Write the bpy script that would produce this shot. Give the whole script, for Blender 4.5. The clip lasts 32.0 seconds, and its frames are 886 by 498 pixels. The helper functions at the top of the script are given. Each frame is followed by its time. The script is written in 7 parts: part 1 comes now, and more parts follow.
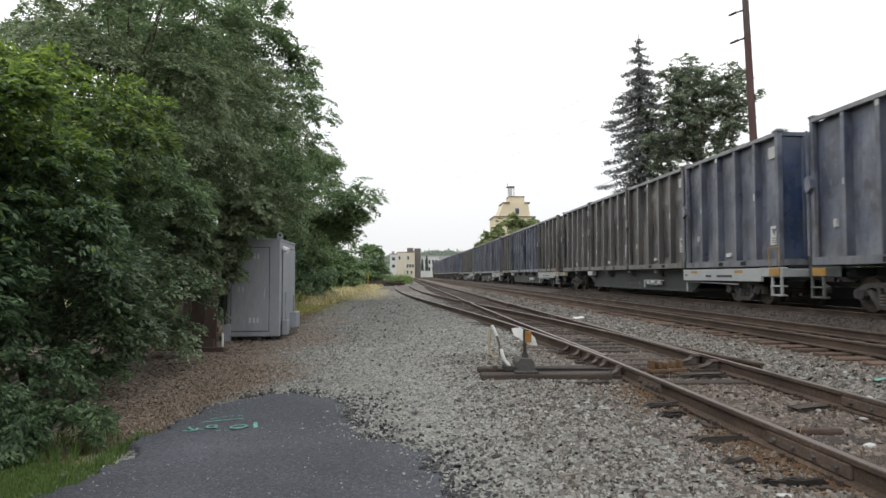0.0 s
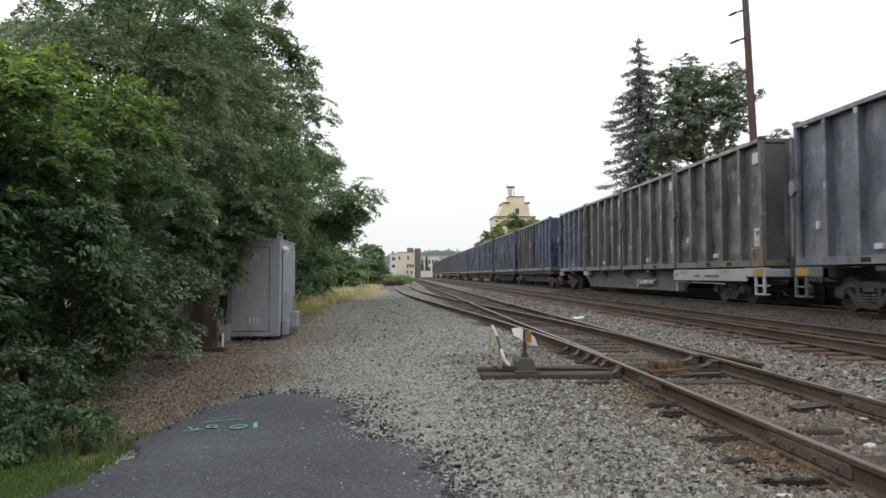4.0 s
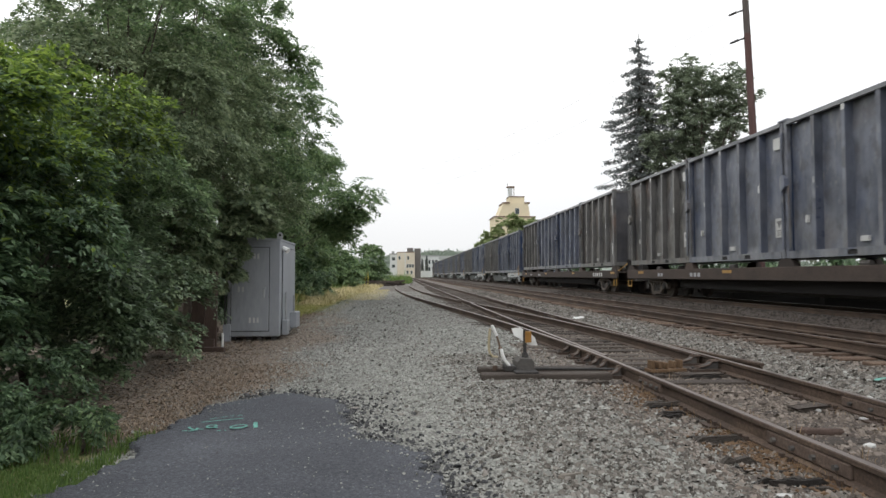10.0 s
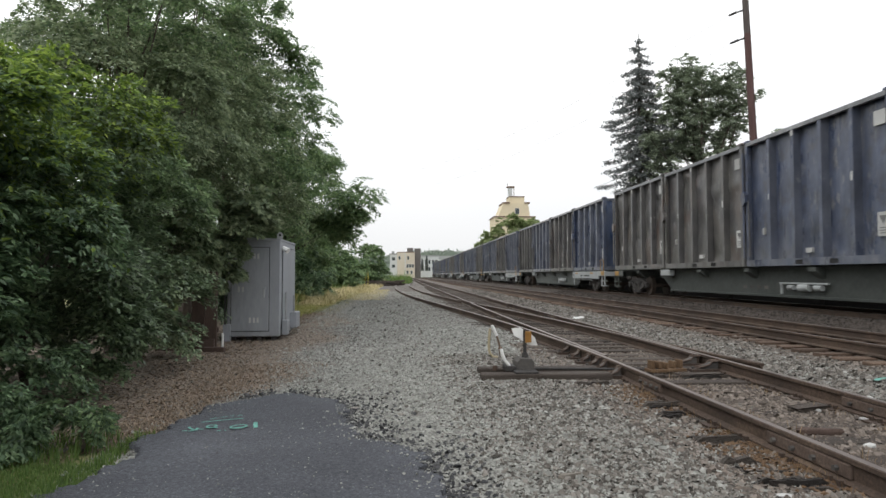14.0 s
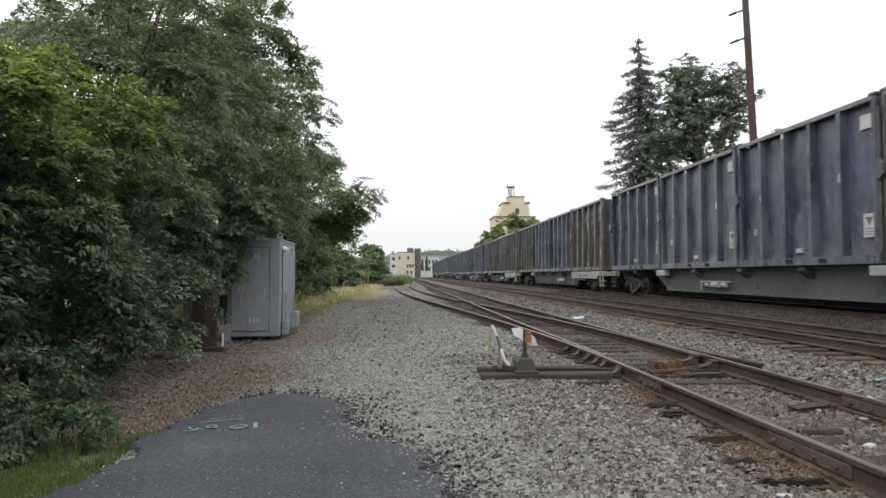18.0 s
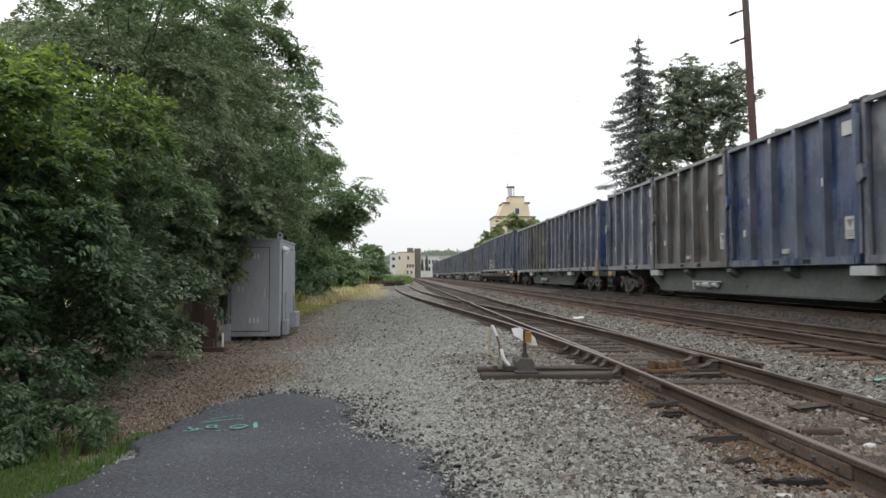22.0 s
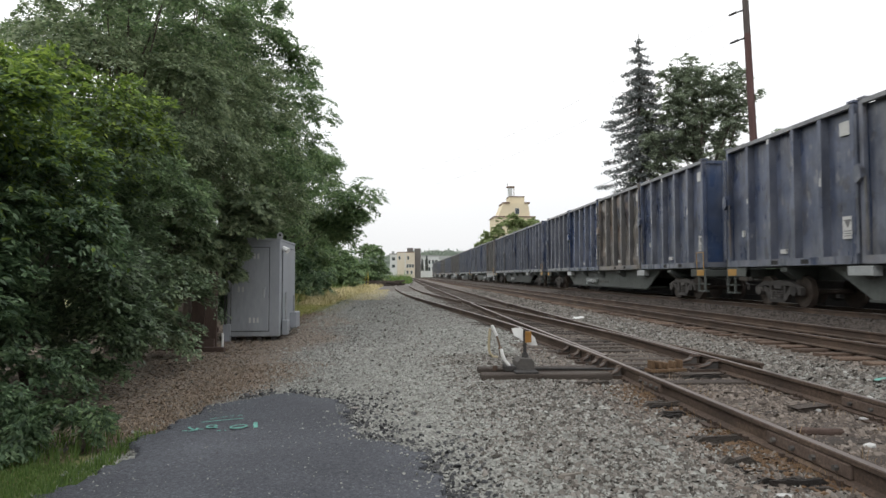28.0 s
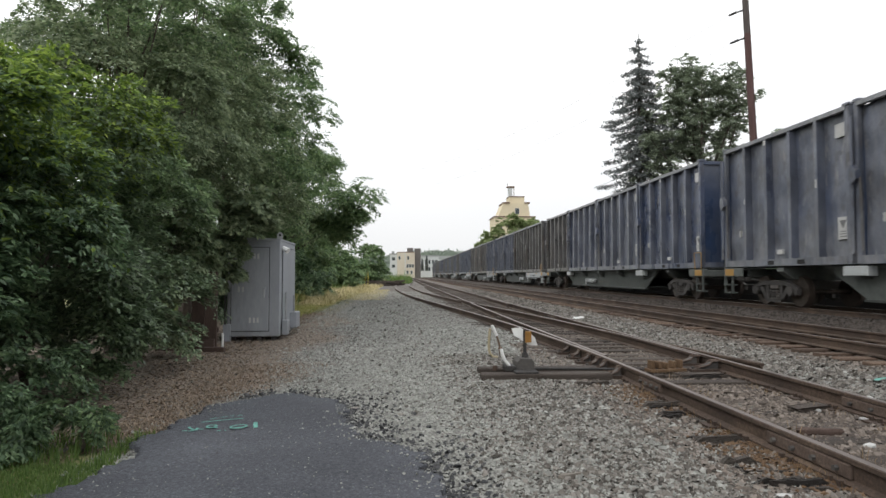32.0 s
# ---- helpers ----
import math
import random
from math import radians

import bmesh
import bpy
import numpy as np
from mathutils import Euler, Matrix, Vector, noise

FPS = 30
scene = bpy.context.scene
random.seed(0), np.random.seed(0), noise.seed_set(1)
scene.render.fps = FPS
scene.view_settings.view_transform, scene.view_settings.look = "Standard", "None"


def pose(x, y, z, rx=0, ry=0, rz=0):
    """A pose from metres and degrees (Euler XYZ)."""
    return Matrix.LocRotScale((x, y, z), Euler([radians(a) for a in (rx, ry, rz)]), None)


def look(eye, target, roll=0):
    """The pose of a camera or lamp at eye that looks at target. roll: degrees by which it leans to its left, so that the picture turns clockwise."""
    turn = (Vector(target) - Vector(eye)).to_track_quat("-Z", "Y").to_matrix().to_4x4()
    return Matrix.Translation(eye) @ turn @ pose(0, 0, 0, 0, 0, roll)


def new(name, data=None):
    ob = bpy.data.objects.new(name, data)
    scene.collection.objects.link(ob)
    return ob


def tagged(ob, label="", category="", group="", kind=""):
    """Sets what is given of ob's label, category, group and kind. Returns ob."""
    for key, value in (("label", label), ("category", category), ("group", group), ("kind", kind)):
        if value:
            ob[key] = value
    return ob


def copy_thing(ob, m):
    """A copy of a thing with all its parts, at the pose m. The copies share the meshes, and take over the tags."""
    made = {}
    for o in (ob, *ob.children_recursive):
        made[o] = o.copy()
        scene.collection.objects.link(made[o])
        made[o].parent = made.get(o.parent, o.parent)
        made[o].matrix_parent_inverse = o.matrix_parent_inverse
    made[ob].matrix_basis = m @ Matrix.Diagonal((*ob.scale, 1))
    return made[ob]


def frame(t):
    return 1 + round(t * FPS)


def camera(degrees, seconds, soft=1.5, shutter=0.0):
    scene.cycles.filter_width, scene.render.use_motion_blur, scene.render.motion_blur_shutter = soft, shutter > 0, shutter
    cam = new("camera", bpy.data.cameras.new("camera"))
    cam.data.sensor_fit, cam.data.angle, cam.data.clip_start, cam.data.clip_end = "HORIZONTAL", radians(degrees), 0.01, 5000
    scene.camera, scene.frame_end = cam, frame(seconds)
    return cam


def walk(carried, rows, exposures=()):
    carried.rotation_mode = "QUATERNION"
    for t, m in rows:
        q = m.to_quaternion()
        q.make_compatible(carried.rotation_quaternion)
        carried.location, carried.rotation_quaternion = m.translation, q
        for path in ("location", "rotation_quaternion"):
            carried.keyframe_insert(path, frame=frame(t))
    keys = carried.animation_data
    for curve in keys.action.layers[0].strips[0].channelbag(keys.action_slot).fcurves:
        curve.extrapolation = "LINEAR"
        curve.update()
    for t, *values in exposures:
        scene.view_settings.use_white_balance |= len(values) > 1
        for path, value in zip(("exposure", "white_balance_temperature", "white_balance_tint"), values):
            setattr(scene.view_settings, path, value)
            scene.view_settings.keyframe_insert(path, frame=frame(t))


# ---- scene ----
# The camera stands still on a stand beside the siding.
cam = camera(69.5, 32.0, soft=1.5, shutter=0.1)
EYE = pose(0, 0, 1.30, 92.331, 0, -3.646)
walk(cam, [(0, EYE), (32, EYE)])

# ---- light: a bright overcast day ----
world = bpy.data.worlds.new("overcast_sky")
scene.world = world
world.use_nodes = True
wn, wl = world.node_tree.nodes, world.node_tree.links
wn.clear()
sky = wn.new("ShaderNodeTexSky")
sky.sky_type = "NISHITA"
sky.sun_disc = False
sky.sun_elevation, sky.sun_rotation = radians(58), radians(-60)
sky.air_density, sky.dust_density = 1.6, 4.0
sky_bg = wn.new("ShaderNodeBackground")
sky_bg.inputs["Strength"].default_value = 0.05
wl.new(sky.outputs["Color"], sky_bg.inputs["Color"])
coord = wn.new("ShaderNodeTexCoord")
cloud = wn.new("ShaderNodeTexNoise")
cloud.inputs["Scale"].default_value, cloud.inputs["Detail"].default_value = 1.6, 3
wl.new(coord.outputs["Generated"], cloud.inputs["Vector"])
cloud_ramp = wn.new("ShaderNodeValToRGB")
cloud_ramp.color_ramp.elements[0].position, cloud_ramp.color_ramp.elements[0].color = 0.3, (0.90, 0.93, 0.97, 1)
cloud_ramp.color_ramp.elements[1].position, cloud_ramp.color_ramp.elements[1].color = 0.7, (1.0, 1.0, 1.0, 1)
wl.new(cloud.outputs["Fac"], cloud_ramp.inputs["Fac"])
cloud_bg = wn.new("ShaderNodeBackground")
wl.new(cloud_ramp.outputs["Color"], cloud_bg.inputs["Color"])
cloud_sep, cloud_rise = wn.new("ShaderNodeSeparateXYZ"), wn.new("ShaderNodeMapRange")
wl.new(coord.outputs["Generated"], cloud_sep.inputs[0])
wl.new(cloud_sep.outputs["Z"], cloud_rise.inputs["Value"])
for socket, value in (("From Min", 0.0), ("From Max", 0.42), ("To Min", 0.97), ("To Max", 1.5)):
    cloud_rise.inputs[socket].default_value = value
wl.new(cloud_rise.outputs[0], cloud_bg.inputs["Strength"])
sky_mix = wn.new("ShaderNodeMixShader")
sky_mix.inputs[0].default_value = 0.92
wl.new(sky_bg.outputs[0], sky_mix.inputs[1])
wl.new(cloud_bg.outputs[0], sky_mix.inputs[2])
world_out = wn.new("ShaderNodeOutputWorld")
wl.new(sky_mix.outputs[0], world_out.inputs["Surface"])

sun_data = bpy.data.lights.new("sun", "SUN")
sun_data.energy, sun_data.angle, sun_data.color = 0.8, radians(25), (1.0, 0.97, 0.92)
sun = new("sun", sun_data)
sun.matrix_world = look((-40, -25, 70), (5, 15, 0))
scene.view_settings.exposure = 0.0


# ---- materials ----
def material(name, colours, rough=0.8, scale=3.0, fine=40.0, bump=0.2, metal=0.0, stretch=(1, 1, 1), rand="", spread=0.5,
             coords="Object", distance=0.02):
    """A surface with two scales of variation between the colours given, dark to light."""
    m = bpy.data.materials.new(name)
    m.use_nodes = True
    n, l = m.node_tree.nodes, m.node_tree.links
    bsdf = n["Principled BSDF"]
    tc, mp = n.new("ShaderNodeTexCoord"), n.new("ShaderNodeMapping")
    mp.inputs["Scale"].default_value = stretch
    l.new(tc.outputs[coords], mp.inputs["Vector"])
    big, small = n.new("ShaderNodeTexNoise"), n.new("ShaderNodeTexNoise")
    for t, s, d in ((big, scale, 4), (small, fine, 6)):
        t.noise_dimensions = "4D"
        t.inputs["Scale"].default_value, t.inputs["Detail"].default_value = s, d
        t.inputs["Roughness"].default_value = 0.6
        l.new(mp.outputs[0], t.inputs["Vector"])
    add = n.new("ShaderNodeMath")
    add.operation = "MULTIPLY_ADD"
    l.new(small.outputs["Fac"], add.inputs[0])
    add.inputs[1].default_value = 0.5
    half = n.new("ShaderNodeMath")
    half.operation = "MULTIPLY"
    half.inputs[1].default_value = 0.5
    l.new(big.outputs["Fac"], half.inputs[0])
    l.new(half.outputs[0], add.inputs[2])
    fac = add.outputs[0]
    if rand:
        src = n.new("ShaderNodeObjectInfo") if rand == "object" else n.new("ShaderNodeNewGeometry")
        out = src.outputs["Random"] if rand == "object" else src.outputs["Random Per Island"]
        w = n.new("ShaderNodeMath")
        w.operation, w.inputs[1].default_value = "MULTIPLY", 37.0
        l.new(out, w.inputs[0])
        if rand == "object":
            l.new(w.outputs[0], big.inputs["W"])
            l.new(w.outputs[0], small.inputs["W"])
        mixr = n.new("ShaderNodeMix")
        mixr.inputs[0].default_value = spread
        l.new(fac, mixr.inputs[2])
        l.new(out, mixr.inputs[3])
        fac = mixr.outputs[0]
    ramp = n.new("ShaderNodeValToRGB")
    e = ramp.color_ramp.elements
    lo, hi = (0.3, 0.7) if not rand else (0.3 - 0.28 * spread, 0.7 + 0.28 * spread)
    e[0].position, e[1].position = lo, hi
    e[0].color, e[1].color = (*colours[0], 1), (*colours[-1], 1)
    for i, c in enumerate(colours[1:-1], 1):
        k = e.new(lo + (hi - lo) * i / (len(colours) - 1))
        k.color = (*c, 1)
    l.new(fac, ramp.inputs["Fac"])
    l.new(ramp.outputs["Color"], bsdf.inputs["Base Color"])
    bsdf.inputs["Roughness"].default_value, bsdf.inputs["Metallic"].default_value = rough, metal
    if bump:
        b = n.new("ShaderNodeBump")
        b.inputs["Strength"].default_value, b.inputs["Distance"].default_value = bump, distance
        l.new(small.outputs["Fac"], b.inputs["Height"])
        l.new(b.outputs[0], bsdf.inputs["Normal"])
    return m


def dusty_paint(name, paint, dust, cover, streak=0.35, patches=(), splash=0.0):
    """Old container paint under a film of road dust that thins out in downward streaks."""
    m = bpy.data.materials.new(name)
    m.use_nodes = True
    n, l = m.node_tree.nodes, m.node_tree.links
    bsdf = n["Principled BSDF"]
    tc, info = n.new("ShaderNodeTexCoord"), n.new("ShaderNodeObjectInfo")
    w = n.new("ShaderNodeMath")
    w.operation, w.inputs[1].default_value = "MULTIPLY", 61.0
    l.new(info.outputs["Random"], w.inputs[0])

    def noise_at(scale, stretch, detail):
        mp, t = n.new("ShaderNodeMapping"), n.new("ShaderNodeTexNoise")
        mp.inputs["Scale"].default_value = stretch
        l.new(tc.outputs["Object"], mp.inputs["Vector"])
        t.noise_dimensions = "4D"
        t.inputs["Scale"].default_value, t.inputs["Detail"].default_value = scale, detail
        t.inputs["Roughness"].default_value = 0.62
        l.new(mp.outputs[0], t.inputs["Vector"])
        l.new(w.outputs[0], t.inputs["W"])
        return t.outputs["Fac"]

    cloud_n, streak_n, grain = noise_at(0.9, (1, 1, 0.7), 5), noise_at(2.2, (1, 3.0, 0.22), 5), noise_at(22, (1, 1, 1), 6)
    mix = n.new("ShaderNodeMix")
    mix.inputs[0].default_value = streak
    l.new(cloud_n, mix.inputs[2])
    l.new(streak_n, mix.inputs[3])
    rng = n.new("ShaderNodeMapRange")
    rng.inputs["From Min"].default_value, rng.inputs["From Max"].default_value = 0.38, 0.62
    rng.inputs["To Min"].default_value = max(0.0, cover - 0.35)
    rng.inputs["To Max"].default_value = min(1.0, cover + 0.25)
    l.new(mix.outputs[0], rng.inputs["Value"])
    tone = n.new("ShaderNodeValToRGB")
    tone.color_ramp.elements[0].position, tone.color_ramp.elements[1].position = 0.32, 0.68
    tone.color_ramp.elements[0].color = (*[c * 0.86 for c in dust], 1)
    tone.color_ramp.elements[1].color = (*[c * 1.1 for c in dust], 1)
    l.new(grain, tone.inputs["Fac"])
    col = n.new("ShaderNodeMix")
    col.data_type = "RGBA"
    l.new(rng.outputs[0], col.inputs[0])
    col.inputs[6].default_value = (*paint, 1)
    l.new(tone.outputs["Color"], col.inputs[7])
    stain = n.new("ShaderNodeMapRange")
    for socket, value in (("From Min", 0.34), ("From Max", 0.66), ("To Min", 0.62), ("To Max", 1.42)):
        stain.inputs[socket].default_value = value
    l.new(noise_at(1.1, (1, 1, 0.7), 5), stain.inputs["Value"])
    dirt = n.new("ShaderNodeMix")
    dirt.data_type, dirt.blend_type = "RGBA", "MULTIPLY"
    dirt.inputs[0].default_value = 1.0
    l.new(col.outputs[2], dirt.inputs[6])
    l.new(stain.outputs[0], dirt.inputs[7])
    scuff = n.new("ShaderNodeMapRange")
    for socket, value in (("From Min", 0.66), ("From Max", 0.74), ("To Min", 0.0), ("To Max", 0.55)):
        scuff.inputs[socket].default_value = value
    l.new(noise_at(2.6, (1, 5.0, 0.9), 6), scuff.inputs["Value"])
    worn = n.new("ShaderNodeMix")
    worn.data_type = "RGBA"
    l.new(scuff.outputs[0], worn.inputs[0])
    l.new(dirt.outputs[2], worn.inputs[6])
    worn.inputs[7].default_value = (0.36, 0.36, 0.35, 1)
    last = worn.outputs[2]
    for colour, lo, hi, most, size, stretch in patches:
        spot, over = n.new("ShaderNodeMapRange"), n.new("ShaderNodeMix")
        for socket, value in (("From Min", lo), ("From Max", hi), ("To Min", 0.0), ("To Max", most)):
            spot.inputs[socket].default_value = value
        l.new(noise_at(size, stretch, 6), spot.inputs["Value"])
        over.data_type = "RGBA"
        l.new(spot.outputs[0], over.inputs[0])
        l.new(last, over.inputs[6])
        over.inputs[7].default_value = (*colour, 1)
        last = over.outputs[2]
    if splash:
        height, low = n.new("ShaderNodeSeparateXYZ"), n.new("ShaderNodeMapRange")
        l.new(tc.outputs["Object"], height.inputs[0])
        for socket, value in (("From Min", 0.1), ("From Max", 1.5), ("To Min", splash), ("To Max", 0.0)):
            low.inputs[socket].default_value = value
        l.new(height.outputs["Z"], low.inputs["Value"])
        ragged, over = n.new("ShaderNodeMapRange"), n.new("ShaderNodeMix")
        ragged.inputs["From Min"].default_value, ragged.inputs["From Max"].default_value = 0.36, 0.6
        l.new(noise_at(1.4, (1, 1.6, 0.6), 6), ragged.inputs["Value"])
        times = n.new("ShaderNodeMath")
        times.operation = "MULTIPLY"
        l.new(low.outputs[0], times.inputs[0])
        l.new(ragged.outputs[0], times.inputs[1])
        over.data_type = "RGBA"
        l.new(times.outputs[0], over.inputs[0])
        l.new(last, over.inputs[6])
        over.inputs[7].default_value = (*[0.45 * c + sum(dust) / 3 * 1.0 for c in dust], 1)
        last = over.outputs[2]
    l.new(last, bsdf.inputs["Base Color"])
    ro = n.new("ShaderNodeMapRange")
    ro.inputs["To Min"].default_value, ro.inputs["To Max"].default_value = 0.22, 0.44
    l.new(rng.outputs[0], ro.inputs["Value"])
    l.new(ro.outputs[0], bsdf.inputs["Roughness"])
    b = n.new("ShaderNodeBump")
    b.inputs["Strength"].default_value, b.inputs["Distance"].default_value = 0.5, 0.04
    l.new(cloud_n, b.inputs["Height"])
    l.new(b.outputs[0], bsdf.inputs["Normal"])
    return m


def leaf_material(name, colours, through_amount=0.35, rough=0.5):
    m = bpy.data.materials.new(name)
    m.use_nodes = True
    n, l = m.node_tree.nodes, m.node_tree.links
    bsdf, out = n["Principled BSDF"], n["Material Output"]
    geo, tc, t = n.new("ShaderNodeNewGeometry"), n.new("ShaderNodeTexCoord"), n.new("ShaderNodeTexNoise")
    t.inputs["Scale"].default_value = 1.1
    l.new(tc.outputs["Object"], t.inputs["Vector"])
    mix = n.new("ShaderNodeMix")
    mix.inputs[0].default_value = 0.55
    l.new(t.outputs["Fac"], mix.inputs[2])
    l.new(geo.outputs["Random Per Island"], mix.inputs[3])
    ramp = n.new("ShaderNodeValToRGB")
    e = ramp.color_ramp.elements
    e[0].position, e[1].position = 0.2, 0.82
    e[0].color, e[1].color = (*colours[0], 1), (*colours[-1], 1)
    for i, c in enumerate(colours[1:-1], 1):
        e.new(0.2 + 0.62 * i / (len(colours) - 1)).color = (*c, 1)
    l.new(mix.outputs[0], ramp.inputs["Fac"])
    l.new(ramp.outputs["Color"], bsdf.inputs["Base Color"])
    bsdf.inputs["Roughness"].default_value = rough
    tr, ms = n.new("ShaderNodeBsdfTranslucent"), n.new("ShaderNodeMixShader")
    l.new(ramp.outputs["Color"], tr.inputs["Color"])
    ms.inputs[0].default_value = through_amount
    l.new(bsdf.outputs[0], ms.inputs[1])
    l.new(tr.outputs[0], ms.inputs[2])
    l.new(ms.outputs[0], out.inputs["Surface"])
    return m


M = {}
M["rail_rust"] = material("rusty_rail_steel", [(0.026, 0.018, 0.014), (0.067, 0.045, 0.033), (0.175, 0.120, 0.082)], 0.85, 1.2, 45, 0.3)
M["joint_rust"] = material("red_brown_rusted_steel", [(0.045, 0.031, 0.024), (0.105, 0.074, 0.058), (0.20, 0.148, 0.118)], 0.85, 3, 45, 0.3)
M["rust_flake"] = material("orange_rust", [(0.06, 0.036, 0.020), (0.13, 0.078, 0.042), (0.22, 0.145, 0.085)], 0.95, 6, 60, 0.5)
M["rail_head"] = material("worn_rail_head", [(0.12, 0.095, 0.082), (0.24, 0.205, 0.185)], 0.42, 1.2, 60, 0.1, 0.6)
M["rail_shiny"] = material("polished_rail_head", [(0.22, 0.20, 0.19), (0.42, 0.40, 0.38)], 0.3, 1.2, 60, 0.05, 0.8)
M["tie"] = material("weathered_tie_timber", [(0.022, 0.017, 0.014), (0.066, 0.053, 0.044), (0.138, 0.116, 0.098)], 0.95, 3, 30, 0.9,
                    stretch=(0.5, 6, 6), rand="object", spread=0.35)
M["tie_black"] = material("rotten_tie_timber", [(0.010, 0.009, 0.008), (0.034, 0.028, 0.024), (0.115, 0.098, 0.083)], 0.95, 5, 40, 1.0, stretch=(0.6, 7, 7), rand="object", spread=0.5)
M["tie_red"] = material("rust_stained_tie_timber", [(0.036, 0.025, 0.019), (0.112, 0.073, 0.051), (0.215, 0.150, 0.105)], 0.95, 3, 30, 0.6,
                        stretch=(0.5, 6, 6), rand="object", spread=0.35)
M["stone"] = material("ballast_stone", [(0.160, 0.159, 0.145), (0.280, 0.281, 0.256), (0.40, 0.40, 0.368)], 0.95, 12, 90, 0.3,
                      rand="island", spread=0.65)
M["stone_mid"] = material("grimy_ballast_stone", [(0.038, 0.033, 0.028), (0.138, 0.124, 0.108), (0.29, 0.268, 0.240)], 0.95, 12, 90, 0.3,
                          rand="island", spread=0.75)
M["stone_dark"] = material("dark_brown_ballast_stone", [(0.018, 0.014, 0.012), (0.044, 0.035, 0.029), (0.088, 0.072, 0.061)], 0.95, 12, 90, 0.3, rand="island", spread=0.75)
M["stone_brown"] = material("rust_dusted_ballast_stone", [(0.056, 0.045, 0.038), (0.145, 0.118, 0.098), (0.27, 0.23, 0.196)], 0.95, 12, 90, 0.3,
                            rand="island", spread=0.75)
def asphalt_material():
    """Worn asphalt: stone grains of many tones in dark binder, with broad stains."""
    m = material("worn_asphalt", [(0.038, 0.040, 0.046), (0.078, 0.082, 0.094), (0.128, 0.133, 0.149)], 0.9, 0.9, 30, 0)
    n, l = m.node_tree.nodes, m.node_tree.links
    bsdf = n["Principled BSDF"]
    tc, v = n.new("ShaderNodeTexCoord"), n.new("ShaderNodeTexVoronoi")
    v.inputs["Scale"].default_value = 95
    l.new(tc.outputs["Object"], v.inputs["Vector"])
    sep, r = n.new("ShaderNodeSeparateColor"), n.new("ShaderNodeValToRGB")
    l.new(v.outputs["Color"], sep.inputs[0])
    e = r.color_ramp.elements
    e[0].position, e[0].color = 0.1, (0.74, 0.75, 0.77, 1)
    e[1].position, e[1].color = 1.0, (1.8, 1.8, 1.8, 1)
    e.new(0.6).color = (1.0, 1.0, 1.02, 1)
    e.new(0.93).color = (1.3, 1.3, 1.32, 1)
    l.new(sep.outputs[0], r.inputs["Fac"])
    mul = n.new("ShaderNodeMix")
    mul.data_type, mul.blend_type = "RGBA", "MULTIPLY"
    mul.inputs[0].default_value = 1.0
    l.new(bsdf.inputs["Base Color"].links[0].from_socket, mul.inputs[6])
    l.new(r.outputs["Color"], mul.inputs[7])
    l.new(mul.outputs[2], bsdf.inputs["Base Color"])
    b = n.new("ShaderNodeBump")
    b.inputs["Strength"].default_value, b.inputs["Distance"].default_value = 1.0, 0.01
    b.invert = True
    l.new(v.outputs["Distance"], b.inputs["Height"])
    l.new(b.outputs[0], bsdf.inputs["Normal"])
    return m


M["asphalt"] = asphalt_material()
M["crumb"] = material("broken_asphalt_crumb", [(0.025, 0.025, 0.027), (0.06, 0.061, 0.064), (0.12, 0.12, 0.122)], 0.9, 8, 90, 0.3, rand="island", spread=0.7)
M["spray"] = material("teal_marking_paint", [(0.075, 0.12, 0.115), (0.13, 0.36, 0.30), (0.24, 0.52, 0.44)], 0.85, 16, 90, 0.1)
M["cabinet"] = material("grey_cabinet_paint", [(0.235, 0.248, 0.268), (0.305, 0.322, 0.345), (0.355, 0.372, 0.395)], 0.55, 1.2, 18, 0.05, stretch=(1, 1, 0.3))
M["cabinet_dark"] = material("dark_cabinet_gasket", [(0.02, 0.02, 0.022), (0.05, 0.05, 0.055)], 0.8)
M["galv"] = material("galvanised_steel", [(0.30, 0.31, 0.32), (0.48, 0.49, 0.50)], 0.5, 4, 40, 0.1, 0.5)
M["white"] = material("weathered_white_paint", [(0.58, 0.58, 0.56), (0.82, 0.82, 0.80), (0.90, 0.90, 0.88)], 0.5, 5, 30, 0.1)
M["white_dusty"] = material("dusty_white_label", [(0.34, 0.34, 0.33), (0.50, 0.50, 0.485), (0.62, 0.62, 0.60)], 0.7, 5, 30, 0.05, rand="object", spread=0.4)
M["orange"] = material("orange_target_paint", [(0.20, 0.095, 0.02), (0.38, 0.19, 0.04)], 0.55, 5, 30, 0.1)
M["yellow"] = material("yellow_reflector", [(0.26, 0.14, 0.035), (0.46, 0.27, 0.065)], 0.5, 6, 40, 0.05)
M["post_yellow"] = material("yellow_post_paint", [(0.45, 0.36, 0.06), (0.65, 0.54, 0.12)], 0.6, 5, 30, 0.05)
M["black_iron"] = material("black_iron", [(0.012, 0.012, 0.012), (0.035, 0.033, 0.032), (0.07, 0.06, 0.052)], 0.75, 6, 40, 0.3)
M["dark_frame"] = material("grimy_running_gear", [(0.034, 0.032, 0.031), (0.082, 0.076, 0.071), (0.17, 0.15, 0.134)], 0.85, 3, 30, 0.3, rand="object", spread=0.3)
M["bogie"] = material("dusty_bogie_casting", [(0.015, 0.014, 0.013), (0.034, 0.031, 0.029), (0.10, 0.092, 0.085)], 0.85, 3, 30, 0.3, rand="object", spread=0.3)
M["car_grey"] = material("dusty_grey_green_car_paint", [(0.020, 0.023, 0.021), (0.066, 0.074, 0.068), (0.150, 0.162, 0.152)], 0.75, 0.55, 9, 0.1, rand="object", spread=0.3)
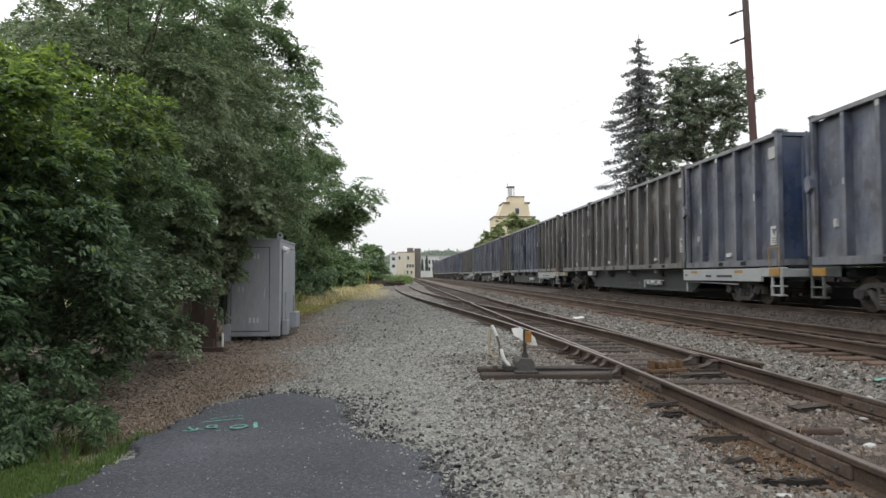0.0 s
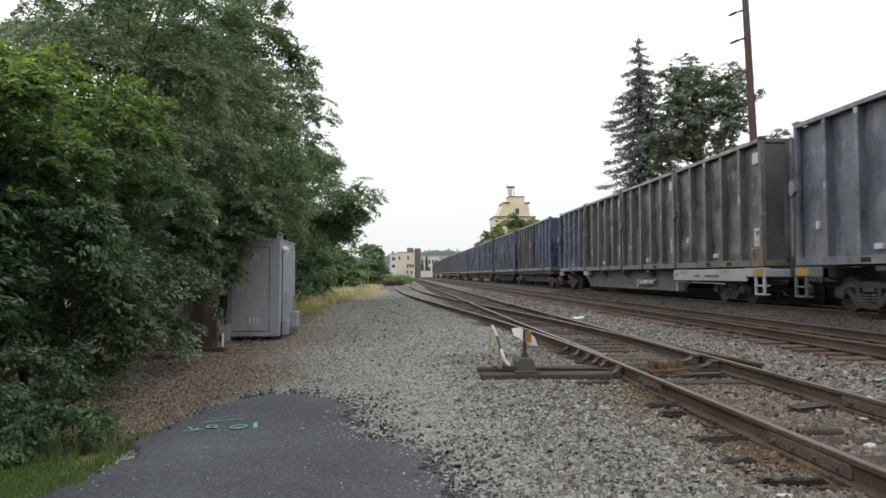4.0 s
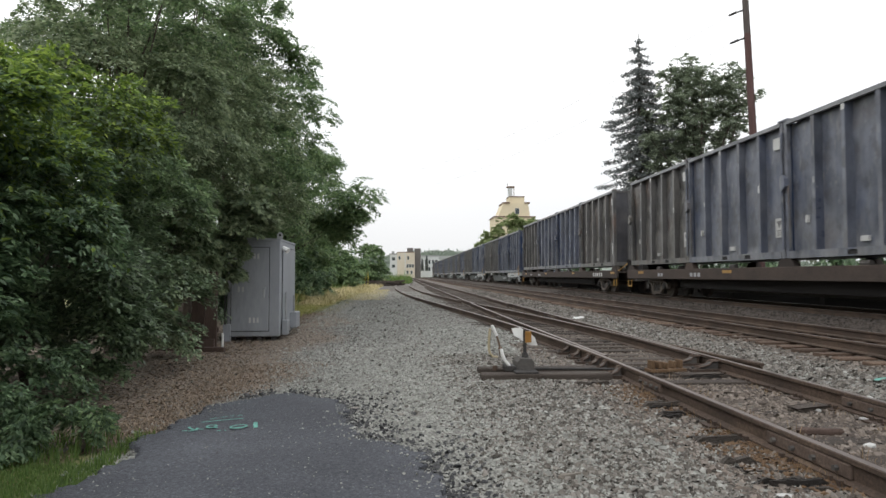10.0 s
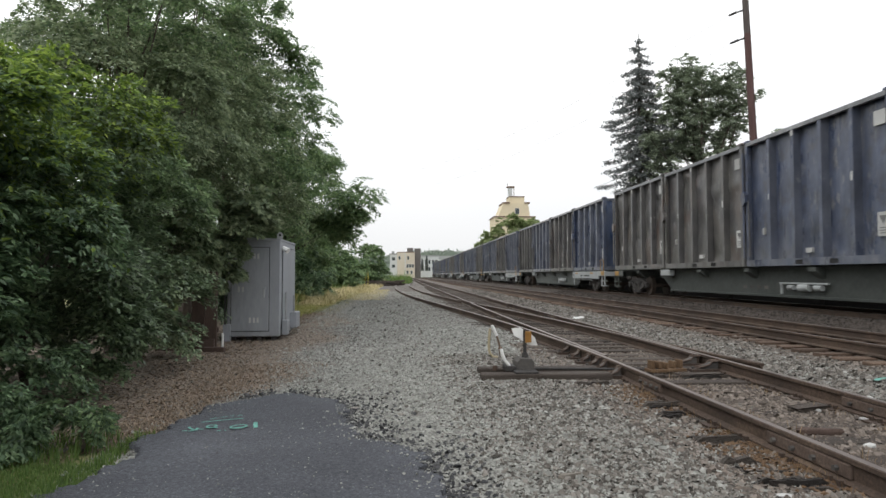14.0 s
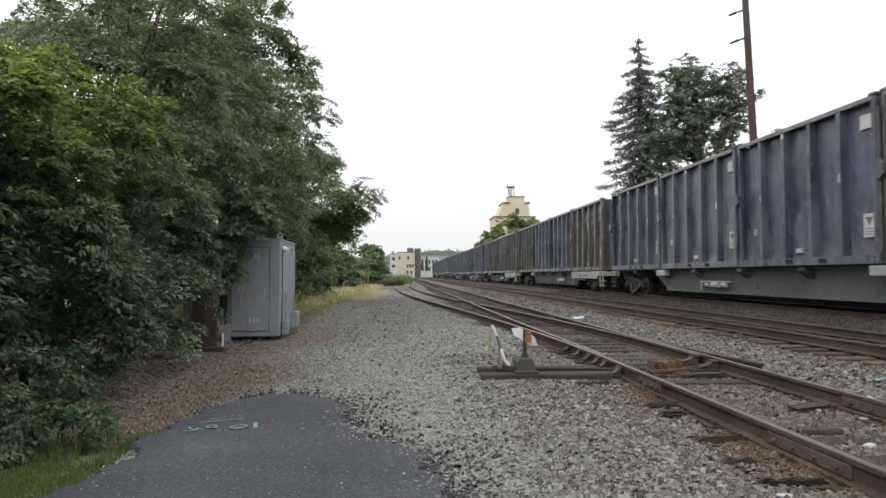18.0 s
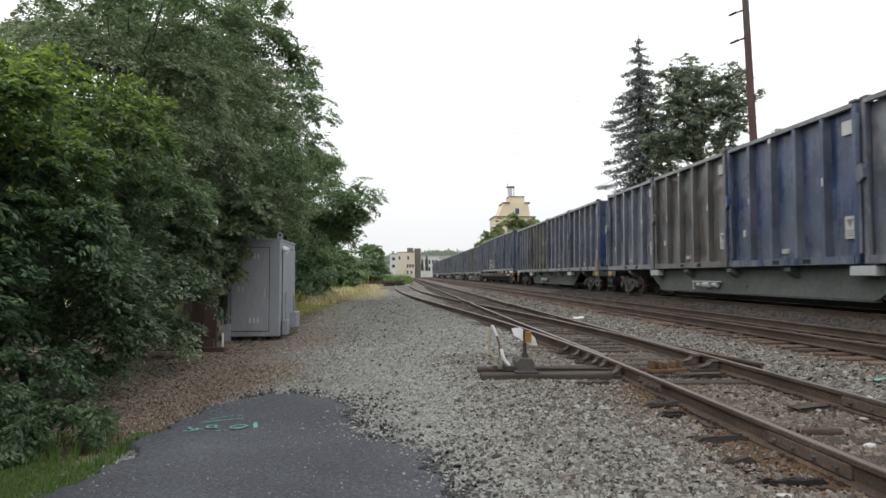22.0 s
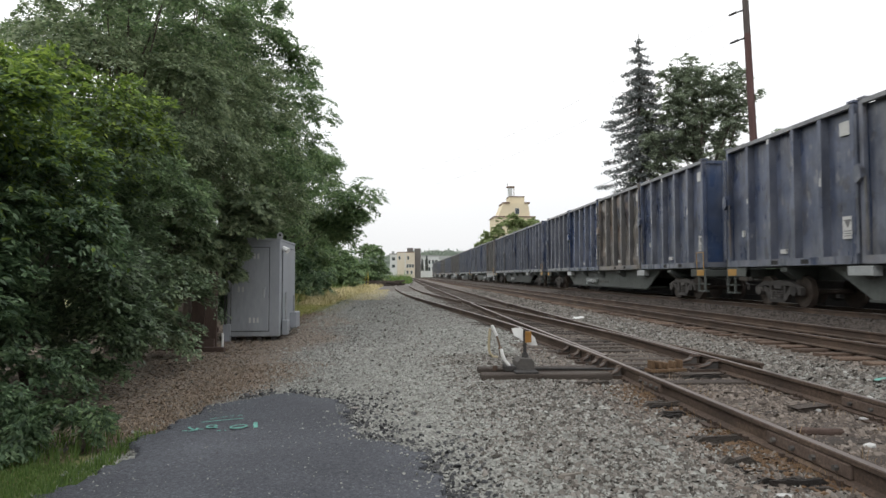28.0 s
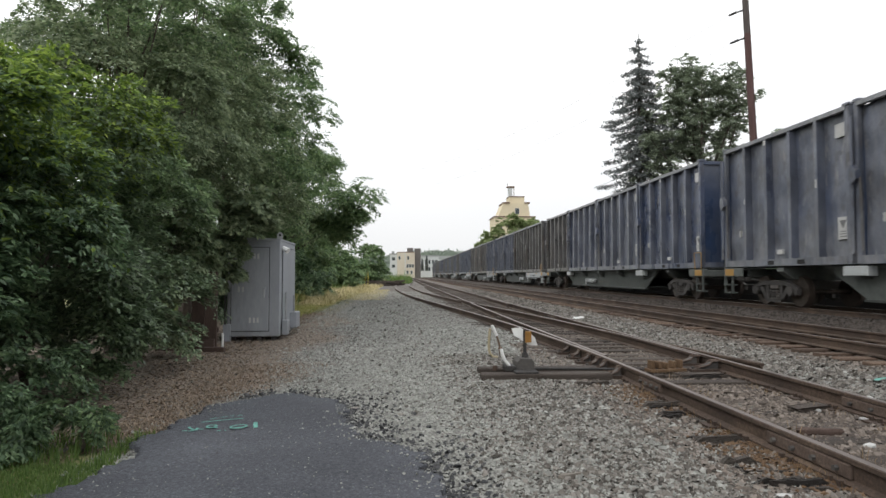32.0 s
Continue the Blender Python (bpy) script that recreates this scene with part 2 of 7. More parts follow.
M["car_light"] = material("light_grey_car_sill_paint", [(0.22, 0.235, 0.235), (0.36, 0.38, 0.38), (0.48, 0.50, 0.50)], 0.65, 2, 25, 0.1, rand="object", spread=0.2)
M["car_brown"] = material("rust_brown_flat_car_paint", [(0.016, 0.012, 0.0105), (0.040, 0.030, 0.025), (0.095, 0.068, 0.054)], 0.85, 1.5, 25, 0.2, rand="object", spread=0.3)
M["car_black"] = material("sooty_brown_flat_car_paint", [(0.010, 0.009, 0.009), (0.023, 0.020, 0.019), (0.058, 0.048, 0.043)], 0.9, 1.1, 20, 0.2, rand="object", spread=0.3)
M["bogie_rust"] = material("rust_dusted_bogie_casting", [(0.036, 0.029, 0.025), (0.088, 0.072, 0.060), (0.18, 0.15, 0.125)], 0.85, 3, 30, 0.3, rand="object", spread=0.3)
M["wood_panel"] = material("brown_board", [(0.043, 0.028, 0.022), (0.086, 0.057, 0.046), (0.120, 0.084, 0.069)], 0.85, 2, 25, 0.3, stretch=(4, 4, 0.4))
M["pole"] = material("red_brown_pole", [(0.062, 0.034, 0.032), (0.096, 0.050, 0.047), (0.140, 0.082, 0.076)], 0.85, 3, 25, 0.3, stretch=(4, 4, 0.25))
M["pole_top"] = material("weathered_pole_top", [(0.055, 0.045, 0.042), (0.095, 0.078, 0.072), (0.15, 0.13, 0.12)], 0.9, 3, 25, 0.3, stretch=(4, 4, 0.25))
M["bark"] = material("bark", [(0.03, 0.024, 0.02), (0.09, 0.073, 0.06), (0.15, 0.125, 0.10)], 0.95, 4, 30, 0.6, stretch=(4, 4, 0.7))
M["wire"] = material("weathered_wire", [(0.3, 0.3, 0.3), (0.4, 0.4, 0.4)], 0.7)
M["cream"] = material("cream_render", [(0.50, 0.44, 0.355), (0.60, 0.54, 0.45), (0.66, 0.61, 0.53)], 0.85, 0.2, 4, 0.05)
M["yellow_wall"] = material("yellow_tower_cladding", [(0.62, 0.53, 0.37), (0.69, 0.60, 0.43), (0.74, 0.66, 0.49)], 0.8, 0.2, 3, 0.05)
M["brown_trim"] = material("brown_roof_trim", [(0.16, 0.11, 0.08), (0.27, 0.2, 0.15)], 0.8, 1, 8, 0.1)
M["dark_wall"] = material("dark_grey_brown_cladding", [(0.11, 0.10, 0.095), (0.17, 0.16, 0.15)], 0.85, 0.4, 5, 0.05)
M["far_white"] = material("white_building_render", [(0.484, 0.502, 0.510), (0.634, 0.651, 0.660)], 0.8, 0.3, 5, 0.05)
M["window"] = material("dark_window_glass", [(0.03, 0.04, 0.045), (0.08, 0.095, 0.10)], 0.15, 1, 5, 0)
M["roof_grey"] = material("grey_roofing", [(0.30, 0.31, 0.32), (0.42, 0.43, 0.44)], 0.8, 0.5, 6, 0.1)
M["pile"] = material("dark_timber_pile", [(0.02, 0.016, 0.014), (0.055, 0.043, 0.036), (0.10, 0.08, 0.065)], 0.95, 3, 30, 0.5, rand="object", spread=0.4)
M["driftwood"] = material("bleached_stick", [(0.16, 0.14, 0.12), (0.30, 0.27, 0.23)], 0.9, 4, 40, 0.3)
M["keeper"] = material("pale_yellowed_paint", [(0.30, 0.25, 0.15), (0.52, 0.45, 0.30)], 0.6, 5, 30, 0.1)
M["litter"] = material("dead_leaf", [(0.10, 0.070, 0.049), (0.235, 0.172, 0.120), (0.40, 0.315, 0.23)], 0.9, 5, 30, 0, rand="island", spread=0.8)
M["straw"] = material("dry_grass_blade", [(0.36, 0.32, 0.13), (0.58, 0.49, 0.26), (0.76, 0.67, 0.45)], 0.9, 5, 30, 0, rand="island", spread=0.8)
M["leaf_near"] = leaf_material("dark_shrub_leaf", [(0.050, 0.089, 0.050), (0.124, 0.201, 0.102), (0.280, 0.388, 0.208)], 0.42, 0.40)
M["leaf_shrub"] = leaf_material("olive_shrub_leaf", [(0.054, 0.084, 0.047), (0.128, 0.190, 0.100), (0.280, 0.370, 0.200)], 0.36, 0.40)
# brighter leaf for the shrub tops: the crest highlight is put into its colour
M["leaf_bright"] = leaf_material("crest_highlight_leaf", [(0.075, 0.125, 0.037), (0.188, 0.281, 0.056), (0.400, 0.512, 0.100)], 0.5)
M["leaf_mid"] = leaf_material("tree_leaf", [(0.080, 0.136, 0.065), (0.163, 0.250, 0.112), (0.305, 0.405, 0.186)], 0.42)
M["leaf_olive"] = leaf_material("olive_tree_leaf", [(0.100, 0.142, 0.083), (0.190, 0.246, 0.134), (0.350, 0.400, 0.236)], 0.45)
# distance haze is put into the next three colours, paler and greyer
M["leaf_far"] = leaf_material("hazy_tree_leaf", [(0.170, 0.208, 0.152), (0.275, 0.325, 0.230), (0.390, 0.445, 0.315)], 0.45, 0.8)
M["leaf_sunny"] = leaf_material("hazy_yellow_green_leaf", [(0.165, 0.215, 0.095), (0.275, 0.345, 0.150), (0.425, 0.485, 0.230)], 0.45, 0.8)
M["needle"] = leaf_material("hazy_spruce_needles", [(0.104, 0.116, 0.118), (0.165, 0.182, 0.178), (0.250, 0.266, 0.254)], 0.25, 0.7)
M["weed"] = leaf_material("dry_brown_weed", [(0.10, 0.06, 0.03), (0.21, 0.13, 0.06), (0.33, 0.23, 0.11)], 0.3)
M["grass"] = leaf_material("green_grass_blade", [(0.059, 0.117, 0.025), (0.117, 0.201, 0.043), (0.210, 0.277, 0.084)], 0.4)
M["verge_grass"] = leaf_material("yellow_green_grass_blade", [(0.22, 0.25, 0.06), (0.40, 0.39, 0.13), (0.58, 0.50, 0.23)], 0.4)
M["tarp"] = material("dark_tarpaulin", [(0.02, 0.022, 0.026), (0.05, 0.054, 0.06)], 0.7, 3, 20, 0.3)
M["emblem"] = material("faded_emblem_ink", [(0.10, 0.10, 0.10), (0.2, 0.2, 0.2)], 0.8, 5, 30, 0)
# near-black for plates and discs that stand in for shade inside holes
M["hole_shade"] = material("painted_hole_shade", [(0.014, 0.014, 0.014), (0.03, 0.03, 0.03)], 0.9)
M["graffiti"] = material("faded_white_spray_paint", [(0.30, 0.31, 0.30), (0.55, 0.56, 0.54)], 0.8, 4, 30, 0)
M["graffiti_edge"] = material("faded_olive_spray_paint", [(0.07, 0.08, 0.05), (0.15, 0.16, 0.10), (0.24, 0.16, 0.16)], 0.8, 1.2, 30, 0)
M["graffiti_warm"] = material("faded_orange_spray_paint", [(0.26, 0.14, 0.07), (0.46, 0.28, 0.17)], 0.8, 4, 30, 0)
BLUE = (0.021, 0.035, 0.078)
# old smudges and pale scrapes, on every dirty coat
GRIME = (((0.050, 0.047, 0.046), 0.52, 0.62, 0.55, 2.6, (1, 1, 0.8)), ((0.27, 0.265, 0.255), 0.57, 0.66, 0.5, 3.6, (1, 1.6, 0.6)))
M["side_blue"] = dusty_paint("blue_paint_light_dust", BLUE, (0.140, 0.155, 0.200), 0.42, 0.35, (((0.21, 0.215, 0.225), 0.58, 0.74, 0.45, 1.6, (1, 2.6, 0.3)), ((0.085, 0.083, 0.080), 0.54, 0.70, 0.5, 1.1, (1, 1, 0.9)), *GRIME), splash=0.6)
M["side_grey"] = dusty_paint("blue_paint_grey_dust", BLUE, (0.182, 0.190, 0.210), 0.62, 0.35, (((0.24, 0.24, 0.235), 0.58, 0.74, 0.5, 1.6, (1, 2.6, 0.3)), ((0.10, 0.075, 0.06), 0.56, 0.72, 0.5, 0.9, (1, 1, 0.8)), *GRIME), splash=0.6)
M["side_dark"] = dusty_paint("blue_paint_brown_dust", (0.026, 0.031, 0.052), (0.133, 0.127, 0.113), 0.78, 0.35, (((0.125, 0.075, 0.055), 0.51, 0.66, 0.6, 0.8, (1, 1, 0.8)), ((0.22, 0.215, 0.20), 0.58, 0.72, 0.5, 1.5, (1, 2.2, 0.35)), *GRIME), splash=0.6)
M["side_tan"] = dusty_paint("blue_paint_tan_dust", (0.034, 0.042, 0.066), (0.179, 0.156, 0.127), 0.76, 0.35, (((0.15, 0.085, 0.055), 0.52, 0.66, 0.6, 0.9, (1, 1, 0.8)), ((0.26, 0.25, 0.225), 0.52, 0.68, 0.6, 1.0, (1, 1.6, 0.5)), ((0.05, 0.065, 0.105), 0.54, 0.62, 0.75, 0.55, (1, 1, 1)), *GRIME), splash=0.6)
M["side_smeared"] = dusty_paint("blue_paint_pale_smears", BLUE, (0.165, 0.174, 0.205), 0.55, 0.35, (((0.34, 0.32, 0.28), 0.47, 0.66, 0.75, 0.5, (1, 1, 0.45)), ((0.20, 0.15, 0.11), 0.56, 0.7, 0.6, 1.2, (1, 1, 0.5))), splash=0.6)
M["side_bright"] = dusty_paint("clean_blue_paint", (0.018, 0.038, 0.100), (0.125, 0.142, 0.185), 0.34, 0.35, (((0.20, 0.205, 0.215), 0.62, 0.76, 0.4, 3.0, (1, 2.0, 0.5)),), splash=0.6)
M["rail_dust"] = dusty_paint("dust_caked_top_edge", (0.06, 0.065, 0.08), (0.235, 0.24, 0.245), 0.7)
M["end_blue"] = dusty_paint("end_wall_blue_paint", (0.018, 0.040, 0.098), (0.100, 0.103, 0.114), 0.40)
M["end_dark"] = dusty_paint("end_wall_dark_paint", (0.026, 0.032, 0.054), (0.092, 0.086, 0.080), 0.7)


# ---- mesh helpers ----
def part(name, bm, mat, parent=None, label=""):
    """Links a bmesh as one mesh object under a thing or a part."""
    me = bpy.data.meshes.new(name)
    bmesh.ops.recalc_face_normals(bm, faces=bm.faces)
    bm.to_mesh(me)
    bm.free()
    for k in (mat if isinstance(mat, (list, tuple)) else [mat]):
        me.materials.append(k)
    ob = new(name, me)
    if parent:
        ob.parent = parent
    if label:
        ob["label"] = label
    return ob


def thing(name, label, category, group="", kind="", at=None):
    ob = tagged(new(name), label, category, group, kind)
    if at is not None:
        ob.matrix_world = at
    return ob


def box(bm, x0, x1, y0, y1, z0, z1, bevel=0.0):
    vs = [bm.verts.new((x, y, z)) for z in (z0, z1) for y in (y0, y1) for x in (x0, x1)]
    fs = [bm.faces.new([vs[i] for i in f]) for f in
          ((0, 2, 3, 1), (4, 5, 7, 6), (0, 1, 5, 4), (2, 6, 7, 3), (0, 4, 6, 2), (1, 3, 7, 5))]
    if bevel:
        bmesh.ops.bevel(bm, geom=list({e for f in fs for e in f.edges}), offset=bevel, segments=1, affect="EDGES")
    return vs


def box_part(name, dims, mat, parent=None, label="", bevel=0.0):
    bm = bmesh.new()
    box(bm, *dims, bevel=bevel)
    return part(name, bm, mat, parent, label)


def prism(bm, outline, depth, axis="x", at=0.0):
    """A flat outline of (a, b) pushed out by depth along an axis: x takes (y, z), y takes (x, z), z takes (x, y)."""
    def point(a, b, d):
        return {"x": (d, a, b), "y": (a, d, b), "z": (a, b, d)}[axis]
    lo = [bm.verts.new(point(a, b, at)) for a, b in outline]
    hi = [bm.verts.new(point(a, b, at + depth)) for a, b in outline]
    bm.faces.new(lo)
    bm.faces.new(hi[::-1])
    for i in range(len(lo)):
        j = (i + 1) % len(lo)
        bm.faces.new((lo[i], lo[j], hi[j], hi[i]))


def rod(bm, a, b, r0, r1=None, sides=8):
    a, b = Vector(a), Vector(b)
    d = (b - a).normalized()
    side = d.orthogonal().normalized()
    up = d.cross(side)
    rings = []
    for c, r in ((a, r0), (b, r0 if r1 is None else r1)):
        rings.append([bm.verts.new(c + (side * math.cos(2 * math.pi * i / sides) + up * math.sin(2 * math.pi * i / sides)) * r)
                      for i in range(sides)])
    for i in range(sides):
        j = (i + 1) % sides
        bm.faces.new((rings[0][i], rings[0][j], rings[1][j], rings[1][i]))
    bm.faces.new(rings[0][::-1])
    bm.faces.new(rings[1])


def rod_part(name, a, b, r, mat, parent=None, label="", sides=8):
    bm = bmesh.new()
    rod(bm, a, b, r, sides=sides)
    return part(name, bm, mat, parent, label)


def mesh_np(name, verts, faces, mat, parent=None, smooth=False):
    """A mesh from arrays: faces all of one size."""
    verts, faces = np.asarray(verts, np.float32), np.asarray(faces, np.int32)
    me = bpy.data.meshes.new(name)
    k = faces.shape[1]
    me.vertices.add(len(verts))
    me.vertices.foreach_set("co", verts.ravel())
    me.loops.add(faces.size)
    me.loops.foreach_set("vertex_index", faces.ravel())
    me.polygons.add(len(faces))
    me.polygons.foreach_set("loop_start", np.arange(0, faces.size, k, dtype=np.int32))
    me.polygons.foreach_set("loop_total", np.full(len(faces), k, np.int32))
    me.update(calc_edges=True)
    me.materials.append(mat)
    if smooth:
        me.polygons.foreach_set("use_smooth", np.ones(len(faces), bool))
    ob = new(name, me)
    if parent:
        ob.parent = parent
    return ob


def tube(bm, pts, r, sides=5):
    """A thin bent bar or wire through points, in one piece."""
    pts = [Vector(p) for p in pts]
    rings = []
    for i, p in enumerate(pts):
        d = (pts[min(i + 1, len(pts) - 1)] - pts[max(i - 1, 0)]).normalized()
        s = d.cross(Vector((0.31, 0.87, 0.39))).normalized()
        u = d.cross(s)
        rings.append([bm.verts.new(p + (s * math.cos(2 * math.pi * k / sides) + u * math.sin(2 * math.pi * k / sides)) * r) for k in range(sides)])
    for a, b in zip(rings, rings[1:]):
        for k in range(sides):
            bm.faces.new((a[k], a[(k + 1) % sides], b[(k + 1) % sides], b[k]))
    bm.faces.new(rings[0][::-1])
    bm.faces.new(rings[-1])


def unit(v):
    return v / np.maximum(np.linalg.norm(v, axis=1, keepdims=True), 1e-6)


def leaf_cloud(name, centres, outward, length, width, mat, parent, rng, droop=0.3, up=0.5, radial=None):
    """Many small folded leaves, one at each centre; radial: the way each one points, on its spray."""
    n = len(centres)
    normal = unit(outward * 0.7 + rng.normal(0, 0.5 if radial is None else 0.38, (n, 3)) + np.array([0, 0, up]))
    if radial is None:
        along = unit(np.cross(normal, rng.normal(0, 1, (n, 3))) + np.array([0, 0, -droop]))
    else:
        along = unit(radial + rng.normal(0, 0.35, (n, 3)) + np.array([0, 0, -droop]))
        along = unit(along - normal * np.sum(along * normal, axis=1, keepdims=True) * 0.8)
    across = unit(np.cross(normal, along))
    s = rng.uniform(0.65, 1.3, (n, 1))
    ln, wd = length * s, width * s
    if length > 0.065:
        v = np.empty((n, 4, 3))
        v[:, 0] = centres - along * ln * 0.5
        v[:, 1] = centres + across * wd * 0.5 + normal * wd * 0.12 - along * ln * 0.05
        v[:, 2] = centres + along * ln * 0.5
        v[:, 3] = centres - across * wd * 0.5 + normal * wd * 0.12 - along * ln * 0.05
        base = np.arange(n)[:, None] * 4
        f = np.concatenate([base + [0, 1, 2], base + [0, 2, 3]], axis=0)
    else:
        v = np.empty((n, 6, 3))
        v[:, 0], v[:, 3] = centres - along * ln * 0.5, centres + along * ln * 0.5 - normal * ln * 0.12
        for k, side in ((1, 1), (5, -1)):
            v[:, k] = centres + across * wd * 0.46 * side + normal * wd * 0.1 - along * ln * 0.2
        for k, side in ((2, 1), (4, -1)):
            v[:, k] = centres + across * wd * 0.3 * side + normal * wd * 0.08 + along * ln * 0.18 - normal * ln * 0.03
        base = np.arange(n)[:, None] * 6
        f = np.concatenate([base + [0, 1, 2], base + [0, 2, 3], base + [0, 3, 4], base + [0, 4, 5]], axis=0)
    return mesh_np(name, v.reshape(-1, 3), f, mat, parent)


def clump_points(rng, centre, radii, clumps, per, size, shell=0.55, floor_z=0.0, lumps=0.3, hang=0.7):
    """Leaf places in hanging fan-shaped sprays on the outer side of many lobes of an uneven ellipsoid, with the way each leaf faces and points."""
    centre, radii = np.asarray(centre, float), np.asarray(radii, float)
    count = max(5, int(4 + clumps / (36 if hang > 0.8 else 30)))
    ld = unit(rng.normal(0, 1, (count, 3)))
    wob = 1 + lumps * np.sin(ld[:, 0] * 4.1 + centre[0]) * np.cos(ld[:, 1] * 3.7 + centre[1])
    lobe = centre + ld * radii * (rng.uniform(shell * 0.75, 0.8, count) * wob)[:, None]
    lobe_r = radii.mean() * rng.uniform(0.24, 0.42, count)
    pick = rng.integers(count, size=clumps)
    d = unit(rng.normal(0, 1, (clumps, 3)) + ld[pick] * 0.8 + np.array([0, 0, 0.75]))
    c = lobe[pick] + d * (lobe_r[pick] * rng.uniform(0.55, 1.1, clumps))[:, None]
    k = (c[:, 2] > floor_z + 0.1) & (d[:, 2] > -0.4)
    c, d = c[k], d[k]
    m = len(c)
    up = np.array([0, 0, 1.0])
    axis = unit(d * [1, 1, 0.55] - up * hang * rng.uniform(0.5, 1.3, (m, 1)) + rng.normal(0, 0.28, (m, 3)))
    face = unit(up - axis * axis[:, 2:3] + d * 0.25 + rng.normal(0, 0.16, (m, 3)))
    side = unit(np.cross(face, axis))
    sz = np.repeat(rng.uniform(0.6, 1.4, m) * size, per)
    fan = rng.normal(0, 0.62, m * per)
    reach = rng.uniform(0.08, 1.0, m * per) ** 0.75
    axis, face, side = (np.repeat(q, per, axis=0) for q in (axis, face, side))
    p = np.repeat(c, per, axis=0) + (axis * (np.cos(fan) * reach * sz)[:, None] + side * (np.sin(fan) * reach * sz)[:, None])
    p += face * (rng.normal(0, 0.07, m * per) * sz)[:, None]
    p[:, 2] -= sz * 0.25 * reach ** 2
    turn = fan + rng.choice([-0.75, 0.75], m * per) * rng.uniform(0.3, 1.0, m * per)
    e = axis * np.cos(turn)[:, None] + side * np.sin(turn)[:, None]
    k = p[:, 2] > floor_z + 0.03
    return p[k], face[k], c, e[k]


# ---- the lie of the land ----
TRACK_A, TRACK_B, TRACK_C = 3.575, 7.92, 12.0
HEAD_A, HEAD_B, HEAD_C = 0.16, 0.25, 0.38
RAIL = 0.755
BEND_FROM, BEND_RADIUS = 214.0, 450.0


def along(s, offset):
    """The place and heading s metres along the line, on a track that far to the side: straight, then a wide bend."""
    if s <= BEND_FROM:
        return offset, s, 0.0
    a = (s - BEND_FROM) / BEND_RADIUS
    r = BEND_RADIUS + 12.0 - offset
    return 12.0 + BEND_RADIUS - r * math.cos(a), BEND_FROM + r * math.sin(a), -a


def smooth_step(x, a, b):
    t = np.clip((x - a) / (b - a), 0, 1)
    return t * t * (3 - 2 * t)


def line_x(x, y):
    """The sideways coordinate with the bend taken out."""
    return x - np.where(y > BEND_FROM, (np.clip(y, 0, 480) - BEND_FROM) ** 2 / (2 * BEND_RADIUS), 0)


def ground_height(x, y):
    q = line_x(x, y)
    h = 0.012 * smooth_step(q, 5.6, 6.7) + 0.24 * smooth_step(q, 9.2, 10.7)
    h = h - 0.035 * smooth_step(q, 1.6, 2.8) * (1 - smooth_step(q, 5.0, 5.6))
    return h + 0.011 * np.sin(x * 1.7 + np.sin(y * 0.9)) * np.sin(y * 1.1 + 0.5 * x) * (y < 80)


PATH_EDGE = [(-2.09, 3.84), (-2.03, 4.01), (-1.93, 4.22), (-1.91, 4.46), (-1.86, 4.71), (-2.03, 4.95), (-2.0, 5.24), (-1.94, 5.53), (-1.9, 5.96), (-1.84, 6.44),
             (-1.66, 6.63), (-1.5, 6.83), (-1.28, 6.98), (-1.1, 6.95), (-0.88, 6.7), (-0.64, 6.58), (-0.5, 5.87), (-0.4, 5.34), (-0.3, 4.99), (-0.05, 4.87),
             (0.04, 4.71), (0.15, 4.63), (0.17, 4.25), (0.22, 3.99), (0.29, 3.69), (0.5, 1.5), (0.6, -6.0), (-2.9, -6.0), (-2.6, 1.5)]


def on_asphalt(X, Y):
    """Whether places lie on the path, whose outline is ragged."""
    wx = X + 0.035 * np.sin(Y * 9 + np.sin(X * 13)) + 0.022 * np.sin(Y * 31 + X * 17)
    wy = Y + 0.035 * np.sin(X * 11 + np.sin(Y * 8)) + 0.022 * np.sin(X * 37 - Y * 11)
    inside = np.zeros_like(X, bool)
    for (x0, y0), (x1, y1) in zip(PATH_EDGE, PATH_EDGE[1:] + PATH_EDGE[:1]):
        if y0 != y1:
            inside ^= ((y0 > wy) != (y1 > wy)) & (wx < (x1 - x0) * (wy - y0) / (y1 - y0) + x0)
    return inside


def path_distance(x, y):
    """How far places lie from the path's outline."""
    best = np.full(len(x), 9.0)
    for (x0, y0), (x1, y1) in zip(PATH_EDGE, PATH_EDGE[1:]):
        dx, dy = x1 - x0, y1 - y0
        t = np.clip(((x - x0) * dx + (y - y0) * dy) / (dx * dx + dy * dy), 0, 1)
        best = np.minimum(best, np.hypot(x - x0 - t * dx, y - y0 - t * dy))
    return best


# ---- ground ----
def spaced(lo, hi, step, far_lo, far_hi, grow=1.16):
    inner = list(np.arange(lo, hi + 1e-6, step))
    out, s, v = [], step, hi
    while v < far_hi:
        s *= grow
        v += s
        out.append(v)
    low, s, v = [], step, lo
    while v > far_lo:
        s *= grow
        v -= s
        low.append(v)
    return np.array(low[::-1] + inner + out)


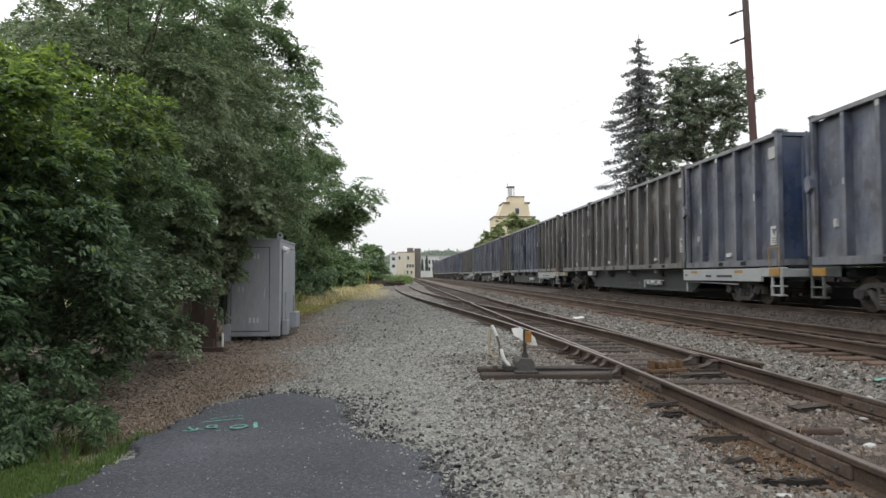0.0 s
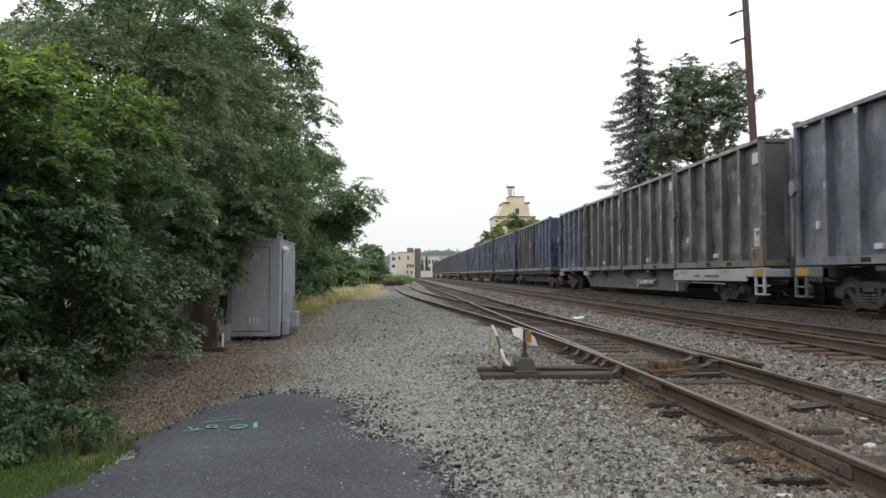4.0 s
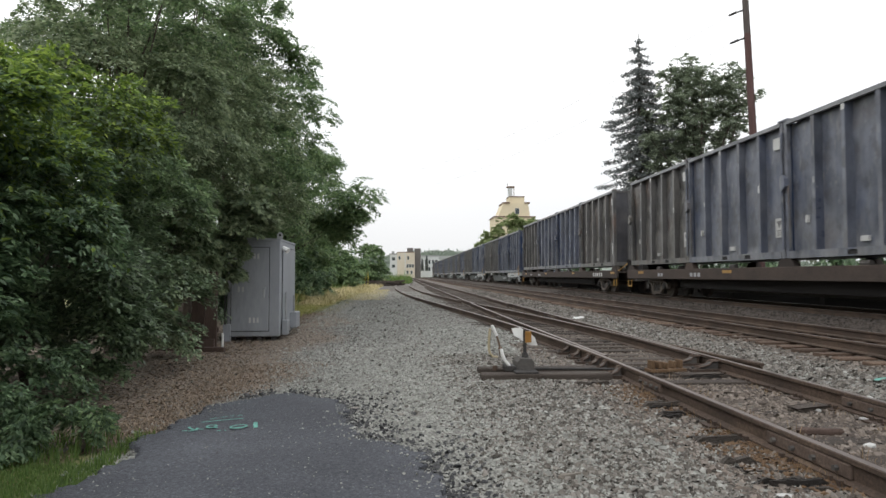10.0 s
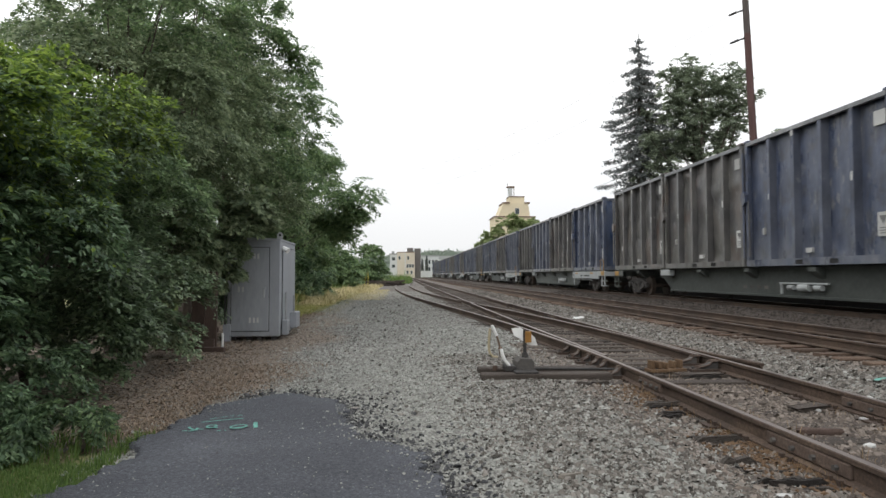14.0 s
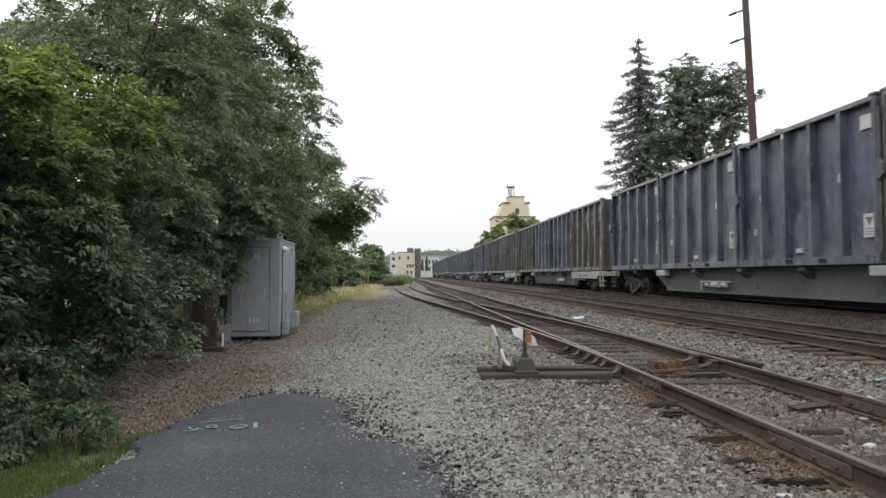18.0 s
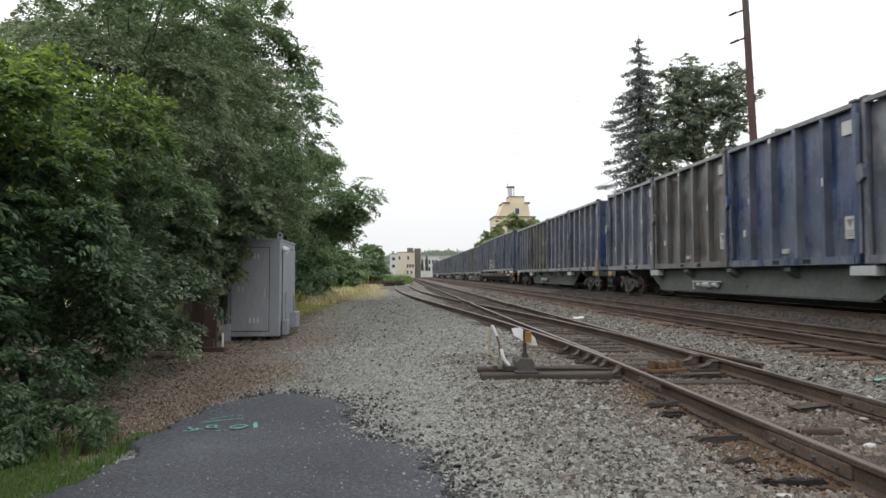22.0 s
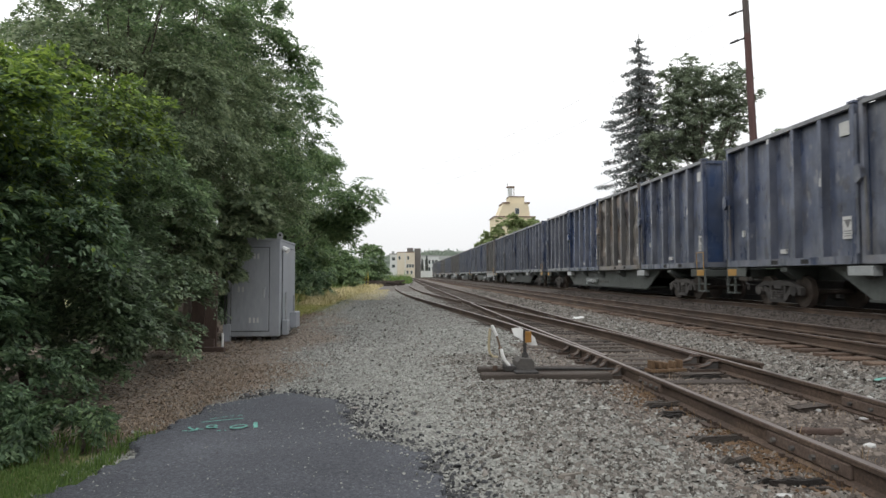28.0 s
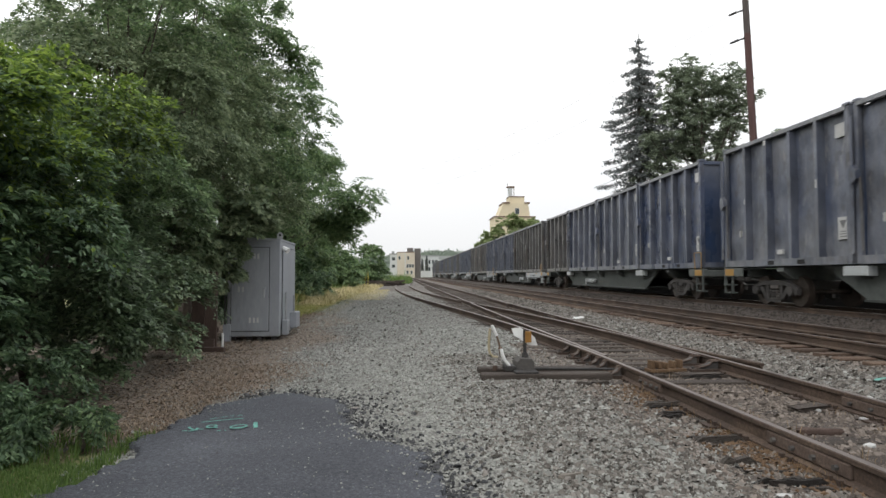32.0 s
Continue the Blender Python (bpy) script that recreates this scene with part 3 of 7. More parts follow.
def build_ground():
    xs, ys = spaced(-5.0, 13.0, 0.14, -2500, 2500), spaced(2.0, 20.0, 0.14, -900, 3500, 1.05)
    X, Y = np.meshgrid(xs, ys)
    rng = np.random.default_rng(4)
    Z = ground_height(X, Y)
    near = (np.abs(X - 3) < 14) & (Y < 45) & (Y > 0)
    Z = Z + np.where(near, rng.normal(0, 0.003, X.shape), 0)
    Z = Z - 0.05 * on_asphalt(X, Y)
    nx, ny = len(xs), len(ys)
    idx = np.arange(nx * ny).reshape(ny, nx)
    f = np.stack([idx[:-1, :-1], idx[:-1, 1:], idx[1:, 1:], idx[1:, :-1]], -1).reshape(-1, 4)
    q = line_x(X, Y)
    brown = 0.62 * smooth_step(q, 2.0, 2.9) * (1 - smooth_step(q, 4.3, 4.9)) + 0.9 * smooth_step(q, 5.9, 6.9)
    brown = np.maximum(brown, 0.42 * smooth_step(Y, 12, 26) * smooth_step(q, -0.6, 1.6))
    brown = np.maximum(brown, 0.64 * smooth_step(Y, 18, 40) * smooth_step(q, 4.0, 5.0))
    brown = np.maximum(brown, 0.52 * smooth_step(Y, 16, 42) * smooth_step(q, -3.5, -1.5))
    green = smooth_step(-X, 1.75, 2.0) * (1 - smooth_step(Y, 4.6, 5.2)) + smooth_step(-X, 1.6, 3.4) * smooth_step(Y, 19, 25) \
        + smooth_step(Y, 75, 130) * smooth_step(-q, 1.5, 4.0) + smooth_step(q, 30.0, 38.0)
    litter = smooth_step(-X, 0.7 + 0.3 * np.sin(Y * 1.3), 2.3 + 0.3 * np.sin(Y * 1.3)) * smooth_step(Y, 4.8, 5.6) * (1 - smooth_step(Y, 17, 24)) \
        + 0.8 * smooth_step(-X, 1.6, 2.8) * smooth_step(Y, 17, 22) * (1 - smooth_step(Y, 40, 70))
    ob = mesh_np("ground", np.stack([X, Y, Z], -1).reshape(-1, 3), f, ground_material(), smooth=True)
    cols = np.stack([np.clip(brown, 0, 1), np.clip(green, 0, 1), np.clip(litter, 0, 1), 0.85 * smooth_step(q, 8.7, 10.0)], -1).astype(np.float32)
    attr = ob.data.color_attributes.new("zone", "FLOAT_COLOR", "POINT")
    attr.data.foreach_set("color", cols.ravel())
    return tagged(ob, "grey gravel yard with rust-brown ballast and grassy verges", "ground", kind="structure")


def ground_material():
    m = bpy.data.materials.new("gravel_and_earth")
    m.use_nodes = True
    n, l = m.node_tree.nodes, m.node_tree.links
    bsdf = n["Principled BSDF"]
    bsdf.inputs["Roughness"].default_value = 0.97
    tc, zone = n.new("ShaderNodeTexCoord"), n.new("ShaderNodeVertexColor")
    zone.layer_name = "zone"
    sep = n.new("ShaderNodeSeparateColor")
    l.new(zone.outputs["Color"], sep.inputs[0])

    def noise_node(scale, detail=5):
        t = n.new("ShaderNodeTexNoise")
        t.inputs["Scale"].default_value, t.inputs["Detail"].default_value = scale, detail
        l.new(tc.outputs["Object"], t.inputs["Vector"])
        return t.outputs["Fac"]

    def ramp_of(value, *stops):
        r = n.new("ShaderNodeValToRGB")
        e = r.color_ramp.elements
        e[0].position, e[0].color = stops[0][0], (*stops[0][1], 1)
        e[1].position, e[1].color = stops[-1][0], (*stops[-1][1], 1)
        for p, c in stops[1:-1]:
            e.new(p).color = (*c, 1)
        l.new(value, r.inputs["Fac"])
        return r.outputs["Color"]

    vor = n.new("ShaderNodeTexVoronoi")
    vor.inputs["Scale"].default_value = 38
    l.new(tc.outputs["Object"], vor.inputs["Vector"])
    tone = n.new("ShaderNodeSeparateColor")
    l.new(vor.outputs["Color"], tone.inputs[0])
    mixv = n.new("ShaderNodeMix")
    mixv.inputs[0].default_value = 0.45
    l.new(tone.outputs[0], mixv.inputs[2])
    l.new(noise_node(1.3), mixv.inputs[3])
    pebble = mixv.outputs[0]
    grey = ramp_of(pebble, (0.15, (0.115, 0.112, 0.102)), (0.5, (0.205, 0.201, 0.184)), (0.85, (0.33, 0.325, 0.298)))
    brown = ramp_of(pebble, (0.15, (0.056, 0.042, 0.034)), (0.5, (0.118, 0.092, 0.075)), (0.85, (0.20, 0.163, 0.136)))
    green = ramp_of(noise_node(2.5), (0.3, (0.07, 0.09, 0.028)), (0.5, (0.17, 0.175, 0.068)), (0.7, (0.36, 0.31, 0.16)))
    litter = ramp_of(noise_node(14), (0.3, (0.108, 0.076, 0.055)), (0.5, (0.222, 0.178, 0.138)), (0.7, (0.355, 0.30, 0.248)))
    last = grey
    wob = noise_node(1.8, 6)
    for channel, colour in ((0, brown), (2, litter), (1, green)):
        a = n.new("ShaderNodeMath")
        a.operation = "ADD"
        l.new(sep.outputs[channel], a.inputs[0])
        l.new(wob, a.inputs[1])
        g = n.new("ShaderNodeMapRange")
        g.inputs["From Min"].default_value, g.inputs["From Max"].default_value = 0.75, 1.25
        l.new(a.outputs[0], g.inputs["Value"])
        mx = n.new("ShaderNodeMix")
        mx.data_type = "RGBA"
        l.new(g.outputs[0], mx.inputs[0])
        l.new(last, mx.inputs[6])
        l.new(colour, mx.inputs[7])
        last = mx.outputs[2]
    # darker brown from the train's track outwards, by the zone's alpha
    dark_mix = n.new("ShaderNodeMix")
    dark_mix.data_type = "RGBA"
    l.new(zone.outputs["Alpha"], dark_mix.inputs[0])
    l.new(last, dark_mix.inputs[6])
    l.new(ramp_of(pebble, (0.15, (0.030, 0.025, 0.021)), (0.5, (0.062, 0.051, 0.044)), (0.85, (0.108, 0.091, 0.079))), dark_mix.inputs[7])
    l.new(dark_mix.outputs[2], bsdf.inputs["Base Color"])
    b = n.new("ShaderNodeBump")
    b.inputs["Strength"].default_value, b.inputs["Distance"].default_value = 0.9, 0.03
    l.new(vor.outputs["Distance"], b.inputs["Height"])
    b.invert = True
    l.new(b.outputs[0], bsdf.inputs["Normal"])
    return m


build_ground()


def build_asphalt():
    """The ragged end of an asphalt path, a few centimetres thick."""
    xs, ys = np.arange(-2.8, 0.8, 0.03), np.concatenate([np.arange(-6.2, 2.6, 0.2), np.arange(2.6, 7.4, 0.03)])
    X, Y = np.meshgrid((xs[:-1] + xs[1:]) / 2, (ys[:-1] + ys[1:]) / 2)
    inside = on_asphalt(X, Y)
    vs, fs, index = [], [], {}

    def vert(i, j, low):
        key = (i, j, low)
        if key not in index:
            index[key] = len(vs)
            vs.append((xs[j], ys[i], -0.06 if low else 0.034 + 0.004 * math.sin(xs[j] * 4.1) * math.sin(ys[i] * 2.3)))
        return index[key]

    ny, nx = inside.shape
    for i, j in zip(*np.nonzero(inside)):
        fs.append((vert(i, j, 0), vert(i, j + 1, 0), vert(i + 1, j + 1, 0), vert(i + 1, j, 0)))
        for di, dj, p, q in ((-1, 0, (0, 0), (0, 1)), (0, 1, (0, 1), (1, 1)), (1, 0, (1, 1), (1, 0)), (0, -1, (1, 0), (0, 0))):
            u, v = i + di, j + dj
            if not (0 <= u < ny and 0 <= v < nx and inside[u, v]):
                fs.append((vert(i + p[0], j + p[1], 1), vert(i + q[0], j + q[1], 1), vert(i + q[0], j + q[1], 0), vert(i + p[0], j + p[1], 0)))
    return tagged(mesh_np("road", vs, fs, M["asphalt"]), "worn dark asphalt path with a ragged broken end", "path", kind="structure")


build_asphalt()


def stroke(bm, pts, width, z):
    """A flat painted line through points on the ground, in one piece."""
    rows = []
    for i, (x, y) in enumerate(pts):
        (x0, y0), (x1, y1) = pts[max(i - 1, 0)], pts[min(i + 1, len(pts) - 1)]
        if pts[0] == pts[-1] and i in (0, len(pts) - 1):
            (x0, y0), (x1, y1) = pts[-2], pts[1]
        d = Vector((x1 - x0, y1 - y0, 0)).normalized() * width * 0.5
        rows.append([bm.verts.new((x - d.y, y + d.x, z)), bm.verts.new((x + d.y, y - d.x, z))])
    for (a, b), (c, d) in zip(rows, rows[1:]):
        bm.faces.new((a, b, d, c))


def build_spray_marks():
    mark = thing("spray_marking", "teal utility survey marks sprayed on the asphalt", "road marking")
    marks = [[(-1.252, 5.618), (-1.206, 5.422)], [(-1.394, 5.414), (-1.299, 5.457)], [(-1.492, 5.325), (-1.463, 5.332)], [(-1.44, 5.331), (-1.42, 5.339)],
             [(-1.615, 5.438), (-1.516, 5.441)], [(-1.648, 5.382), (-1.619, 5.39)], [(-1.671, 5.355), (-1.673, 5.432)], [(-1.762, 5.467), (-1.679, 5.337)],
             [(-1.711, 5.311), (-1.677, 5.374)], [(-1.768, 5.324), (-1.734, 5.34)], [(-1.71, 5.626), (-1.61, 5.672), (-1.503, 5.719)], [(-1.503, 5.719), (-1.386, 5.756)],
             [(-1.668, 5.741), (-1.615, 5.792)], [(-1.593, 5.802), (-1.543, 5.833)], [(-1.516, 5.842), (-1.497, 5.864)], [(-1.463, 5.85), (-1.422, 5.882)],
             [(-1.349 + 0.06 * math.cos(a / 4 * math.pi) + 0.012 * math.sin(a / 4 * math.pi), 5.442 + 0.07 * math.sin(a / 4 * math.pi)) for a in range(9)],
             [(-1.575 + 0.04 * math.cos(a / 3 * math.pi), 5.465 + 0.05 * math.sin(a / 3 * math.pi)) for a in range(7)]]
    for i, pts in enumerate(marks):
        bm = bmesh.new()
        stroke(bm, pts, 0.034 if i == 0 else 0.016 if i in (12, 13, 14, 15) else 0.022, 0.0405 + 0.0004 * i)
        part("painted_stroke", bm, M["spray"], mark)
    far = thing("spray_marking", "teal paint smear on the ballast by the rail", "road marking")
    bm = bmesh.new()
    stroke(bm, [(5.62, 7.3), (5.75, 7.42), (5.9, 7.48)], 0.06, 0.05)
    part("painted_stroke", bm, M["spray"], far)


build_spray_marks()

# ---- tracks ----
RAIL_PROFILE = [(-0.07, 0), (0.07, 0), (0.07, 0.014), (0.012, 0.034), (0.012, 0.125), (0.036, 0.138), (0.036, 0.166), (0.028, 0.172),
                (-0.028, 0.172), (-0.036, 0.166), (-0.036, 0.138), (-0.012, 0.125), (-0.012, 0.034), (-0.07, 0.014)]


def sweep_rail(name, pts, head_z, parent, head, label=""):
    """A rail along plan points, its head at the height given."""
    bm = bmesh.new()
    rings = []
    for i, (x, y) in enumerate(pts):
        x0, y0 = pts[max(i - 1, 0)]
        x1, y1 = pts[min(i + 1, len(pts) - 1)]
        d = Vector((x1 - x0, y1 - y0)).normalized()
        s = Vector((d.y, -d.x))
        rings.append([bm.verts.new((x + s.x * a, y + s.y * a, head_z - 0.172 + b)) for a, b in RAIL_PROFILE])
    k = len(RAIL_PROFILE)
    for r0, r1 in zip(rings, rings[1:]):
        for i in range(k):
            f = bm.faces.new((r0[i], r0[(i + 1) % k], r1[(i + 1) % k], r1[i]))
            f.material_index = 1 if i == 7 else 0
    bm.faces.new(rings[0])
    bm.faces.new(rings[-1][::-1])
    ob = part(name, bm, [M["rail_rust"], head], parent, label)
    return ob


def line_points(offset, s0, s1):
    ss = [s0] + [s for s in np.arange(math.ceil(s0 / 20) * 20, s1, 20.0) if s > s0] + [s1]
    return [along(s, offset)[:2] for s in ss]


def tie_mesh(length, seed, mat):
    rng = random.Random(seed)
    bm = bmesh.new()
    box(bm, -length / 2, length / 2, -0.115, 0.115, -0.17, 0.0, bevel=0.012)
    for v in bm.verts:
        v.co.x += rng.uniform(-0.02, 0.02)
        v.co.y += rng.uniform(-0.008, 0.008)
        v.co.z += rng.uniform(-0.01, 0.004)
    me = bpy.data.meshes.new("tie")
    bmesh.ops.recalc_face_normals(bm, faces=bm.faces)
    bm.to_mesh(me)
    bm.free()
    me.materials.append(mat)
    return me


def plate_mesh():
    bm = bmesh.new()
    box(bm, -0.17, 0.17, -0.09, 0.09, 0.0, 0.02)
    for x in (-0.1, 0.1):
        for y in (-0.05, 0.05):
            box(bm, x - 0.015, x + 0.015, y - 0.015, y + 0.015, 0.02, 0.055)
    me = bpy.data.meshes.new("tie_plate")
    bmesh.ops.recalc_face_normals(bm, faces=bm.faces)
    bm.to_mesh(me)
    bm.free()
    me.materials.append(M["rail_rust"])
    return me


PLATE = plate_mesh()


def lay_ties(parent, offset, head_z, mat, s0, count, seed, spacing=0.54, plates=0, ends=None, lift=lambda s: 0.0):
    rng = random.Random(seed)
    meshes = [tie_mesh(2.6, seed * 10 + i, mat) for i in range(5)]
    for i in range(count):
        s = s0 + i * spacing + rng.uniform(-0.04, 0.04)
        x, y, a = along(s, offset)
        ob = new("tie", meshes[i % 5])
        ob.parent = parent
        stretch = ends(s) if ends else (0.0, 1.0)
        ob.matrix_local = pose(x + stretch[0] + rng.uniform(-0.06, 0.06), y, head_z - 0.172 - 0.018 + lift(s) + rng.uniform(-0.008, 0.008), 0, 0,
                               math.degrees(a) + rng.uniform(-1.2, 1.2)) @ Matrix.Diagonal((stretch[1], 1, 1, 1))
        if i < plates:
            for side in (-RAIL, RAIL):
                pl = new("tie_plate", PLATE)
                pl.parent = parent
                pl.matrix_local = pose(offset + side, y, head_z - 0.172 - 0.019)


def far_ties(parent, offset, head_z, mat, s0, s1):
    """The ties too far off to be told apart, in one mesh."""
    vs, fs = [], []
    for s in np.arange(s0, s1, 0.56):
        x, y, a = along(s, offset)
        c, sn = math.cos(a), math.sin(a)
        k = len(vs)
        for z in (-0.17, 0.0):
            for u, w in ((-1.3, -0.11), (1.3, -0.11), (1.3, 0.11), (-1.3, 0.11)):
                vs.append((x + c * u - sn * w, y + sn * u + c * w, head_z - 0.19 + z))
        fs += [(k + 4, k + 5, k + 6, k + 7), (k, k + 1, k + 5, k + 4), (k + 1, k + 2, k + 6, k + 5), (k + 3, k, k + 4, k + 7)]
    ob = mesh_np("far_ties", vs, fs, mat, parent)
    tagged(ob, kind="stuff")


def siding_curve(s):
    """How far the turnout's curved route lies to the left of the straight one."""
    t = max(0.0, s - 9.0)
    return 3.62 * (1 - math.exp(-(t / 26.0) ** 1.65)) - 0.028 * max(0.0, s - 72)


track_a = thing("railway_track", "siding track with rusty rails and half-buried timber ties", "railway track", kind="structure")
track_b = thing("railway_track", "main track with rust-brown rails on brown ballast", "railway track", kind="structure")
track_c = thing("railway_track", "main track under the moving freight train", "railway track", kind="structure")
sweep_rail("rail", [(TRACK_A - RAIL - siding_curve(s), s) for s in [-25, 0, 5, *np.arange(9, 60, 2.0), *np.arange(60, 125, 6.0)]], HEAD_A, track_a,
           M["rail_head"])
sweep_rail("rail", line_points(TRACK_A + RAIL, -25, 330), HEAD_A, track_a, M["rail_head"])
sweep_rail("switch_point", [(TRACK_A - RAIL + 0.075 * max(0.0, 1 - (s - 9) / 7), s) for s in [9, 11, 13, 16, 22, 26.4]] , HEAD_A - 0.002, track_a, M["rail_head"])
sweep_rail("rail", [(TRACK_A - RAIL, 29.4)] + line_points(TRACK_A - RAIL, 30, 330), HEAD_A, track_a, M["rail_head"])
sweep_rail("switch_point", [(TRACK_A + RAIL - 0.075 * max(0.0, 1 - (s - 9) / 7) - siding_curve(s) * min(1, max(0, (s - 9) / 5)), s)
                            for s in np.arange(9, 26.5, 1.5)], HEAD_A - 0.002, track_a, M["rail_head"])
sweep_rail("rail", [(TRACK_A + RAIL - siding_curve(s), s) for s in [*np.arange(28.6, 60, 2.0), *np.arange(60, 125, 6.0)]], HEAD_A, track_a, M["rail_head"])
sweep_rail("frog", [(TRACK_A - RAIL + 0.1, 25.8), (TRACK_A - RAIL, 28.0), (TRACK_A - RAIL - 0.02, 29.8)], HEAD_A, track_a, M["rail_head"], "cast steel frog")
sweep_rail("guard_rail", [(TRACK_A + RAIL + 0.44, 8.25), (TRACK_A + RAIL + 0.30, 9.4), (TRACK_A + RAIL + 0.2, 10.6)], HEAD_A - 0.03, track_a, M["rail_rust"])
sweep_rail("guard_rail", [(TRACK_A + RAIL - 0.16, 25.0), (TRACK_A + RAIL - 0.1, 26), (TRACK_A + RAIL - 0.1, 30), (TRACK_A + RAIL - 0.16, 31)], HEAD_A, track_a,
           M["rail_rust"])


def turnout_tie(s):
    """Turnout ties reach further to the left as the routes part."""
    k = siding_curve(s) if s < 44 else 0.0
    return -k / 2, 1 + k / 2.6


lay_ties(track_a, TRACK_A, HEAD_A, M["tie"], 1.2, 120, 3, 0.54, plates=26, ends=turnout_tie, lift=lambda s: 0.03 if s > 7.2 else 0.004)
far_ties(track_a, TRACK_A, HEAD_A, M["tie"], 66, 300)
for off, head_z, tr, mat, tie in ((TRACK_B, HEAD_B, track_b, M["rail_head"], M["tie_red"]), (TRACK_C, HEAD_C, track_c, M["rail_shiny"], M["tie_red"])):
    for side in (-RAIL, RAIL):
        sweep_rail("rail", line_points(off + side, -60 if tr is track_b else -640, 330 if tr is track_b else 900), head_z, tr, mat)
    lay_ties(tr, off, head_z, tie, 5.0, 130 if tr is track_b else 90, 7 if tr is track_b else 8)
    far_ties(tr, off, head_z, tie, 75.5 if tr is track_b else 54.0, 300)
for side, y, reach in ((-RAIL, 7.1, 0.31), (-RAIL, 4.32, 0.46), (RAIL, 5.5, 0.55), (-RAIL, 18.3, 0.45), (RAIL, 18.3, 0.45)):
    x = TRACK_A + side
    bar = box_part("joint_bar", (x - 0.037, x + 0.037, y - reach, y + reach, HEAD_A - 0.14, HEAD_A - 0.043), M["joint_rust"], track_a, "rusty joint bar", 0.01)
    for k in range(4):
        at = y + reach * (k - 1.5) * 0.5
        rod_part("bolt", (x - 0.065, at, HEAD_A - 0.092), (x - 0.03, at, HEAD_A - 0.092), 0.02, M["dark_frame"], bar, sides=6)


# ---- loose ballast stones ----
def stones(name, label, mat, count, area, size, seed, bias=1.0, keep=None, lift=0.0):
    """Angular loose stones, joined: the nearest part of the gravel."""
    rng = np.random.default_rng(seed)
    x0, x1, y0, y1 = area
    x = rng.uniform(x0, x1, count)
    y = y0 + (y1 - y0) * rng.uniform(0, 1, count) ** bias
    if keep is not None:
        k = keep(x, y)
        x, y = x[k], y[k]
    n = len(x)
    r = size * rng.lognormal(0, 0.27, n) * (0.86 + 0.018 * y)
    base = np.array([(1, -0.75, -0.45), (1, 0.75, -0.45), (-1, 0.75, -0.45), (-1, -0.75, -0.45), (0.6, 0.1, 0.6), (-0.6, -0.1, 0.6)])
    v = (base[None] * rng.uniform(0.6, 1.25, (n, 6, 1)) + rng.normal(0, 0.2, (n, 6, 3))) * np.array([1.2, 0.95, 1.0])
    a = rng.uniform(0, 6.28, n)
    c, s = np.cos(a)[:, None], np.sin(a)[:, None]
    v = np.stack([v[..., 0] * c - v[..., 1] * s, v[..., 0] * s + v[..., 1] * c, v[..., 2]], -1)
    tilt = rng.normal(0, 0.5, n)
    c, s = np.cos(tilt)[:, None], np.sin(tilt)[:, None]
    v = np.stack([v[..., 0], v[..., 1] * c - v[..., 2] * s, v[..., 1] * s + v[..., 2] * c], -1)
    v = v * r[:, None, None] + np.stack([x, y, ground_height(x, y) + r * 0.2 + lift], -1)[:, None]
    tri = np.array([(0, 1, 4), (1, 2, 5), (1, 5, 4), (2, 3, 5), (3, 0, 4), (3, 4, 5)])
    f = (np.arange(n)[:, None, None] * 6 + tri[None]).reshape(-1, 3)
    return tagged(mesh_np(name, v.reshape(-1, 3), f, mat), label, "gravel", kind="stuff")


def off_path(x, y):
    inside = on_asphalt(x, y)
    ties = (x > 2.45) & (x < 5.0) & ((y > 7.2) | (x < 2.75)) & (np.abs((y - 1.2 + 0.27) % 0.54 - 0.27) < 0.1) & (np.sin(y * 37.0 + np.floor(x * 3)) > -0.3)
    return ~inside & ~ties


def chance(x, y, w):
    """True with the share w, scattered."""
    return np.modf(np.abs(np.sin(x * 127.1 + y * 311.7) * 43758.5453))[0] < w


def ballast_side(x, y):
    return off_path(x, y) & chance(x, y, smooth_step(x, 0.2, 1.7))


def thinned_to_litter(x, y):
    """Loose stone gives way to dead leaves and earth under the shrubs."""
    w = smooth_step(-x, 0.7 + 0.3 * np.sin(y * 1.3), 2.2 + 0.3 * np.sin(y * 1.3)) * smooth_step(y, 4.8, 5.6) * (1 - smooth_step(y, 14, 20))
    return off_path(x, y) & ~chance(x, y, np.maximum(w, 0.7 * smooth_step(x, 0.8, 2.0)))


def on_edge(x, y):
    d = path_distance(x, y) * np.where(on_asphalt(x, y), 1.6, 1.0)
    return (np.sin(x * 913.7 + y * 517.3) * 0.5 + 0.5 < np.exp(-d / 0.105)) & (x > -1.7 - 0.2 * (y < 5))


def off_main_ties(x, y):
    return ~((x > 6.5) & (x < 9.3) & (np.abs((y - 5.0 + 0.27) % 0.54 - 0.27) < 0.13))


stones("gravel", "loose grey crushed stone", M["stone"], 56000, (-2.2, 2.2, 3.4, 9.0), 0.0112, 1, 1.0, thinned_to_litter)
stones("gravel", "loose grey crushed stone", M["stone"], 34000, (-2.9, 2.2, 9.0, 50.0), 0.0128, 2, 2.1, thinned_to_litter)
stones("gravel", "loose grey crushed stone", M["stone_mid"], 3000, (-1.2, 2.4, 6.0, 40.0), 0.016, 3, 1.4, off_path)
stones("gravel", "earthy stone under the shrubs", M["stone_mid"], 4500, (-3.6, -0.8, 5.6, 16.0), 0.0105, 4, 1.2, off_path)
stones("gravel", "coarse grey ballast beside the rails", M["stone"], 16000, (0.2, 2.6, 3.0, 16.0), 0.0168, 5, 1.3, ballast_side)
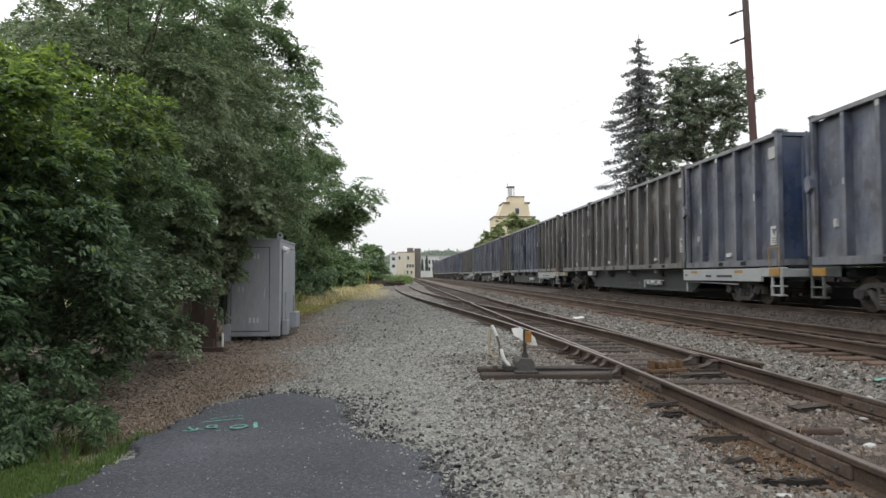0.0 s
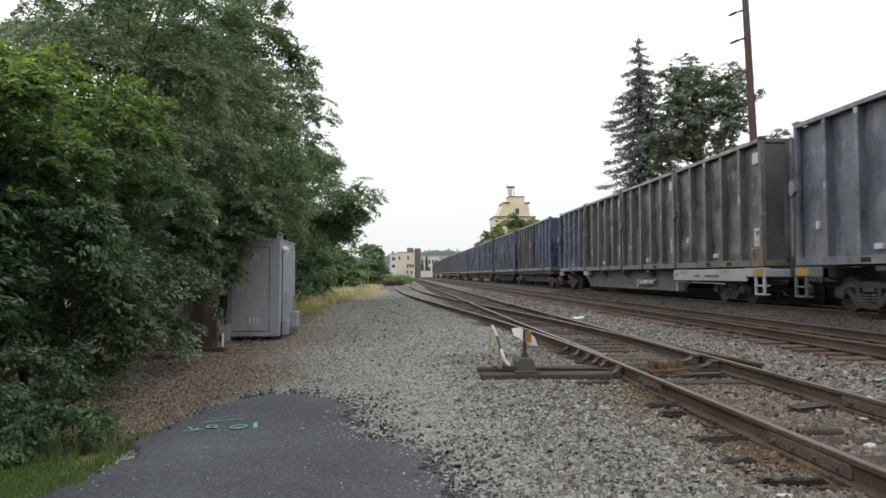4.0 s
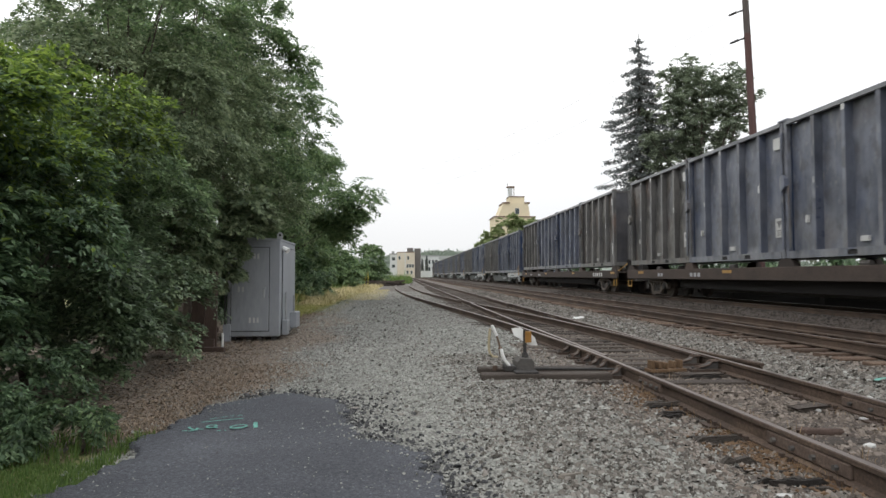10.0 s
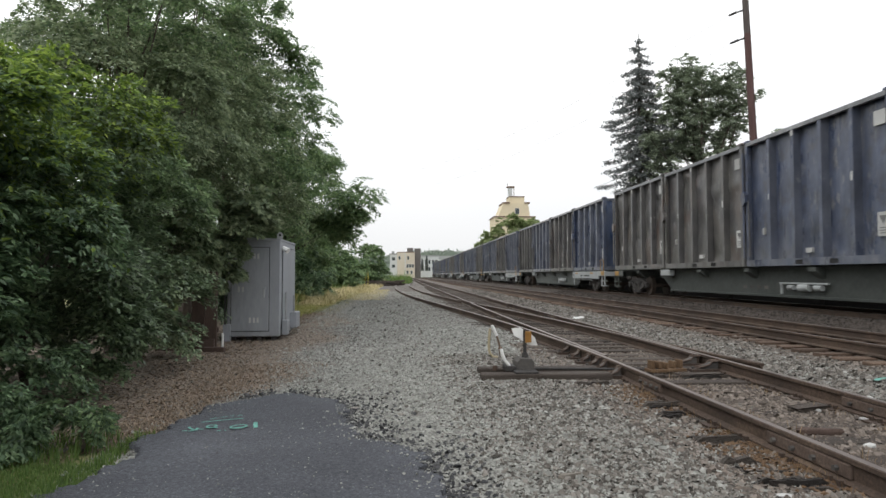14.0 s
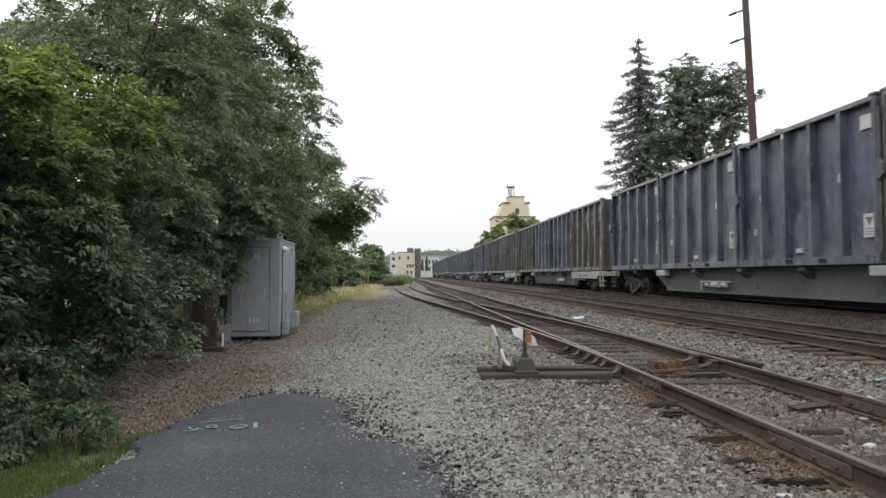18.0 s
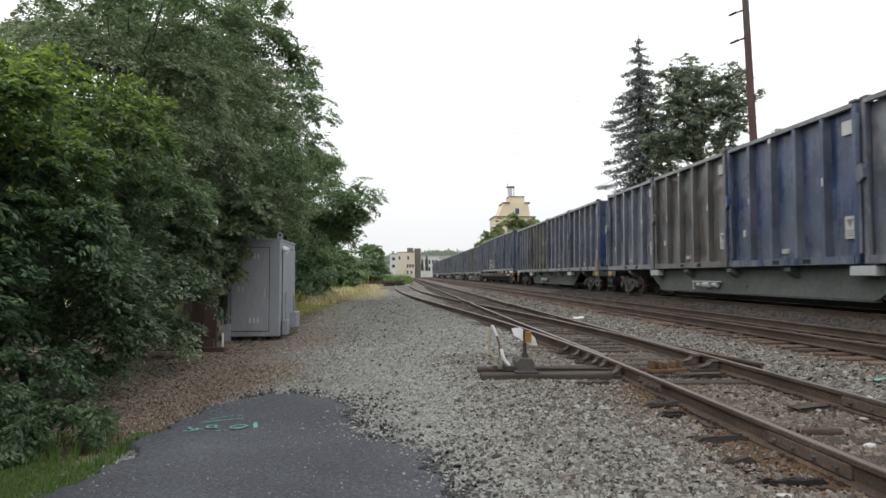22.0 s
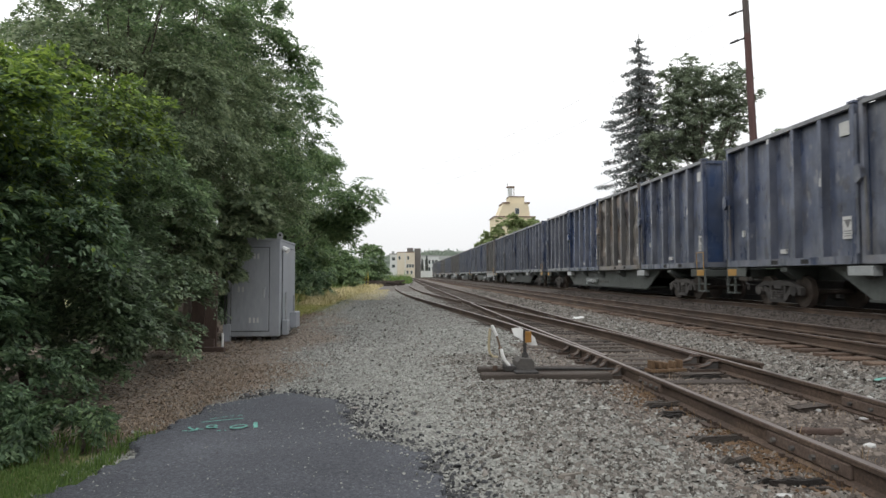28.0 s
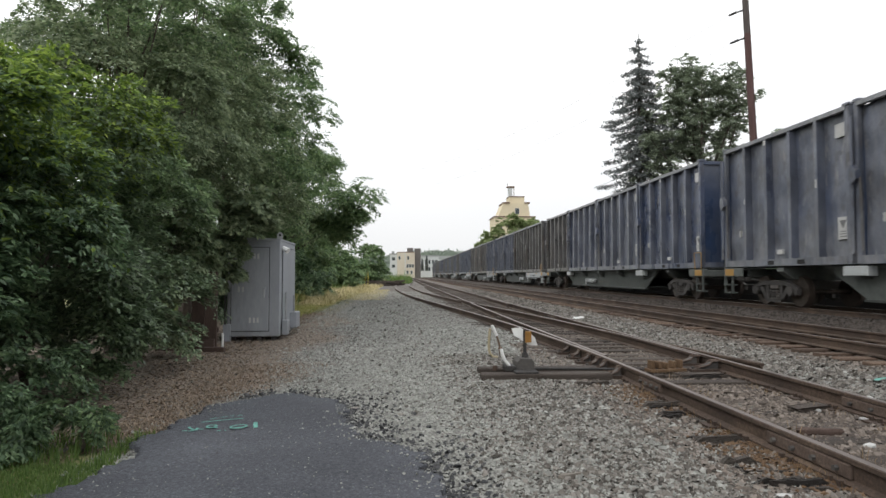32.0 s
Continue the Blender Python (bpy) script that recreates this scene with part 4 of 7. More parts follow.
stones("gravel", "grimy ballast beside the rails", M["stone_mid"], 41000, (0.2, 2.75, 3.0, 10.5), 0.0162, 10, 1.0, ballast_side)
stones("gravel", "coarse grey ballast between the tracks", M["stone_mid"], 26000, (4.5, 6.5, 4.8, 26.0), 0.021, 6, 1.4, off_path)
stones("gravel", "coarse grey ballast between the tracks", M["stone"], 6000, (4.6, 6.2, 4.8, 26.0), 0.019, 18, 1.4, off_path)
stones("gravel", "distant grey ballast between the tracks", M["stone_mid"], 9000, (4.6, 6.6, 22.0, 55.0), 0.022, 28, 1.2, off_path)
stones("gravel", "rust-dusted ballast between the rails", M["stone_brown"], 16000, (2.9, 4.3, 3.6, 16.0), 0.019, 7, 1.3, off_path)
stones("gravel", "rust-dusted ballast along the rail", M["stone_brown"], 8000, (2.0, 2.8, 3.4, 12.0), 0.020, 8, 1.3, off_path)
stones("gravel", "brown ballast of the main tracks", M["stone_brown"], 14000, (6.0, 9.6, 6.8, 24.0), 0.021, 9, 1.4, off_main_ties)
stones("gravel", "dark brown ballast beside the main track", M["stone_dark"], 10000, (8.9, 11.0, 6.8, 42.0), 0.021, 24, 1.4, off_main_ties)
stones("gravel", "stone chips scattered on the asphalt", M["stone"], 800, (-1.9, 0.2, 3.4, 6.8), 0.0038, 19, 1.0, None, 0.034)
def strayed(x, y):
    return on_asphalt(x, y) & (np.sin(x * 613.7 + y * 817.3) * 0.5 + 0.5 < np.exp(-path_distance(x, y) / 0.03))


stones("gravel", "gravel strayed on to the asphalt's edge", M["stone"], 8000, (-1.9, 0.4, 3.4, 7.0), 0.008, 23, 1.0, strayed, 0.034)
stones("asphalt_crumbs", "dark crumbs broken from the asphalt edge", M["crumb"], 19000, (-2.0, 0.6, 3.4, 7.4), 0.0115, 20, 1.0, on_edge, 0.012)


def by_the_rail(x, y):
    return np.sin(x * 71.3 + y * 917.1) * 0.5 + 0.5 < np.exp(-np.abs(x - 2.74) / 0.12) * (0.45 + 0.55 * np.sin(y * 2.9 + 1.0))


stones("rust_grit", "orange rusty grit shed along the near rail", M["rust_flake"], 9000, (2.3, 3.0, 3.2, 8.0), 0.012, 27, 1.0, by_the_rail, 0.02)


def blades(name, label, mat, count, place, height, width, seed, lean=0.35):
    """Thin bent grass blades, joined."""
    rng = np.random.default_rng(seed)
    x, y = place(rng, count)
    n = len(x)
    h = height * rng.lognormal(0, 0.35, n)
    a = rng.uniform(0, 6.28, n)
    d = np.stack([np.cos(a), np.sin(a), np.zeros(n)], -1)
    bend = np.stack([np.cos(a + 1.5), np.sin(a + 1.5), np.zeros(n)], -1) * (h * rng.uniform(0.1, lean * 2, n))[:, None]
    p = np.stack([x, y, ground_height(x, y)], -1)
    upv = np.array([0, 0, 1.0])
    w = width * rng.uniform(0.6, 1.4, n)[:, None]
    v = np.empty((n, 5, 3))
    v[:, 0], v[:, 1] = p - d * w, p + d * w
    v[:, 2] = p + d * w * 0.7 + bend * 0.35 + upv * h[:, None] * 0.6
    v[:, 3] = p - d * w * 0.7 + bend * 0.35 + upv * h[:, None] * 0.6
    v[:, 4] = p + bend + upv * h[:, None]
    base = np.arange(n)[:, None] * 5
    f = np.concatenate([base + [0, 1, 2], base + [0, 2, 3], base + [3, 2, 4]], axis=0)
    return tagged(mesh_np(name, v.reshape(-1, 3), f, mat), label, "grass", kind="stuff")


def in_box(x0, x1, y0, y1, edge=0.0):
    def place(rng, n):
        x, y = rng.uniform(x0, x1, n), rng.uniform(y0, y1, n)
        if edge:
            x = x - np.abs(rng.normal(0, edge, n))
        return x, y
    return place


blades("grass", "short green grass at the edge of the path", M["grass"], 30000, in_box(-3.3, -1.9, 3.4, 4.6, 0.1), 0.019, 0.0022, 11)
blades("grass", "green weeds under the shrub", M["grass"], 900, in_box(-3.0, -2.2, 4.6, 5.4, 0.1), 0.08, 0.004, 12)
blades("grass", "bleached dry grass along the verge", M["straw"], 14000, in_box(-6.4, -3.4, 30, 52, 0.7), 0.25, 0.011, 13, 1.1)
blades("grass", "green weeds along the verge", M["grass"], 9000, in_box(-9.0, -4.2, 22, 72, 0.8), 0.40, 0.016, 14)
blades("grass", "tall green weeds at the verge's edge", M["verge_grass"], 500, in_box(-5.3, -4.5, 26.5, 31), 0.42, 0.018, 29, 0.5)
blades("grass", "bleached dry grass reaching on to the gravel", M["straw"], 4500, in_box(-4.3, -3.0, 27, 36, 0.3), 0.15, 0.009, 32, 1.0)
blades("grass", "straw-coloured grass on the far verge", M["straw"], 5000, in_box(-6.5, -2.2, 46, 80), 0.2, 0.018, 15, 0.8)
blades("grass", "thin dry grass spreading over the gravel", M["straw"], 6000, in_box(-3.4, -0.9, 33, 56, 0.5), 0.06, 0.008, 25)
blades("grass", "low yellow-green grass beside the path", M["verge_grass"], 14000, in_box(-4.6, -3.0, 20, 33, 0.5), 0.07, 0.005, 30, 1.0)
blades("grass", "rough grass at the asphalt edge", M["grass"], 1500, in_box(-2.12, -1.98, 3.6, 5.4, 0.04), 0.05, 0.003, 26)
blades("grass", "dry grass tufts in the gravel", M["litter"], 120, in_box(3.3, 3.65, 8.1, 8.6), 0.07, 0.003, 16)
def along_rail(rng, n):
    y = rng.choice([3.9, 4.4, 5.2, 6.0, 6.9, 7.3, 8.3], n) + rng.normal(0, 0.12, n)
    side = rng.choice([2.68, 2.72, 3.0, 3.3, 4.1], n)
    return side + rng.normal(0, 0.05, n), y


blades("dry_weeds", "thin rust-brown dry weeds along the rails", M["weed"], 700, along_rail, 0.06, 0.0022, 29, 0.7)
blades("grass", "green weeds beside the far siding", M["grass"], 2000, in_box(-2.5, 1.5, 95, 125), 0.8, 0.05, 17)


def beside_path(rng, n):
    y = rng.uniform(4.9, 9.5, n)
    x = -1.95 - np.abs(rng.normal(0, 0.35, n)) + 0.28 * np.maximum(0, y - 5.4) * rng.uniform(0, 1, n) ** 2
    k = ~on_asphalt(x + 0.04, y - 0.04)
    return x[k], y[k]


blades("dry_grass", "flattened tan dry grass between shrub and path", M["litter"], 8000, beside_path, 0.022, 0.003, 28, 1.6)


def dead_leaves():
    rng = np.random.default_rng(21)
    n = 7500
    y = rng.uniform(4.7, 22.5, n)
    x = -1.9 - 0.1 * np.minimum(y - 5, 8) - np.abs(rng.normal(0, 0.8, n)) + rng.normal(0, 0.25, n)
    k = ~((x > -1.98 + 0.25 * np.maximum(0, y - 5.6)) & (y < 7.1))
    x, y = x[k], y[k]
    p = np.stack([x, y, ground_height(x, y) + 0.012], -1)
    ob = leaf_cloud("leaf_litter", p, np.tile([0, 0, 1.0], (len(p), 1)), 0.05, 0.022, M["litter"], None, rng, 0.0, 1.6)
    tagged(ob, "brown dead leaves under the shrubs", "leaf litter", kind="stuff")


dead_leaves()


# ---- signal cabinet and its neighbours ----
def build_cabinet():
    cab = thing("signal_cabinet", "grey steel trackside signal cabinet on short feet", "cabinet", at=pose(-2.93, 12.85, 0.0, 0, 0, 1.0))
    w, d, h, z0 = 1.02, 1.95, 1.985, 0.085
    bm = bmesh.new()
    box(bm, -w / 2, w / 2, 0, d, z0, h, 0.015)
    part("body", bm, M["cabinet"], cab)
    bm = bmesh.new()
    prism(bm, [(-w / 2 - 0.008, h), (w / 2 + 0.008, h), (w / 2 + 0.008, h + 0.035), (0, h + 0.06), (-w / 2 - 0.008, h + 0.035)], d + 0.016, "y", -0.008)
    part("roof", bm, M["cabinet"], cab)
    box_part("door_seam", (-w / 2 + 0.07, w / 2 - 0.2, -0.006, 0.0, z0 + 0.1, h - 0.13), M["cabinet_dark"], cab, "dark rubber door seam")
    door = box_part("door", (-w / 2 + 0.083, w / 2 - 0.213, -0.028, -0.007, z0 + 0.113, h - 0.143), M["cabinet"], cab, bevel=0.006)
    rod_part("door_handle", (w / 2 - 0.3, -0.06, 1.02), (w / 2 - 0.3, -0.06, 0.86), 0.014, M["galv"], door, "galvanised latch handle")
    box_part("latch_plate", (w / 2 - 0.33, w / 2 - 0.27, -0.05, -0.028, 0.92, 1.06), M["cabinet"], door, bevel=0.004)
    for z in (0.36, 0.97, 1.62):
        for dx in (-0.06, 0.02, 0.09) if z != 0.97 else (-0.28, -0.2):
            box_part("label_bar", (0.0 + dx - 0.018, 0.0 + dx + 0.018, -0.0315, -0.0285, z, z + 0.1), M["white_dusty"], door, "pale unreadable marking")
    side = w / 2
    box_part("side_seam", (side, side + 0.006, 0.22, d - 0.12, z0 + 0.12, h - 0.12), M["cabinet_dark"], cab)
    box_part("side_panel", (side + 0.007, side + 0.024, 0.235, d - 0.135, z0 + 0.135, h - 0.135), M["cabinet"], cab, bevel=0.005)
    box_part("meter_box", (side + 0.024, side + 0.17, 1.1, 1.6, z0 + 0.08, 0.5), M["cabinet"], cab, "grey service box on the cabinet's side", 0.01)
    box_part("conduit_box", (side + 0.024, side + 0.13, 0.14, 0.42, z0 + 0.02, 0.40), M["cabinet"], cab, bevel=0.01)
    rod_part("conduit", (side + 0.08, 0.26, 0.40), (side + 0.08, 0.26, 0.95), 0.022, M["galv"], cab)
    rod_part("side_conduit", (side + 0.08, 1.3, 0.5), (side + 0.08, 1.3, 0.86), 0.02, M["galv"], cab)
    for x, y in ((side - 0.02, 0.06), (-side + 0.08, d - 0.06)):
        bm = bmesh.new()
        prism(bm, [(x - 0.055, h + 0.03), (x + 0.055, h + 0.03), (x + 0.055, h + 0.13), (x + 0.025, h + 0.17), (x - 0.025, h + 0.17), (x - 0.055, h + 0.13)], 0.02, "y", y)
        eye = part("lifting_eye", bm, M["galv"], cab, "galvanised lifting eye")
        rod_part("eye_hole", (x, y - 0.003, h + 0.11), (x, y + 0.023, h + 0.11), 0.022, M["hole_shade"], eye)
    bm = bmesh.new()
    rod(bm, (side + 0.02, 0.2, h - 0.14), (side + 0.13, 0.16, h - 0.2), 0.045, 0.06)
    part("work_lamp", bm, M["white"], cab, "small white lamp on a bracket")
    for x in (-side + 0.1, -0.1, 0.1, side - 0.12):
        for y in (0.08, d - 0.2):
            box_part("foot", (x - 0.05, x + 0.05, y, y + 0.12, -0.02, z0), M["dark_frame"], cab)
    box_part("base_plate", (-side - 0.06, -side + 0.08, -0.06, 0.05, -0.02, 0.33), M["cabinet"], cab, bevel=0.006)
    rod_part("cable", (-side - 0.03, -0.02, 0.3), (-side - 0.03, -0.02, 0.9), 0.018, M["black_iron"], cab)


build_cabinet()


def build_board_wall():
    wall = thing("board_fence", "short run of dark brown upright boards under the shrubs", "fence")
    for i in range(2):
        x = -3.30 - i * 0.22
        bm = bmesh.new()
        box(bm, x - 0.105, x + 0.105, 11.3 + 0.02 * i, 11.34 + 0.02 * i, -0.02, 1.36 - 0.02 * (i % 2), 0.006)
        part("board", bm, M["wood_panel"], wall)
    for z in (0.3, 1.1):
        box_part("rail", (-3.62, -3.2, 11.4, 11.46, z, z + 0.09), M["wood_panel"], wall)
    box_part("kick_board", (-4.2, -3.22, 11.22, 11.29, -0.03, 0.2), M["wood_panel"], wall)
    stake = thing("marker_stake", "short weathered white marker stake", "stake")
    bm = bmesh.new()
    box(bm, -3.13, -3.095, 11.35, 11.385, -0.02, 0.29, 0.008)
    part("post", bm, M["white"], stake)
    block = thing("timber_offcut", "brown timber offcut lying on the gravel", "timber")
    bm = bmesh.new()
    box(bm, -3.35, -3.0, 11.05, 11.15, -0.01, 0.08, 0.01)
    part("block", bm, M["wood_panel"], block)


build_board_wall()


# ---- switch stand ----
def build_switch_stand():
    for y, x0, x1 in ((7.97, 0.98, 2.62), (8.48, 1.0, 2.6)):
        beam = thing("head_block", "dark weathered timber under the switch stand", "timber", "switch timbers")
        bm = bmesh.new()
        box(bm, x0, x1, y - 0.11, y + 0.11, -0.1, 0.075, 0.012)
        part("timber", bm, M["tie"], beam)
    st = thing("switch_stand", "low iron switch stand with a white and orange target", "switch stand", at=pose(1.565, 8.22, 0.075) @ Matrix.Diagonal((1, 1, 0.83, 1)))
    bm = bmesh.new()
    box(bm, -0.16, 0.13, -0.34, 0.34, 0.0, 0.03, 0.006)
    part("base", bm, M["black_iron"], st)
    bm = bmesh.new()
    prism(bm, [(-0.12, 0.0), (0.115, 0.0), (0.11, 0.14), (0.085, 0.19), (-0.06, 0.2), (-0.105, 0.14)], 0.3, "y", -0.15)
    part("gear_box", bm, M["dark_frame"], st)
    rod_part("spindle", (0.02, 0, 0.18), (0.02, 0, 0.62), 0.022, M["black_iron"], st)
    bm = bmesh.new()
    rod(bm, (0.02, 0, 0.2), (0.02, 0, 0.27), 0.05, 0.03)
    part("collar", bm, M["black_iron"], st)
    bm = bmesh.new()
    prism(bm, [(-0.151, 0.642), (-0.041, 0.659), (0.025, 0.608), (0.098, 0.56), (0.155, 0.5), (0.19, 0.377), (0.085, 0.377), (0.015, 0.428), (-0.075, 0.506), (-0.115, 0.524)], 0.006, "y", 0.02)
    part("target", bm, M["white"], st, "white target blade")
    bm = bmesh.new()
    prism(bm, [(0.018, 0.43), (0.096, 0.43), (0.096, 0.6), (0.018, 0.6)], 0.05, "y", -0.05)
    part("target_vane", bm, M["orange"], st, "orange target vane seen edge on")
    bm = bmesh.new()
    tube(bm, [(-0.2, -0.05, 0.03), (-0.235, -0.055, 0.16), (-0.3, -0.06, 0.3), (-0.355, -0.07, 0.54)], 0.014, 6)
    rod(bm, (-0.3, -0.06, 0.27), (-0.31, -0.06, 0.36), 0.026)
    part("lever", bm, M["tie_red"], st)
    bm = bmesh.new()
    tube(bm, [(-0.355, -0.07, 0.54), (-0.385, -0.075, 0.62), (-0.42, -0.08, 0.70)], 0.021, 8)
    part("lever_grip", bm, M["white"], st, "white painted lever grip")
    bm = bmesh.new()
    tube(bm, [(-0.425, 0.06, 0.64), (-0.44, 0.06, 0.45), (-0.44, 0.06, 0.31), (-0.425, 0.055, 0.25), (-0.39, 0.05, 0.205), (-0.33, 0.04, 0.2)], 0.017, 6)
    part("keeper_arm", bm, M["keeper"], st, "pale painted keeper arm")
    bm = bmesh.new()
    tube(bm, [(-0.305, -0.1, 0.34), (-0.285, -0.1, 0.24), (-0.255, -0.1, 0.16), (-0.21, -0.1, 0.1), (-0.19, -0.1, 0.03)], 0.023, 8)
    part("foot_latch", bm, M["white"], st, "white painted foot latch")
    bm = bmesh.new()
    box(bm, -0.26, -0.12, -0.16, 0.1, 0.0, 0.09, 0.015)
    part("lever_socket", bm, M["black_iron"], st)
    bm = bmesh.new()
    rod(bm, (-0.37, 0.0, 0.0), (-0.37, 0.0, 0.07), 0.04, 0.03)
    part("padlock", bm, M["tie_red"], st, "rusty red padlock")
    rod_part("connecting_rod", (0.15, 0.0, 0.02), (1.2, 0.0, 0.0), 0.02, M["black_iron"], st)
    edge = TRACK_A - RAIL
    far_edge = TRACK_A + RAIL
    for x, y in ((edge, 8.02), (edge, 8.58), (edge, 8.92), (edge, 9.33), (edge, 9.85), (edge, 10.5), (far_edge, 8.5), (far_edge, 9.05)):
        long = 0.19 if x == edge else 0.36
        brace = thing("rail_brace", "rusty bent rail brace beside the switch point", "rail brace", "rail braces", at=pose(x, y, 0.0))
        box_part("plate", (-long - 0.07, -0.05, -0.08, 0.08, -0.01, 0.028), M["rail_rust"], brace)
        for d in (-0.05, 0.05):
            bm = bmesh.new()
            tube(bm, [(-long, d, 0.02), (-long + 0.01, d, 0.045), (-long * 0.5, d, 0.085), (-long * 0.4, d, 0.13), (-0.036, d, 0.14)], 0.013)
            part("strut", bm, M["joint_rust"], brace)
        bm = bmesh.new()
        prism(bm, [(-long * 0.9, 0.028), (-0.05, 0.028), (-0.05, 0.12), (-long * 0.42, 0.115)], 0.07, "y", -0.035)
        part("web", bm, M["dark_frame"], brace)
        rod_part("bolt", (-long - 0.03, 0, 0.02), (-long - 0.03, 0, 0.06), 0.02, M["dark_frame"], brace, sides=6)


build_switch_stand()


def build_ground_bits():
    rng = random.Random(8)
    for x, y, ln, a, mat in ((1.11, 4.12, 0.2, 22, "driftwood"), (3.35, 8.3, 0.5, 80, "tie"), (3.9, 8.2, 0.62, 5, "tie"), 
                             (3.5, 5.2, 0.35, -10, "wood_panel"), (4.0, 6.1, 0.42, 20, "tie")):
        bit = thing("wood_scrap", "splintered timber scrap lying on the ballast", "timber scrap", "timber scraps",
                    at=pose(x, y, float(ground_height(x, y)) + 0.03, 0, 0, a))
        bm = bmesh.new()
        wide = {"tie": 0.07, "driftwood": 0.011}.get(mat, 0.02)
        box(bm, -ln / 2, ln / 2, -wide, wide, -0.03, 0.025 if wide > 0.015 else 0.0, 0.006 if wide > 0.015 else 0.003)
        for v in bm.verts:
            v.co += Vector((rng.uniform(-0.03, 0.03), rng.uniform(-0.2, 0.2) * wide, rng.uniform(-0.01, 0.01)))
        part("scrap", bm, M[mat], bit)
    # splintered ends of old ties, outside the near rail
    for x, y, ln, a in ((2.27, 7.62, 0.5, 4), (2.5, 6.32, 0.62, 6), (2.42, 5.86, 0.5, -3), (2.46, 5.0, 0.6, 8), (2.33, 4.28, 0.5, 3), (2.42, 3.88, 0.4, -5), (3.85, 8.12, 0.58, 3)):
        end = thing("broken_tie_end", "dark splintered tie end sunk in the ballast", "timber", "broken tie ends", at=pose(x, y, float(ground_height(x, y)), 0, rng.uniform(-1, 1), a))
        across = -0.11
        while across < 0.11:
            w = rng.uniform(0.014, 0.05)
            bm = bmesh.new()
            u0, u1, h = -ln / 2 + rng.uniform(-0.05, 0.3), ln / 2 + rng.uniform(-0.3, 0.05), rng.uniform(0.012, 0.065)
            prism(bm, [(u0, -0.05), (u1, -0.05), (u1, h * 0.5), (u1 - 0.05, h), ((u0 + u1) / 2, h * rng.uniform(0.6, 1.1)), (u0 + 0.09, h), (u0, h * rng.uniform(-0.5, 0.4))], w - 0.002, "y", across)
            for v in bm.verts:
                v.co.y += rng.uniform(-0.008, 0.008)
            bmesh.ops.rotate(bm, verts=bm.verts, cent=(0, across, 0), matrix=Matrix.Rotation(rng.uniform(-0.1, 0.1), 3, "Z"))
            part("splinter", bm, M["tie_black"], end)
            across += w + rng.uniform(0, 0.012)
    plate = thing("switch_plate", "orange-rusted perforated steel plate between the rails", "steel plate", at=pose(3.5, 8.35, 0.02, 0, 0, 12))
    bm = bmesh.new()
    box(bm, -0.26, 0.26, -0.1, 0.1, 0.0, 0.04, 0.006)
    slab = part("slab", bm, M["rust_flake"], plate)
    for x in (-0.22, -0.12, -0.02, 0.1, 0.2):
        box_part("lug", (x - 0.02, x + 0.02, -0.07, 0.06, 0.042, 0.12 + 0.15 * abs(x)), M["rust_flake"], slab, bevel=0.006)
    for x in (-0.15, 0.0, 0.15):
        rod_part("bolt_hole", (x, 0, 0.035), (x, 0, 0.043), 0.035, M["hole_shade"], slab)
    for x, y, r in ((4.05, 6.05, 0.03), (4.9, 6.1, 0.04), (4.45, 13.2, 0.07), (2.40, 4.47, 0.028), (2.56, 4.89, 0.02), (3.62, 4.79, 0.04), (4.21, 5.64, 0.04), (2.24, 3.67, 0.034), (5.0, 6.6, 0.04)):
        bm = bmesh.new()
        bmesh.ops.create_icosphere(bm, subdivisions=1, radius=r)
        for v in bm.verts:
            v.co = Vector((v.co.x * 1.4, v.co.y, v.co.z * 0.6)) * rng.uniform(0.8, 1.2) + Vector((x, y, float(ground_height(x, y)) + r * 0.45))
        tagged(part("stone", bm, M["white_dusty"]), "pale loose stone on the ballast", "stone", "pale stones")


build_ground_bits()


def build_paper_scrap():
    """A crumpled scrap of white sheet by the far rail of the siding."""
    rng = random.Random(31)
    bm = bmesh.new()
    rows = [[bm.verts.new((0.07 * i + rng.uniform(-0.02, 0.02), 0.05 * j + rng.uniform(-0.015, 0.015), 0.02 + rng.uniform(0, 0.09))) for i in range(6)] for j in range(4)]
    for a, b in zip(rows, rows[1:]):
        for i in range(5):
            bm.faces.new((a[i], a[i + 1], b[i + 1], b[i]))
    scrap = thing("paper_scrap", "crumpled scrap of white paper on the ballast", "litter", at=pose(5.08, 18.9, float(ground_height(5.08, 18.9))))
    part("sheet", bm, M["white"], scrap)


build_paper_scrap()


# ---- trees and shrubs ----
def limbs(bm, rng, base, top, r0, forks, spread, clump_centres):
    """A tapered, slightly crooked trunk with limbs that reach for the clumps."""
    pts = [Vector(base)]
    n = 6
    for i in range(1, n + 1):
        p = Vector(base).lerp(Vector(top), i / n)
        pts.append(p + Vector((rng.normal(0, spread * 0.05), rng.normal(0, spread * 0.05), 0)))
    for i, (a, b) in enumerate(zip(pts, pts[1:])):
        rod(bm, a, b, r0 * (1 - i / (n + 1.5)), r0 * (1 - (i + 1) / (n + 1.5)), 8)
    for k in range(min(forks, len(clump_centres))):
        c = Vector(clump_centres[int(rng.integers(len(clump_centres)))])
        i = int(rng.integers(2, n))
        a = pts[i]
        mid = a.lerp(c, 0.5) + Vector((0, 0, -0.05 * (c - a).length))
        r = r0 * 0.4 * (1 - i / (n + 2))
        rod(bm, a, mid, r, r * 0.6, 6)
        rod(bm, mid, c, r * 0.6, r * 0.15, 6)


